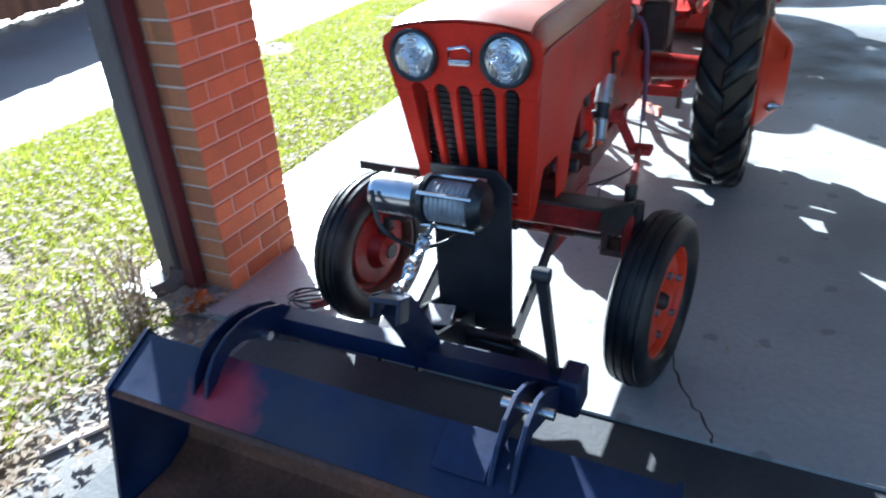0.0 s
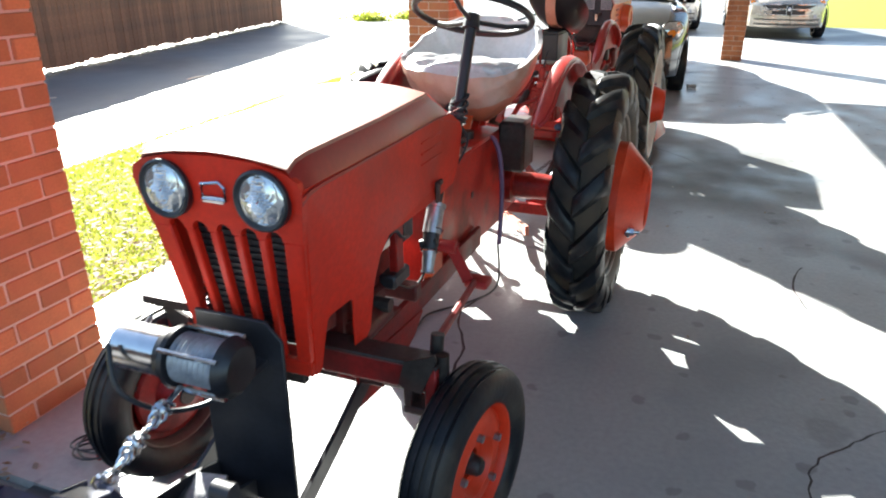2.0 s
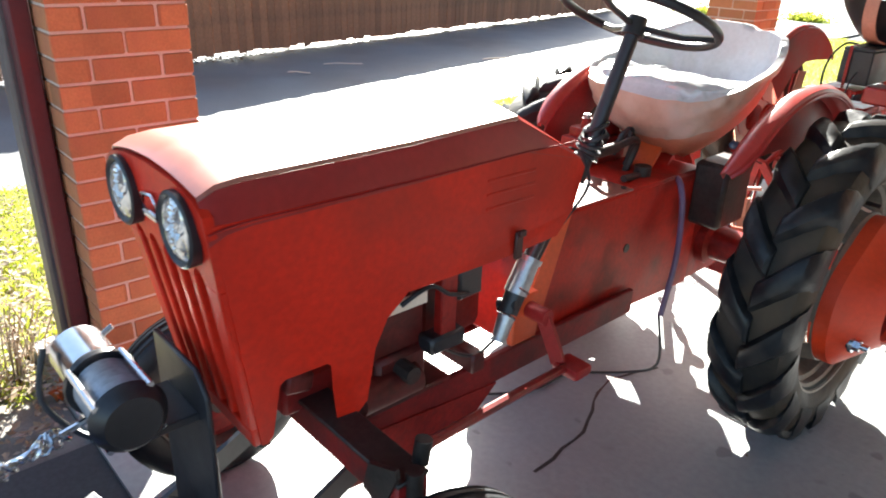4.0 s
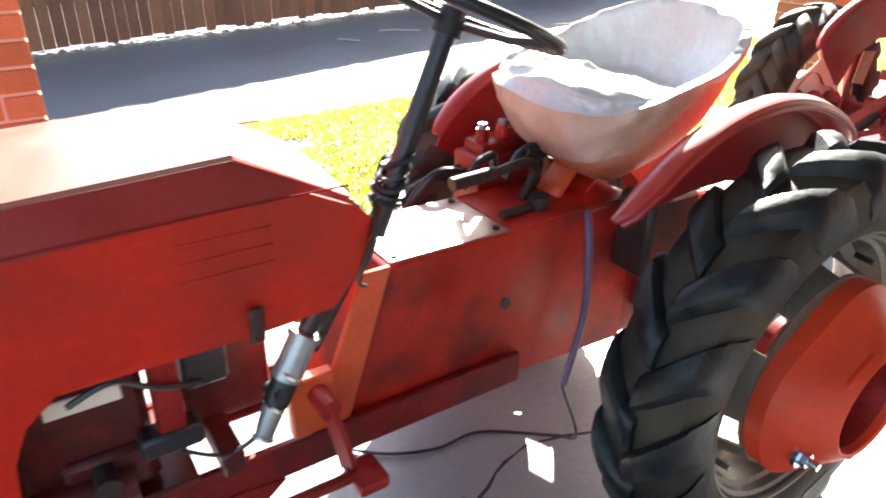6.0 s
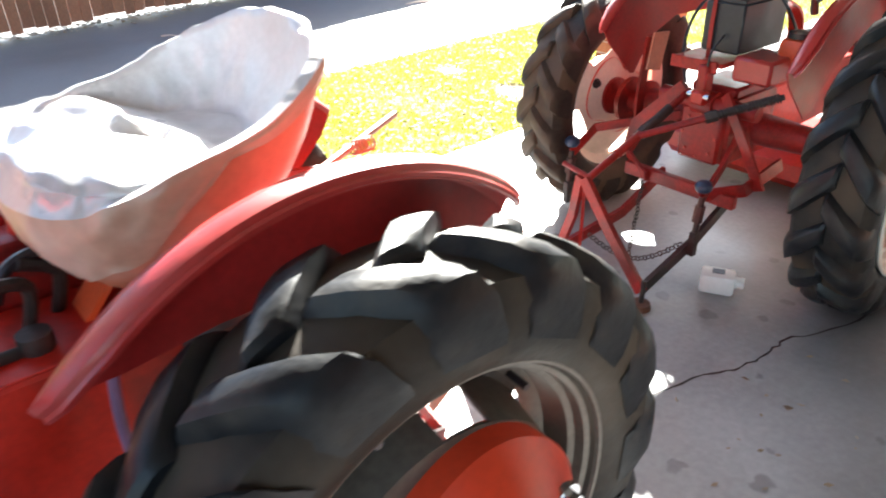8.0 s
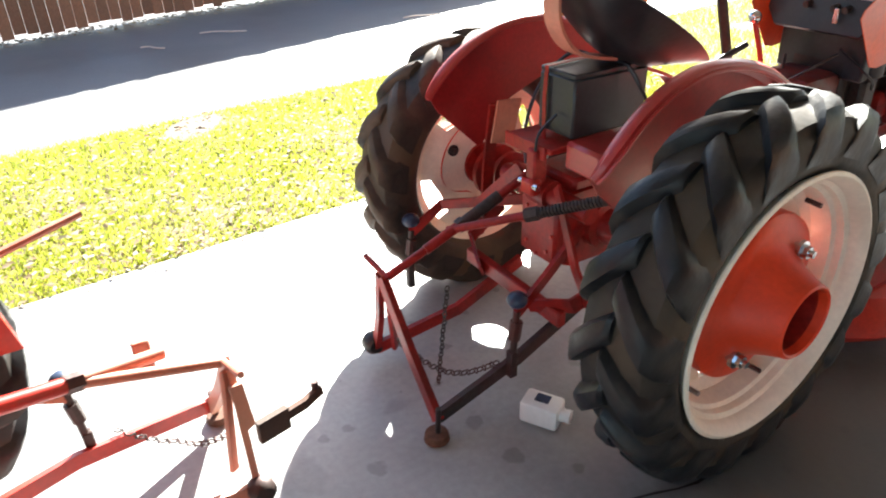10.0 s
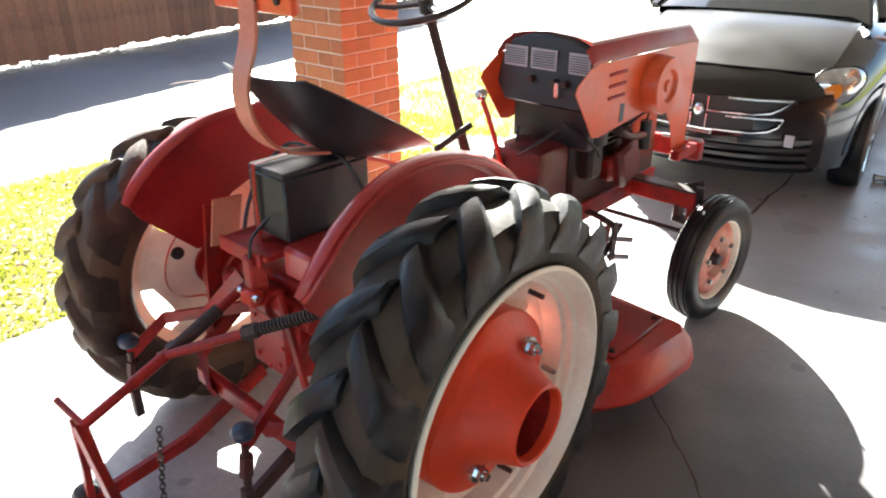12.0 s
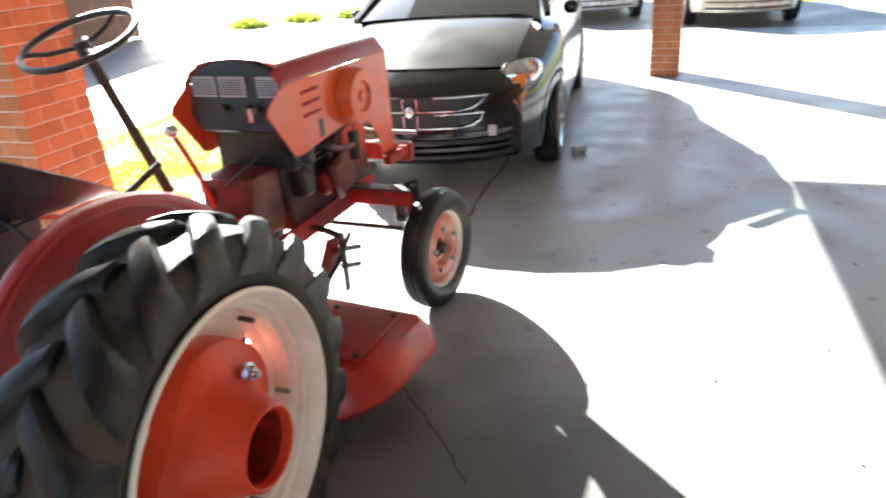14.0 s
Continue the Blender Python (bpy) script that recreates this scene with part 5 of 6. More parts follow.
# ------------------------------------------------------------ the tractor with the battery and mower
T2 = thing("tractor", pose(-0.21, 2.607, 0, 0, 0, -2), "red compact tractor with black pan seat, mower deck and rear linkage", "tractor", group="parked tractors")
R2 = 0.60
near_wheel = rear_wheel(T2, 0.715, 1, R2, (DUSTYTREAD, CREAM, CREAM), 0.022, 0.04, 0.106, 0.134, lip=0.027, nip=0.30, cover=1.0, weight=horn_weight, bolt_at=0.062, lug_half=0.027, lugs=17)
near_wheel.matrix_basis = near_wheel.matrix_basis @ pose(0, 0, 0, 0, 0, 2.5)
rear_wheel(T2, -0.665, -1, 0.565, (OLDRUBBER, CREAM, CREAM), 0.01, 0.04, slots=False, scallops=334, cover=0.82, weight=horn_weight, bolts=31)
for s in (-1, 1):
    front_wheel(T2, s * 0.60, 1.886, s, 0.31, CREAM, -5, FADEDWHEEL)
    fender(T2, s, FENDERRED, 0.06, 0.55, 0.65, 40, 137, 0.405, 0.06, 0.13 if s > 0 else 0.05)
rear_body(T2, CASTRED)
front_axle(T2, 1.886, 0.60, CASTRED)
hitch(T2, CASTRED, GREASE, tx=-0.08)
b = bmesh.new()
plate(b, [(0.12, 0.45), (0.12, 0.72), (0.70, 0.74), (1.20, 0.74), (1.24, 0.50)], "x", -0.11, 0.22, bevel=0.01)
part("transmission_tunnel", b, RED, T2, smooth=30)
for s in (-1, 1):
    part("chassis_rail", mk(rbox, (s * 0.15, 1.45, 0.56), (0.024, 1.3, 0.09), 0.004), CASTRED, T2)
b = bmesh.new()
rbox(b, (0, 1.58, 0.77), (0.27, 0.50, 0.38), 0.02)
rbox(b, (0, 1.97, 0.81), (0.25, 0.36, 0.48), 0.03)
part("engine_block", b, GREASE, T2)
part("carburettor", mk(rbox, (0.15, 1.44, 0.80), (0.09, 0.11, 0.16), 0.02), GREASE, T2)
part("air_cleaner", mk(rod, (0.16, 1.46, 0.88), (0.16, 1.46, 0.97), 0.055, n=20), BLACK, T2)
part("fuel_pump", mk(rbox, (0.15, 1.63, 0.72), (0.08, 0.09, 0.12), 0.02), CASTRED, T2)
part("oil_filter", mk(rod, (0.10, 1.76, 0.74), (0.21, 1.76, 0.74), 0.055, n=20), BLACK, T2)
part("exhaust_pipe", mk(tube, smooth_pts([(0.12, 1.60, 0.92), (0.19, 1.62, 0.90), (0.20, 1.72, 0.86), (0.19, 1.86, 0.84)]), 0.018, 10), GREASE, T2)
part("throttle_cable", mk(tube, smooth_pts([(0.10, 1.30, 1.0), (0.20, 1.34, 0.92), (0.21, 1.42, 0.86), (0.18, 1.47, 0.80)]), 0.005, 6), BLACK, T2)
for k in range(6):
    part("cooling_fin", mk(rbox, (0.145, 1.60, 0.86 + 0.025 * k), (0.06, 0.34, 0.008), 0.002), GREASE, T2)
part("intake_cover", mk(rbox, (0.195, 1.70, 0.74), (0.07, 0.17, 0.20), 0.02, rot=(18, 0, 0)), ENGINEDARK, T2)
part("coil", mk(rod, (0.18, 1.90, 0.76), (0.18, 1.90, 0.90), 0.030, n=14), BLACK, T2)
part("plug_lead", mk(tube, smooth_pts([(0.18, 1.90, 0.90), (0.21, 1.84, 0.96), (0.20, 1.74, 0.94), (0.17, 1.68, 0.90)]), 0.006, 6), BLACK, T2)
part("shroud", mk(rbox, (0.0, 1.80, 0.93), (0.30, 0.10, 0.36), 0.03, seg=2), GREASE, T2)
part("clutch_housing", mk(rbox, (0.0, 1.20, 0.76), (0.27, 0.24, 0.30), 0.04, seg=2), ENGINEDARK, T2)
part("clutch_pedal", mk(tube, smooth_pts([(0.12, 1.10, 0.62), (0.22, 1.02, 0.72), (0.26, 0.95, 0.78)]), 0, flat=(0.012, 0.035)), CASTRED, T2)
part("dash_wire", mk(tube, smooth_pts([(-0.10, 1.24, 0.95), (0.0, 1.10, 0.88), (0.10, 1.08, 0.94), (0.14, 1.22, 1.0)]), 0.006, 6), BLACK, T2)
# hood
b = bmesh.new()
rows = []
for y, dz in ((2.215, -0.015), (2.18, 0.0), (1.8, 0.01), (1.3, 0.015)):
    sec = [(-0.206, 1.312), (-0.200, 1.322), (-0.12, 1.338), (0, 1.346)]
    sec += [(-x, z) for x, z in sec[-2::-1]]
    rows.append([(x, y, z + dz) for x, z in sec])
grid(b, rows)
thicken(b, 0.004)
part("hood_top", b, FADEDGLARE, T2, "faded red hood top, paler for sun glare", smooth=28)
for s in (-1, 1):
    b = bmesh.new()
    grid(b, [[(s * x, y, z + dz) for x, z in ((0.244, 1.243), (0.242, 1.262), (0.2065, 1.3115))] for y, dz in ((2.215, -0.015), (2.18, 0.0), (1.8, 0.01), (1.3, 0.015), (1.25, 0.0))])
    thicken(b, 0.004)
    part("hood_shoulder", b, SHOULDER, T2, "dark red hood edge above a seam", smooth=30)
side = [(2.215, 1.245), (1.26, 1.255), (1.155, 1.19), (1.14, 1.16), (1.29, 0.955), (1.34, 0.945), (1.72, 0.985), (1.90, 1.01), (2.03, 0.86), (2.09, 0.70), (2.15, 0.66), (2.22, 0.66)]
for s in (-1, 1):
    sp = part("hood_side", mk(plate, side, "x", s * 0.241 - 0.002, 0.004), ORANGE, T2, smooth=0)
    for k in range(3):
        part("louvre", mk(rbox, (s * 0.244, 1.46, 1.10 + 0.05 * k), (0.008, 0.14, 0.015), 0.003), DEEPRED, sp)
    part("lettering_plate", mk(rbox, (s * 0.243, 1.52, 1.02), (0.004, 0.035, 0.08)), BLACK, sp)
b = bmesh.new()
lathe(b, [(0.20, 0.135), (0.30, 0.13), (0.318, 0.12), (0.32, 0.075), (0.305, 0.065), (0.305, 0.03), (0.315, 0.02), (0.315, 0.0)], 36, (0, 1.80, 1.10))
part("starter_housing", b, ORANGE, T2)
b = bmesh.new()
dash = [(-0.245, 1.13), (-0.235, 1.22), (-0.19, 1.315), (-0.10, 1.345), (0, 1.352), (0.10, 1.345), (0.19, 1.315), (0.235, 1.25), (0.235, 1.12), (0.20, 1.06), (-0.19, 1.06)]
plate(b, dash, "y", 1.25, 0.05, bevel=0.01)
for v in b.verts:
    v.co.y += (v.co.z - 1.1) * 0.16
part("firewall", mk(rbox, (0.0, 1.36, 1.0), (0.40, 0.06, 0.26), 0.01), BLACK, T2)
dsh = part("dash_panel", b, BLACK, T2, smooth=30)
for x, w in ((-0.15, 0.12), (-0.005, 0.13), (0.17, 0.10)):
    b = bmesh.new()
    rbox(b, (x, 1.25 + 0.03, 1.25), (w, 0.004, 0.085))
    bmesh.ops.translate(b, vec=(0, -0.012, 0), verts=b.verts)
    o = part("label_plate", b, LABEL, dsh)
    b = bmesh.new()
    for k in range(7):
        rbox(b, (x, 1.263, 1.28 - 0.010 * k), (w * 0.86, 0.004, 0.003))
    part("printed_lines", b, INK, dsh, smooth=0)
for x in (-0.05, 0.07, 0.12):
    part("control_knob", mk(rod, (x, 1.262, 1.17), (x, 1.23, 1.165), 0.014, n=12), GREASE, dsh)

part("key", mk(rbox, (0.09, 1.23, 1.14), (0.022, 0.006, 0.06), 0.002), CHROME, dsh)
steering(T2, (-0.14, 0.93, 0.90), (-0.14, 0.70, 1.51), 0.20, GREASE, BLACK)
b = bmesh.new()
tube(b, smooth_pts([(-0.06, 1.10, 0.75), (-0.07, 1.02, 0.98), (-0.08, 0.95, 1.14)]), 0.011, 8)
lev = part("gear_lever", b, RED, T2)
b = bmesh.new()
bmesh.ops.create_uvsphere(b, u_segments=16, v_segments=10, radius=0.027)
bmesh.ops.translate(b, vec=(-0.08, 0.95, 1.145), verts=b.verts)
part("knob", b, CHROME, lev)
part("brake_lever", mk(rod, (0.04, 0.55, 1.03), (0.10, 0.68, 1.11), 0.012, n=10), BLACK, T2)
# pan seat and back strap
seat2 = new("seat"); seat2.parent = T2
b = bmesh.new()
rows = []
for i in range(21):
    t = i / 20
    y = -0.16 + 0.66 * t
    zc = 1.13 + 0.27 * max(0, 1 - t * 1.9) ** 2 - 0.06 * t
    w = 0.225 * math.sin(math.pi * min(1, 0.30 + t * 0.66)) ** 0.7
    rim = 1.41 - 0.345 * t
    rows.append([(0.03 + w * u, y + 0.03 * u * u * (1 - t), zc + (rim - zc) * abs(u) ** 2.2) for u in (k / 8 - 1 for k in range(17))])
grid(b, rows)
thicken(b, 0.006)
part("seat_pan", b, BLACK, seat2, "black painted steel pan seat", smooth=50)
b = bmesh.new()
tube(b, smooth_pts([(0.03, 0.06, 1.14), (0.03, -0.10, 1.18), (0.03, -0.185, 1.27), (0.03, -0.20, 1.38), (0.03, -0.16, 1.50), (0.03, -0.15, 1.66), (0.03, -0.17, 1.80)]), 0, flat=(0.075, 0.010))
part("back_strap", b, TANRED, seat2)
b = bmesh.new()
rbox(b, (0.03, -0.13, 1.69), (0.36, 0.03, 0.25), 0.012, seg=2)
br = part("backrest", b, ORANGE, seat2)
for x in (-0.10, 0.0, 0.06, 0.16):
    part("backrest_bolt", mk(rod, (x, -0.148, 1.60), (x, -0.155, 1.60), 0.010, n=8), GREASE, br)
part("seat_spring", mk(tube, smooth_pts([(0.03, 0.42, 0.76), (0.03, 0.42, 0.92), (0.03, 0.36, 1.02), (0.03, 0.20, 1.09)]), 0, flat=(0.07, 0.012)), RED, seat2)
# battery under the seat
bat = new("battery"); bat.parent = T2
bat.location = (0.03, 0.045, 0.022)
b = bmesh.new()
rbox(b, (-0.03, -0.02, 0.985), (0.18, 0.33, 0.20), 0.008)
part("case", b, BATTERY, bat)
b = bmesh.new()
rbox(b, (-0.03, -0.02, 1.092), (0.175, 0.325, 0.018), 0.004)
rod(b, (-0.09, 0.10, 1.095), (-0.09, 0.10, 1.115), 0.012, n=10)
rod(b, (-0.01, 0.10, 1.095), (-0.01, 0.10, 1.115), 0.012, n=10)
part("lid", b, BATTERY, bat)
b = bmesh.new()
tube(b, [(-0.07, -0.195, 0.80), (-0.07, -0.20, 1.0), (-0.07, -0.195, 1.108), (-0.07, 0.05, 1.112)], 0, flat=(0.018, 0.003))
part("hold_down_strap", b, CASTRED, bat)
part("battery_tray", mk(rbox, (-0.05, -0.02, 0.87), (0.24, 0.38, 0.02), 0.004), CASTRED, T2)
part("tray_lip", mk(rbox, (-0.06, -0.215, 0.862), (0.22, 0.012, 0.05), 0.003), CASTRED, T2)
part("lift_cover", mk(rbox, (0.17, -0.06, 0.86), (0.17, 0.21, 0.10), 0.012), FENDERRED, T2)
fill = part("filler_box", mk(rbox, (0.25, 0.03, 0.92), (0.13, 0.12, 0.12), 0.03, seg=2), ORANGE, T2)
part("filler_lid", mk(rod, (0.25, 0.03, 0.978), (0.25, 0.03, 1.0), 0.05, n=20), BLACK, fill)
part("fender_bracket", mk(plate, [(-0.17, 0.78), (-0.07, 0.76), (-0.03, 0.93), (-0.14, 0.94)], "x", -0.33, 0.008), TANRED, T2, smooth=0)
part("lift_post", mk(rbox, (0.0, -0.21, 0.80), (0.05, 0.06, 0.14), 0.008), CASTRED, T2)
part("lift_shaft", mk(rod, (-0.22, -0.17, 0.70), (0.24, -0.17, 0.70), 0.034, n=18), CASTRED, T2)
part("shaft_collar", mk(rod, (-0.05, -0.17, 0.70), (0.05, -0.17, 0.70), 0.052, n=18), CASTRED, T2)
part("clevis", mk(rbox, (0.0, -0.23, 0.735), (0.07, 0.05, 0.06), 0.01), RED, T2)
part("clevis_pin", mk(rod, (-0.05, -0.24, 0.745), (0.05, -0.24, 0.745), 0.012, n=10), CHROME, T2)
LR0, LR1 = Vector((-0.12, -0.50, 0.590)), Vector((0.33, -0.17, 0.795))
lrq = (LR1 - LR0).to_track_quat("Z", "Y").to_matrix()
part("levelling_rod", mk(rod, LR0, LR0.lerp(LR1, 0.55), 0.015, n=12), CASTRED, T2)
part("rod_sleeve", mk(rod, LR0.lerp(LR1, 0.50), LR0.lerp(LR1, 0.58), 0.024, n=6), GREASE, T2)
b = bmesh.new()
rod(b, LR0.lerp(LR1, 0.56), LR1, 0.012, n=10)
tube(b, [tuple(LR0.lerp(LR1, 0.58 + 0.40 * t) + lrq @ Vector((0.016 * math.cos(40 * math.pi * t), 0.016 * math.sin(40 * math.pi * t), 0))) for t in (i / 200 for i in range(201))], 0.0045, 5)
part("adjusting_thread", b, GREASE, T2)
part("stay_bar", mk(tube, [(-0.10, -0.20, 0.76), (-0.30, -0.24, 0.55), (-0.36, -0.20, 0.40)], 0, flat=(0.012, 0.05)), CASTRED, T2)
part("fender_post", mk(tube, [(-0.345, -0.14, 0.92), (-0.345, -0.17, 0.66), (-0.33, -0.19, 0.46)], 0, flat=(0.012, 0.05)), CASTRED, T2)
part("stay_bar", mk(tube, [(0.10, -0.20, 0.76), (0.28, -0.26, 0.55), (0.34, -0.24, 0.42)], 0, flat=(0.012, 0.05)), CASTRED, T2)
part("vent_hose", mk(tube, smooth_pts([(0.02, -0.15, 0.98), (0.02, -0.22, 0.93), (0.015, -0.23, 0.86), (0.0, -0.21, 0.80)]), 0.005, 6), BLACK, T2)
# mower deck
deck = new("mower_deck"); deck.parent = T2
b = bmesh.new()
top = [(-0.75, 0.64), (0.50, 0.64), (0.70, 0.72), (0.80, 0.90), (0.84, 1.27), (0.78, 1.36), (0.30, 1.40), (-0.50, 1.40), (-0.80, 1.2)]
plate(b, top, "z", 0.065, 0.185, bevel=0.05)
for v in b.verts:
    if v.co.z > 0.15:
        v.co.x *= 0.975
        v.co.y = 1.0 + (v.co.y - 1.0) * 0.975
part("deck_shell", b, RED, deck, smooth=30)
part("deck_plate", mk(rbox, (0.50, 1.08, 0.256), (0.34, 0.40, 0.014), 0.006), DEEPRED, deck)
for x, y in ((0.36, 0.91), (0.64, 0.91), (0.36, 1.25), (0.64, 1.25)):
    part("plate_bolt", mk(rod, (x, y, 0.262), (x, y, 0.276), 0.012, n=6), GREASE, deck)
b = bmesh.new()
rbox(b, (0.42, 0.88, 0.265), (0.22, 0.22, 0.05), 0.01)
rod(b, (0.42, 0.88, 0.28), (0.42, 0.88, 0.35), 0.05, n=16)
part("blade_drive", b, DEEPRED, deck)
for y in (0.75, 1.15):
    part("hanger_bar", mk(tube, [(0.20, y, 0.21), (0.20, y + 0.05, 0.36), (0.16, y + 0.05, 0.52)], 0.012, 8), GREASE, deck)
part("draft_bar", mk(tube, [(0.26, 1.10, 0.24), (0.30, 1.40, 0.40), (0.25, 1.62, 0.46)], 0.012, 8), GREASE, deck)
part("lift_lever", mk(tube, [(0.30, 0.95, 0.20), (0.33, 1.10, 0.34), (0.30, 1.20, 0.46)], 0, flat=(0.010, 0.035)), GREASE, deck)
part("bracket_arm", mk(tube, [(0.14, 1.45, 0.56), (0.24, 1.45, 0.545), (0.315, 1.45, 0.52)], 0, flat=(0.04, 0.012)), GREASE, deck)
part("lift_bracket", mk(rbox, (0.31, 1.45, 0.39), (0.012, 0.045, 0.30), 0.004), GREASE, deck)
for z, n in ((0.45, 0.05), (0.36, 0.04)):
    part("linkage_pin", mk(rod, (0.28, 1.46, z), (0.33 + n, 1.50, z + 0.01), 0.013, n=8), STEEL, deck)
part("link_plate", mk(plate, [(1.30, 0.40), (1.40, 0.52), (1.50, 0.50), (1.48, 0.38), (1.36, 0.30)], "x", 0.255, 0.010), CASTRED, deck, smooth=0)
part("front_bumper", mk(rbox, (0.0, 2.30, 0.68), (0.62, 0.05, 0.10), 0.006), CASTRED, T2)
part("tie_rod_pin", mk(rod, (0.10, 2.26, 0.74), (0.32, 2.26, 0.745), 0.010, n=10), STEEL, T2)
part("bumper_bracket", mk(rbox, (0.27, 2.17, 0.70), (0.05, 0.22, 0.05), 0.006), CASTRED, T2)
part("bumper_pin", mk(rod, (0.14, 2.30, 0.79), (0.34, 2.30, 0.79), 0.012, n=10), STEEL, T2)
# hanging check chain and loose wires at the rear of the mower tractor
b = bmesh.new()
for i in range(24):
    p = Vector((0.03 + 0.002 * math.sin(i), -0.60 - 0.002 * i, 0.46 - 0.0165 * i))
    tube(b, [tuple(p + Vector((0.008 * math.cos(a) * (i % 2), 0.008 * math.cos(a) * (1 - i % 2), 0.012 * math.sin(a)))) for a in (2 * math.pi * j / 8 for j in range(8))], 0.0026, 5, closed=True)
part("check_chain", b, GREASE, T2)
part("battery_cable", mk(tube, smooth_pts([(-0.07, 0.10, 1.11), (-0.16, 0.06, 1.12), (-0.20, -0.04, 1.02), (-0.18, -0.12, 0.88), (-0.12, -0.16, 0.76)]), 0.007, 7), BLACK, T2)
part("battery_cable", mk(tube, smooth_pts([(0.01, 0.10, 1.11), (0.10, 0.08, 1.12), (0.17, 0.12, 1.0), (0.16, 0.22, 0.86), (0.10, 0.36, 0.76)]), 0.007, 7), BLACK, T2)

# ------------------------------------------------------------ cars
def car(m, paint, bonnet, label, mats_chrome=True, wheels=True):
    """A small saloon; its nose is at the origin and it reaches back along +y."""
    c = thing("car", m @ Matrix.Scale(1.1, 4), label, "car")
    D = [(0.0, 0.66, 0.63, 0.69), (0.03, 0.72, 0.66, 0.73), (0.10, 0.77, 0.70, 0.775), (0.22, 0.795, 0.735, 0.822), (0.34, 0.81, 0.765, 0.860), (0.48, 0.825, 0.80, 0.900), (0.62, 0.835, 0.84, 0.934), (0.78, 0.845, 0.87, 0.968), (0.92, 0.85, 0.895, 0.993), (1.08, 0.855, 0.92, 1.018), (1.22, 0.855, 0.94, 1.036),
         (1.40, 0.855, 0.95, 1.05), (2.2, 0.855, 0.94, 1.0), (3.2, 0.85, 0.94, 1.0), (3.9, 0.82, 0.93, 1.0), (4.3, 0.74, 0.86, 0.95), (4.4, 0.66, 0.70, 0.80)]
    bow = lambda x, d=0.0: (0.09 * (abs(x) / 0.47) ** 2 + 0.20 * (abs(x) / 0.75) ** 6) * max(0.0, 1 - d / 1.1)
    b = bmesh.new()
    rows = []
    for d, w, zs, zh in D:
        half = [(w * 0.80, 0.17), (w * 0.96, 0.20), (w, 0.32), (w + 0.004, 0.50), (w, zs - 0.12), (w - 0.03, zs - 0.03), (w - 0.07, zs), (w * 0.72, zh - 0.02), (w * 0.4, zh - 0.004), (0, zh)]
        low = 0.09 * max(0.0, 1 - d / 0.5)
        half = [(x, max(z, 0.17 + low)) for x, z in half]
        rows.append([(x, d + bow(x, d), z) for x, z in half] + [(-x, d + bow(x, d), z) for x, z in half[-2::-1]])
    vs = grid(b, rows)
    b.faces.new(vs[-1])
    part("body", b, paint, c, smooth=50)
    b = bmesh.new()
    grid(b, [[(x, bow(x) + k, z) for x in (0.66 * i / 10 for i in range(-10, 11))] for z, k in ((0.25, 0.03), (0.28, 0.0), (0.45, -0.006), (0.50, 0.0), (0.64, 0.0), (0.685, 0.010), (0.712, 0.026))])
    part("front_fascia", b, paint, c, smooth=60)
    b = bmesh.new()
    rows = []
    for d, w, zs, zh in [r for r in D if 0.1 < r[0] < 1.3]:
        ww = w * 0.74
        rows.append([(ww * u, d + bow(ww * u, d), zh + 0.006 - 0.022 * abs(u) ** 3) for u in (k / 8 - 1 for k in range(17))])
    grid(b, rows)
    thicken(b, 0.008)
    part("bonnet", b, bonnet, c, smooth=50)
    b = bmesh.new()
    rows = []
    for d, w, z in ((1.15, 0.70, 1.04), (1.95, 0.55, 1.40), (2.4, 0.55, 1.43), (3.1, 0.54, 1.40), (3.75, 0.62, 1.0)):
        rows.append([(-w - 0.10 * (z > 1.1), d, 0.98), (-w, d, z - 0.03 if z > 1.1 else 1.03), (-w * 0.8, d, z), (0, d, z + 0.01), (w * 0.8, d, z), (w, d, z - 0.03 if z > 1.1 else 0.99), (w + 0.10 * (z > 1.1), d, 0.98)])
    grid(b, rows)
    part("cabin", b, CARGLASS, c, smooth=30)
    b = bmesh.new()
    rows = [[(w * u, d, z + 0.012) for u in (-1, -0.8, 0, 0.8, 1)] for d, w, z in ((1.97, 0.54, 1.40), (2.4, 0.54, 1.432), (3.08, 0.53, 1.405))]
    grid(b, rows)
    thicken(b, 0.01)
    part("roof", b, paint, c)
    for s in (-1, 1):
        part("windscreen_pillar", mk(tube, [(s * 0.74, 1.16, 1.03), (s * 0.56, 1.95, 1.40)], 0, flat=(0.05, 0.04)), paint, c)
        lamp = new("headlamp"); lamp.parent = c
        lamp.matrix_basis = pose(s * 0.665, 0.385, 0.755, -20, s * -8, s * 46)
        # a rounded three-cornered lens over a bright bowl with two lamps
        b = bmesh.new()
        rows = []
        for k in range(1, 13):
            q = k / 12
            row = []
            for i in range(40):
                t = 2 * math.pi * i / 40
                rr = 1.0 + 0.10 * math.cos(3 * t - radians(90 - s * 28)) + 0.05 * math.cos(2 * t)
                row.append((0.150 * q * rr * math.cos(t), -0.058 * (1 - q ** 2.4), 0.108 * q * rr * math.sin(t)))
            rows.append(row)
        grid(b, rows, closed_v=True)
        b.faces.new(b.verts[:40])
        part("lens", b, LENS, lamp)
        b = bmesh.new()
        tube(b, [(x * 1.015, 0.002, z * 1.02) for x, y, z in rows[-1]], 0.006, 6, closed=True)
        part("lamp_seal", b, DARKPL, lamp)
        b = bmesh.new()
        lathe(b, [(-0.020, 0.012), (-0.008, 0.040), (0.002, 0.052), (0.006, 0.046), (0.0, 0.0)], 24)
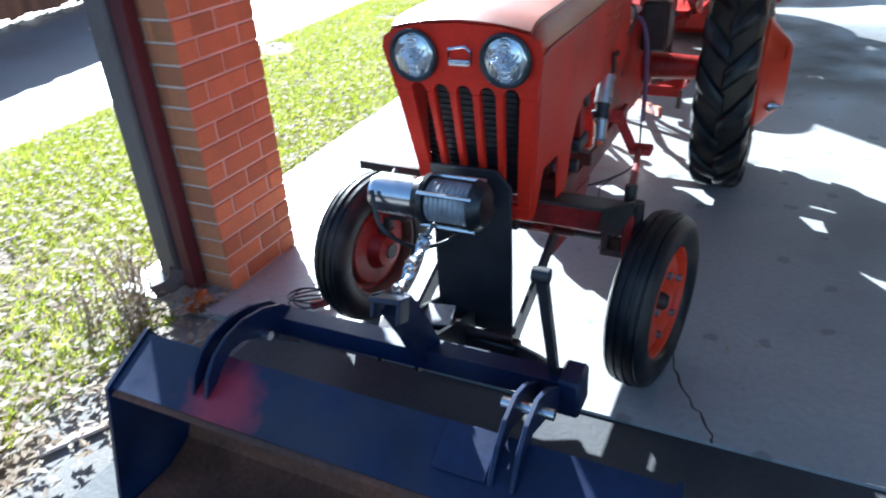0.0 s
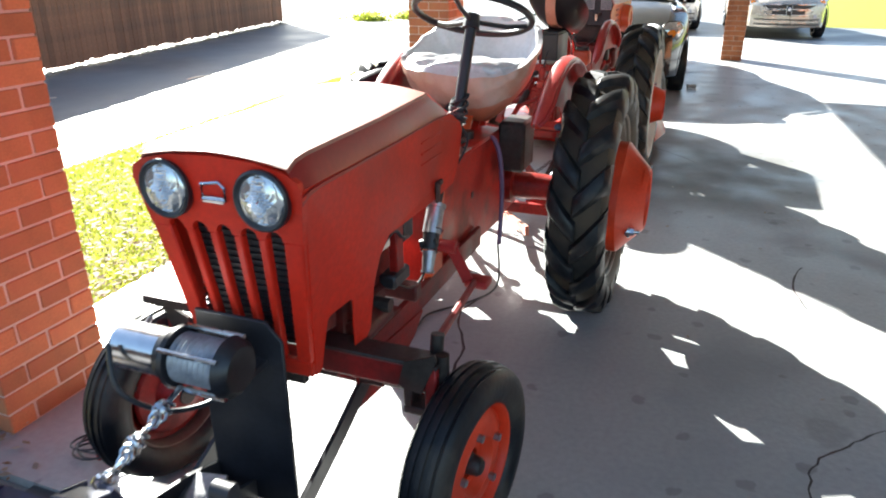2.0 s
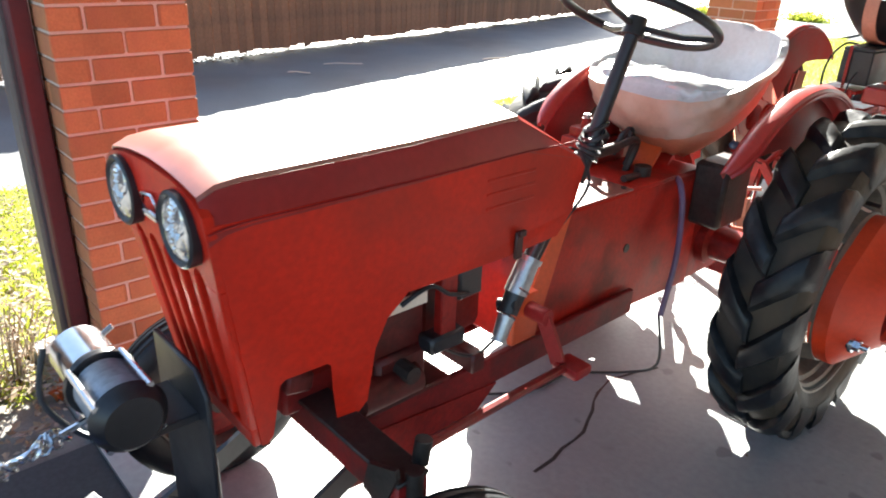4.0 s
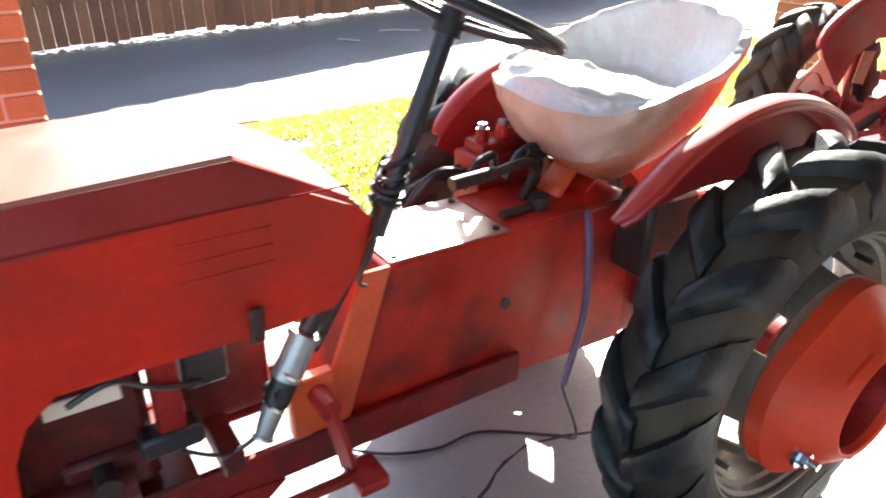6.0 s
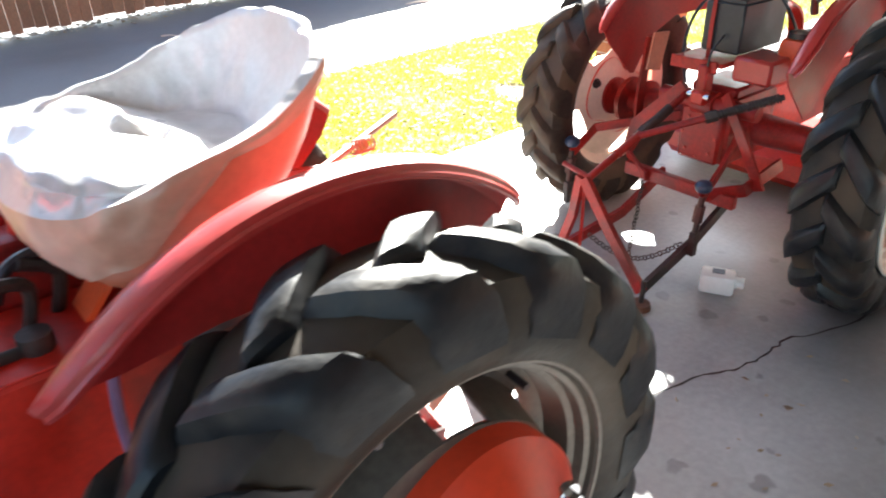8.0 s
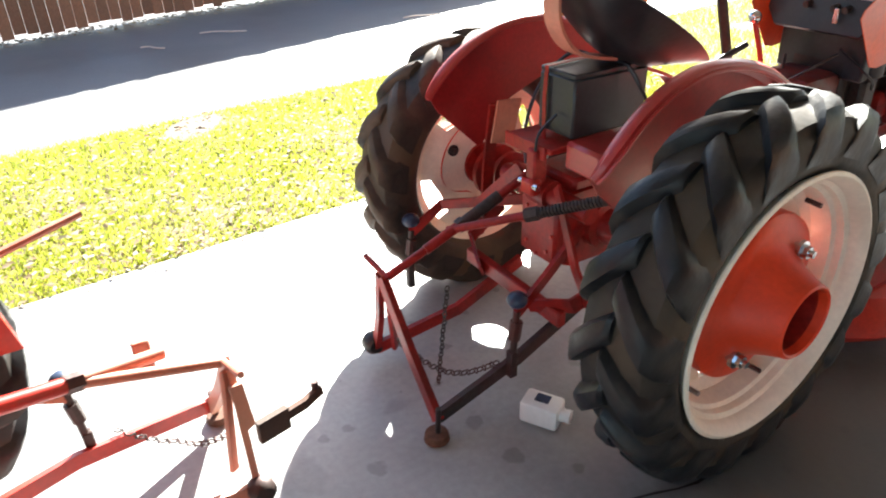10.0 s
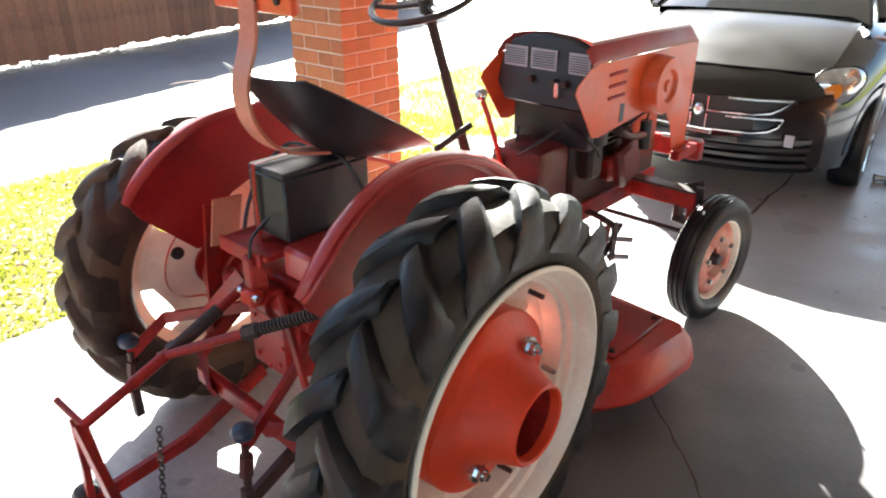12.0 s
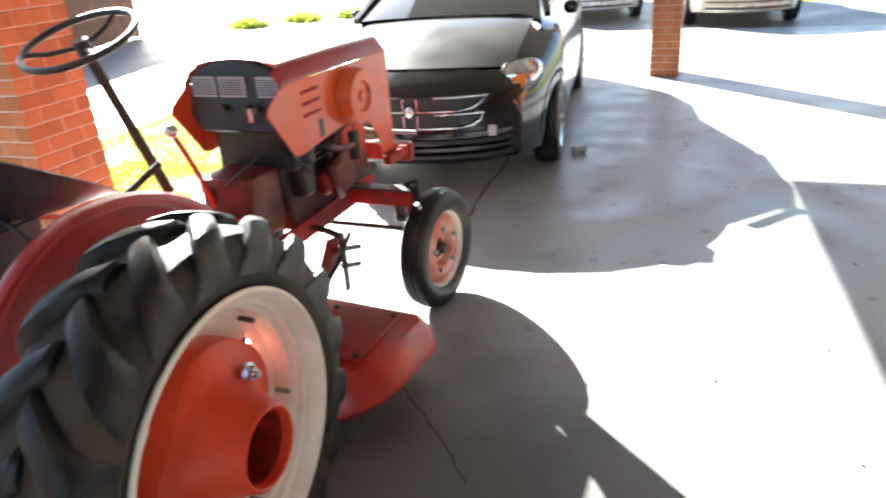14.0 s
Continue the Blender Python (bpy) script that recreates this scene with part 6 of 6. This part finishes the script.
        bmesh.ops.transform(b, matrix=pose(s * 0.045, -0.050, 0.018, 0, 0, -90), verts=b.verts)
        part("reflector", b, CHROME, lamp)
        b = bmesh.new()
        lathe(b, [(0.0, 0.050), (0.010, 0.046), (0.016, 0.030), (0.018, 0.0)], 24)
        bmesh.ops.transform(b, matrix=pose(s * -0.078, -0.030, -0.030, 0, 0, -90 - s * 24), verts=b.verts)
        part("turn_lamp", b, AMBER, lamp)
        b = bmesh.new()
        rbox(b, (s * 0.875, 1.60, 1.03), (0.12, 0.08, 0.10), 0.04, seg=3)
        part("door_mirror", b, paint, c)
        for d in (0.97, 3.55):
            wh = new("wheel"); wh.parent = c
            wh.matrix_basis = pose(s * 0.765, d, 0.305) @ (Matrix.Identity(4) if s > 0 else pose(0, 0, 0, 0, 0, 180))
            t = bmesh.new()
            lathe(t, [(-0.09, 0.20), (-0.10, 0.24), (-0.09, 0.295), (-0.05, 0.307), (0.05, 0.307), (0.09, 0.295), (0.10, 0.24), (0.09, 0.20)], 40)
            part("tyre", t, RUBBER, wh)
            r = bmesh.new()
            lathe(r, [(0.085, 0.205), (0.095, 0.20), (0.06, 0.185), (0.03, 0.18)], 40)
            lathe(r, [(0.085, 0.0), (0.085, 0.045), (0.07, 0.06), (0.05, 0.062)], 20)
            for k in range(7):
                a = 2 * math.pi * k / 7
                tube(r, [(0.078, 0.04 * math.cos(a), 0.04 * math.sin(a)), (0.082, 0.19 * math.cos(a), 0.19 * math.sin(a))], 0, flat=(0.035, 0.02))
            part("rim", r, CHROME, wh)
            part("brake_drum", mk(rod, (-0.05, 0, 0), (0.02, 0, 0), 0.185, n=28), DARKPL, wh)
        b = bmesh.new()
        lathe(b, [(0.0, 0.345), (0.012, 0.36), (0.0, 0.375)], 48, (s * 0.85, 0.97, 0.305))
        bmesh.ops.delete(b, geom=[v for v in b.verts if v.co.z < 0.25], context="VERTS")
        part("wheel_arch", b, DARKPL, c)
    g = new("grille"); g.parent = c
    g.location = (0, 0, -0.032)
    b = bmesh.new()
    grid(b, [[(x * (1 if z > 0.6 else 0.86), bow(x) - 0.008, z) for x in (0.49 * i / 8 for i in range(-8, 9))] for z in (0.515, 0.59, 0.722)])
    thicken(b, 0.006)
    part("grille_back", b, DARKPL, g)
    for sx in (-1, 1):
        for z0, z1 in ((0.632, 0.715), (0.525, 0.61)):
            b = bmesh.new()
            pts = [(sx * 0.045, z1), (sx * 0.045, z0), (sx * 0.18, z0), (sx * 0.30, z0), (sx * 0.38, z0 + 0.012), (sx * 0.43, z0 + 0.04), (sx * (0.48 if z1 > 0.7 else 0.45), z1), (sx * 0.30, z1), (sx * 0.15, z1)]
            tube(b, [(x, bow(x) - 0.018, z) for x, z in pts], 0.0085, 6)
            part("chrome_frame", b, CHROME, g)
    b = bmesh.new()
    bmesh.ops.create_uvsphere(b, u_segments=14, v_segments=8, radius=0.03)
    bmesh.ops.transform(b, matrix=pose(0, -0.03, 0.635) @ Matrix.Diagonal((1, 0.5, 1.3, 1)), verts=b.verts)
    part("emblem", b, CHROME, g)
    for k in range(4):
        b = bmesh.new()
        z = 0.45 - 0.048 * k
        tube(b, [(x, bow(x) - 0.012, z) for x in (-0.6, -0.45, -0.3, -0.15, 0, 0.15, 0.3, 0.45, 0.6)], 0, flat=(0.03, 0.020))
        part("bumper_slat", b, DARKPL if k % 2 else paint, c)
    b = bmesh.new()
    rbox(b, (0.50, 0.085, 0.46), (0.05, 0.02, 0.07), 0.003)
    part("tow_cover", b, LABEL, c)
    return c


car(pose(-0.22, 5.86, 0, 0, 0, 6), CARBLACK, HOODGREY, "black saloon car with a dark grey bonnet on the slab")
car(pose(2.25, 14.55, -0.03, 0, 0, 6), GOLDCAR, GOLDCAR, "champagne saloon car parked beyond the pillar")
car(pose(-0.35, 15.6, -0.03, 0, 0, 14), SILVERCAR, SILVERCAR, "silver saloon car parked in the sun")

# ------------------------------------------------------------ downpipe and small things
pipe = thing("downpipe", pose(-1.40, -1.75, 0), "grey and maroon square metal downpipe on the pillar", "downpipe")
part("pipe", mk(rbox, (-0.045, 0, 1.47), (0.11, 0.085, 2.9), 0.012), PIPEGREY, pipe)
part("pipe_edge", mk(rbox, (0.045, 0.01, 1.47), (0.07, 0.065, 2.9), 0.008), MAROON, pipe)
part("shoe", mk(tube, smooth_pts([(-0.03, 0, 0.12), (-0.05, -0.02, 0.06), (-0.12, -0.08, 0.03)]), 0, flat=(0.10, 0.07)), PIPEGREY, pipe)

jug = thing("plastic_jug", pose(0.095, 2.195, 0.0, 0, 0, 28), "white plastic jug lying on the concrete", "jug")
b = bmesh.new()
rbox(b, (0, 0, 0.045), (0.14, 0.095, 0.088), 0.014, seg=2)
rod(b, (0.068, 0.0, 0.05), (0.090, 0.0, 0.05), 0.026, 0.022, 16)
part("body", b, WHITEPL, jug)
part("cap", mk(rod, (0.090, 0, 0.05), (0.104, 0, 0.05), 0.024, n=16), WHITEPL, jug)
part("label", mk(rbox, (0.0, 0.005, 0.0905), (0.05, 0.04, 0.003)), BLUE, jug)
can = thing("crushed_can", pose(0.72, 7.20, 0.0, 0, 0, 25), "crushed drinks can beside the car wheel", "can")
b = bmesh.new()
lathe(b, [(-0.06, 0.0), (-0.06, 0.028), (-0.05, 0.033), (-0.01, 0.024), (0.03, 0.034), (0.06, 0.028), (0.06, 0.0)], 20, (0, 0, 0.033))
part("can_body", b, GREYALU, can)

hose = thing("garden_hose", pose(0, 0, 0), "dark hose trailing across the concrete under the tractor", "hose")
b = bmesh.new()
tube(b, smooth_pts([(0.235, -0.22, 0.42), (0.20, -0.10, 0.15), (0.05, -0.05, 0.012), (-0.10, -0.25, 0.010), (-0.11, -0.42, 0.010), (-0.20, -0.60, 0.010), (-0.38, -0.75, 0.010)]), 0.0055, 8)
part("hose_length", b, BLACK, hose)

for x, y, a, ln in ((-7.19, 3.5, 62, 0.55), (-6.42, 5.84, 75, 0.5), (-6.9, 2.6, 40, 0.3)):
    twig = thing("fallen_twig", pose(x, y, -0.035, 0, 0, a), "pale dry twig lying on the lane", "twig", group="twigs on the lane")
    part("stick", mk(tube, smooth_pts([(-ln / 2, 0, 0.012), (-ln / 6, 0.02, 0.02), (ln / 6, -0.01, 0.018), (ln / 2, 0.015, 0.012)]), 0.009, 6), MORTAR, twig)

# cracks in the slab: thin ragged grooves of dirt
def crack(pts, w=0.0045):
    pts = smooth_pts([(x, y, 0) for x, y in pts], 5)
    b = bmesh.new()
    rows = []
    for i, p in enumerate(pts):
        d = (pts[min(i + 1, len(pts) - 1)] - pts[max(i - 1, 0)]).normalized()
        n = Vector((-d.y, d.x, 0))
        j = Vector((random.uniform(-.008, .008), random.uniform(-.008, .008), 0))
        ww = w * random.uniform(0.5, 1.3)
        rows.append([tuple(p + j - n * ww + Vector((0, 0, 0.0012))), tuple(p + j + n * ww + Vector((0, 0, 0.0012)))])
    grid(b, rows)
    return tagged(part("crack", b, GREASE, smooth=0), "dirt-filled crack in the concrete", kind="structure")


crack([(0.30, 1.38), (0.33, 1.49), (0.37, 1.65), (0.44, 1.79), (0.46, 1.96), (0.48, 2.10), (0.60, 2.4), (0.58, 2.9)])
crack([(0.62, -1.30), (0.65, -1.50), (0.72, -1.67), (0.79, -1.78), (0.83, -1.86)], 0.004)
crack([(1.55, -1.2), (1.56, -0.99), (1.59, -0.80), (1.71, -0.65), (1.85, -0.51), (2.1, -0.35)])
crack([(1.67, 1.05), (1.61, 0.74), (1.67, 0.48)], 0.005)
crack([(0.24, 5.5), (0.226, 5.72), (0.18, 6.26), (0.19, 6.7), (0.1, 7.4)], 0.010)
crack([(0.5, 3.75), (0.563, 3.68), (0.815, 3.43), (1.0, 3.2)], 0.004)
crack([(0.10, 0.1), (0.034, -0.20), (0.164, -0.49), (0.2, -0.8)], 0.006)

# ------------------------------------------------------------ grass, leaves
def leafmat(name, cols, rough=0.7):
    m = bpy.data.materials.new(name)
    m.use_nodes = True
    t = m.node_tree
    g = t.nodes.new("ShaderNodeNewGeometry")
    r = t.nodes.new("ShaderNodeValToRGB")
    while len(r.color_ramp.elements) < len(cols):
        r.color_ramp.elements.new(0.5)
    for i, (e, col) in enumerate(zip(r.color_ramp.elements, cols)):
        e.position, e.color = i / (len(cols) - 1), (*col, 1)
    t.links.new(g.outputs["Random Per Island"], r.inputs[0])
    b = t.nodes["Principled BSDF"]
    t.links.new(r.outputs[0], b.inputs["Base Color"])
    b.inputs["Roughness"].default_value = rough
    b.inputs["Specular IOR Level"].default_value = 0.3
    tr = t.nodes.new("ShaderNodeBsdfTranslucent")
    t.links.new(r.outputs[0], tr.inputs[0])
    mx = t.nodes.new("ShaderNodeMixShader")
    mx.inputs[0].default_value = 0.45
    t.links.new(b.outputs[0], mx.inputs[1]); t.links.new(tr.outputs[0], mx.inputs[2])
    t.links.new(mx.outputs[0], t.nodes["Material Output"].inputs[0])
    return m


GRASS = leafmat("dry_green_grass", [(0.22, 0.30, 0.03), (0.42, 0.46, 0.05), (0.32, 0.40, 0.04), (0.56, 0.52, 0.09), (0.27, 0.36, 0.04), (0.60, 0.55, 0.16)])
LITTER = leafmat("fallen_dry_leaves", [(0.42, 0.36, 0.28), (0.30, 0.22, 0.13), (0.50, 0.46, 0.40), (0.22, 0.13, 0.07), (0.45, 0.40, 0.33)])
rng = np.random.default_rng(5)
GR = lambda y: -4.08 - 0.05 * y
bm = bmesh.new()
ys = [-2.92 + i * 0.35 for i in range(51)]
rows = []
for y in ys:
    row = []
    for i in range(9):
        x = GR(y) + (EDGE(y) - GR(y) + (0.55 if y < -1.9 else 0)) * i / 8
        row.append((x, y, -0.03 + 0.02 * noise.noise(Vector((x * 1.5, y * 1.5, 0)))))
    rows.append(row)
grid(bm, rows)
tagged(part("lawn_soil", bm, SOIL, smooth=60), "bare soil under the grass strip", kind="structure")
sheet("path", -12, -0.9, -9, -2.90, -0.045, GRAVEL, "pale gravelly path in front of the grass")
sheet("verge", -1.40, -0.90, -2.95, -1.864, -0.034, GRAVEL, "gritty verge between the slab and the grass", 6, 8)


def tufts(name, n, y0, y1, label, h0, h1, mat):
    y = rng.uniform(y0, y1, n)
    u = rng.uniform(0.0, 1.0, n)
    x = GR(y) + (EDGE(y) - 0.02 + np.where(y < -1.9, 0.42, 0.0) - GR(y)) * u
    keep = np.array([noise.noise(Vector((a * 0.9, b * 0.9, 4))) > -0.38 for a, b in zip(x, y)])
    x, y = x[keep], y[keep]
    n = len(x)
    a, h = rng.uniform(0, 6.283, n), rng.uniform(h0, h1, n)
    lx, ly = rng.normal(0, 0.6, n) * h, rng.normal(0, 0.6, n) * h
    w = rng.uniform(0.003, 0.006, n)
    z = -0.03 + np.zeros(n)
    V = np.empty((n, 3, 3))
    V[:, 0] = np.stack([x - w * np.cos(a), y - w * np.sin(a), z], 1)
    V[:, 1] = np.stack([x + w * np.cos(a), y + w * np.sin(a), z], 1)
    V[:, 2] = np.stack([x + lx, y + ly, z + h], 1)
    me = bpy.data.meshes.new(name)
    me.from_pydata(V.reshape(-1, 3).tolist(), [], [(3 * i, 3 * i + 1, 3 * i + 2) for i in range(n)])
    me.materials.append(mat)
    return tagged(new(name, me), label, name, kind="stuff")


tufts("grass", 95000, -2.9, 6.5, "short sunlit yellow-green grass strip", 0.02, 0.065, GRASS)
tufts("grass", 26000, 6.5, 14.5, "short sunlit yellow-green grass strip", 0.03, 0.08, GRASS)


def litter(name, pts, label, s0, s1):
    n = len(pts)
    V, F = [], []
    for i, (x, y, z) in enumerate(pts):
        s, a = rng.uniform(s0, s1), rng.uniform(0, 6.283)
        ca, sa = math.cos(a) * s, math.sin(a) * s
        t = rng.uniform(-0.5, 0.5, 4) * s
        V += [(x - ca, y - sa, z + abs(t[0])), (x + sa * .5, y - ca * .5, z + abs(t[1])), (x + ca, y + sa, z + abs(t[2])), (x - sa * .5, y + ca * .5, z + abs(t[3]))]
        F.append((4 * i, 4 * i + 1, 4 * i + 2, 4 * i + 3))
    me = bpy.data.meshes.new(name)
    me.from_pydata(V, [], F)
    me.materials.append(LITTER)
    return tagged(new(name, me), label, "leaves", kind="stuff")


pts = []
for i in range(7600):
    y = -2.9 + 9.0 * rng.random() ** 1.9
    x = GR(y) + (EDGE(y) + (0.5 if y < -1.9 else 0) - GR(y)) * (rng.random() ** 0.75)
    pts.append((x, y, 0.005 + 0.02 * rng.random()))
litter("fallen_leaves", pts, "dry fallen leaves scattered on the grass", 0.012, 0.032)
pts = [(EDGE(y) + rng.normal(-0.02, 0.05), y, 0.002) for y in rng.uniform(-1.8, 9, 900)]
litter("leaf_edge", pts, "dry leaf crumbs along the slab's edge", 0.006, 0.018)
pts = [(FENCE(y) + 0.12 + abs(rng.normal(0, 0.16)), y, -0.045 + 0.04 * rng.random()) for y in rng.uniform(-10, 16, 5200)]
litter("fence_leaves", pts, "pale leaves and gravel along the fence foot", 0.015, 0.05)
pts = [(x, y, 0.003) for x, y in zip(rng.uniform(0.3, 2.6, 46), rng.uniform(-1.7, 6.5, 46))]
pts += [(x, y, 0.003) for x, y in zip(rng.normal(1.0, 0.45, 50), rng.normal(6.2, 0.8, 50)) if x > 0.75]
pts += [(x, y, 0.003) for x, y in zip(rng.normal(0.75, 0.35, 40), rng.normal(1.5, 0.4, 40))]
litter("floor_crumbs", pts, "small leaf bits on the concrete", 0.006, 0.018)
pts = [(-1.35 + rng.normal(0, 0.16), -1.85 + rng.normal(0, 0.10), 0.0 + 0.03 * rng.random()) for i in range(160)]
pts += [(x, y, -0.02 + 0.03 * rng.random()) for x, y in zip(rng.uniform(-1.5, -0.95, 420), rng.uniform(-2.9, -1.9, 420))]
litter("pillar_leaves", pts, "dark leaves heaped at the pillar's foot", 0.010, 0.026)

# weeds, a wood strip, a big leaf and a coil of wire near the pillar's foot
def weed(m, n, h, label):
    top = thing("weed", m, label, "weed")
    b = bmesh.new()
    for i in range(n):
        a, lean = rng.uniform(0, 6.283), rng.uniform(0.02, 0.10)
        hh = h * rng.uniform(0.45, 1.0)
        x, y = rng.normal(0, 0.025, 2)
        pts = [(x, y, -0.03), (x + lean * 0.4 * math.cos(a), y + lean * 0.4 * math.sin(a), hh * 0.55), (x + lean * math.cos(a), y + lean * math.sin(a), hh)]
        tube(b, pts, 0.0028, 4)
        for k in range(5):
            p = Vector(pts[1]).lerp(Vector(pts[2]), rng.random())
            d = Vector(rng.normal(0, 1, 3)).normalized() * 0.022
            w = d.cross(Vector((0, 0, 1))) * 0.4
            b.faces.new([b.verts.new(p), b.verts.new(p + d * 0.5 + w), b.verts.new(p + d), b.verts.new(p + d * 0.5 - w)])
    o = part("foliage", b, LITTER, top, smooth=0)
    return tagged(o, kind="stuff")


for x, y, h in ((-1.47, -1.98, 0.40), (-1.56, -1.90, 0.30), (-1.38, -2.06, 0.26), (-1.62, -2.10, 0.22)):
    weed(pose(x, y, -0.02), 16, h, "dry weed with pale leaves beside the downpipe")
strip = thing("wood_strip", pose(-1.10, -2.57, -0.028, 0, 0, 62), "pale wooden strip lying on the verge", "strip")
part("lath", mk(rbox, (0, 0, 0.008), (0.30, 0.035, 0.014), 0.003), MORTAR, strip)
leaf = thing("fallen_leaf", pose(-1.27, -1.84, 0.012, 8, -10, 30), "large orange-brown dry leaf on the slab's edge", "leaf")
b = bmesh.new()
out = [(0.075 * (0.62 + 0.38 * abs(math.cos(2.5 * t))) * math.cos(t), 0.075 * (0.62 + 0.38 * abs(math.cos(2.5 * t))) * math.sin(t)) for t in (2 * math.pi * i / 40 for i in range(40))]
c0 = b.verts.new((0, 0, 0))
ring = [b.verts.new((x, y, 0.018 * math.sin(3 * i))) for i, (x, y) in enumerate(out)]
for i in range(40):
    b.faces.new((c0, ring[i], ring[(i + 1) % 40]))
thicken(b, 0.0015)
part("blade", b, surf("orange_leaf", (0.36, 0.12, 0.035), 0.7, var=0.3, scale=30, bump=0.2), leaf)
coil = thing("wire_coil", pose(-0.80, -1.66, 0.004, 0, 0, 20), "small coil of dark wire on the concrete", "wire coil")
b = bmesh.new()
tube(b, [((0.085 + 0.012 * math.sin(2.3 * t)) * math.cos(t), (0.06 + 0.012 * math.cos(1.7 * t)) * math.sin(t), 0.008 + 0.012 * t / 6.28) for t in (0.3 * i for i in range(90))], 0.004, 5)
part("winding", b, BLACK, coil)
part("plug", mk(rbox, (0.05, -0.03, 0.025), (0.09, 0.035, 0.03), 0.010, rot=(0, 0, 30), seg=2), DEEPRED, coil)

# far lawn and shrubs beyond the yard
sheet("far_lawn", 3.4, 60, 18.5, 80, -0.02, GRASS, "bright lawn beyond the parked cars")
def shrub(m, r, n, label):
    s = thing("shrub", m, label, "shrub")
    V, F = [], []
    for i in range(n):
        d = Vector(rng.normal(0, 1, 3)).normalized()
        p = Vector((d.x * r * 1.5, d.y * r * 0.9, abs(d.z) * r * 0.5)) * rng.uniform(0.3, 1.0) * (1 + 0.9 * noise.noise(d * 2.3 + Vector((m.translation.x, 0, 0))))
        a = Vector(rng.normal(0, 1, 3)).normalized() * 0.05
        c = a.cross(d).normalized() * 0.03
        V += [tuple(p - a), tuple(p + c), tuple(p + a), tuple(p - c)]
        F.append((4 * i, 4 * i + 1, 4 * i + 2, 4 * i + 3))
    me = bpy.data.meshes.new("foliage")
    me.from_pydata(V, [], F)
    me.materials.append(GRASS)
    o = new("foliage", me); o.parent = s
    tagged(o, kind="stuff")
    part("stem", mk(rod, (0, 0, -0.05), (0, 0, r * 0.5), 0.02, 0.01), FENCEWOOD, s)


for x, y, r in ((-9.2, 17.0, 0.55), (-8.2, 18.0, 0.5), (-7.0, 18.6, 0.45)):
    shrub(pose(x, y, -0.05), r, 900, "low yellow-green shrub at the end of the fence")

# ------------------------------------------------------------ pillars
pillar("brick_pillar", P1[0] + 0.17, P1[1], 0.29, 0.46, 35, "orange-red brick pillar with pale mortar beside the grass")
pillar("brick_pillar", P2[0], P2[1], 0.46, 0.46, 35, "orange-red brick pillar with pale mortar beside the slab")
pillar("brick_pillar", P3[0], P3[1], 0.34, 0.34, 35, "brick pillar at the far end of the carport")
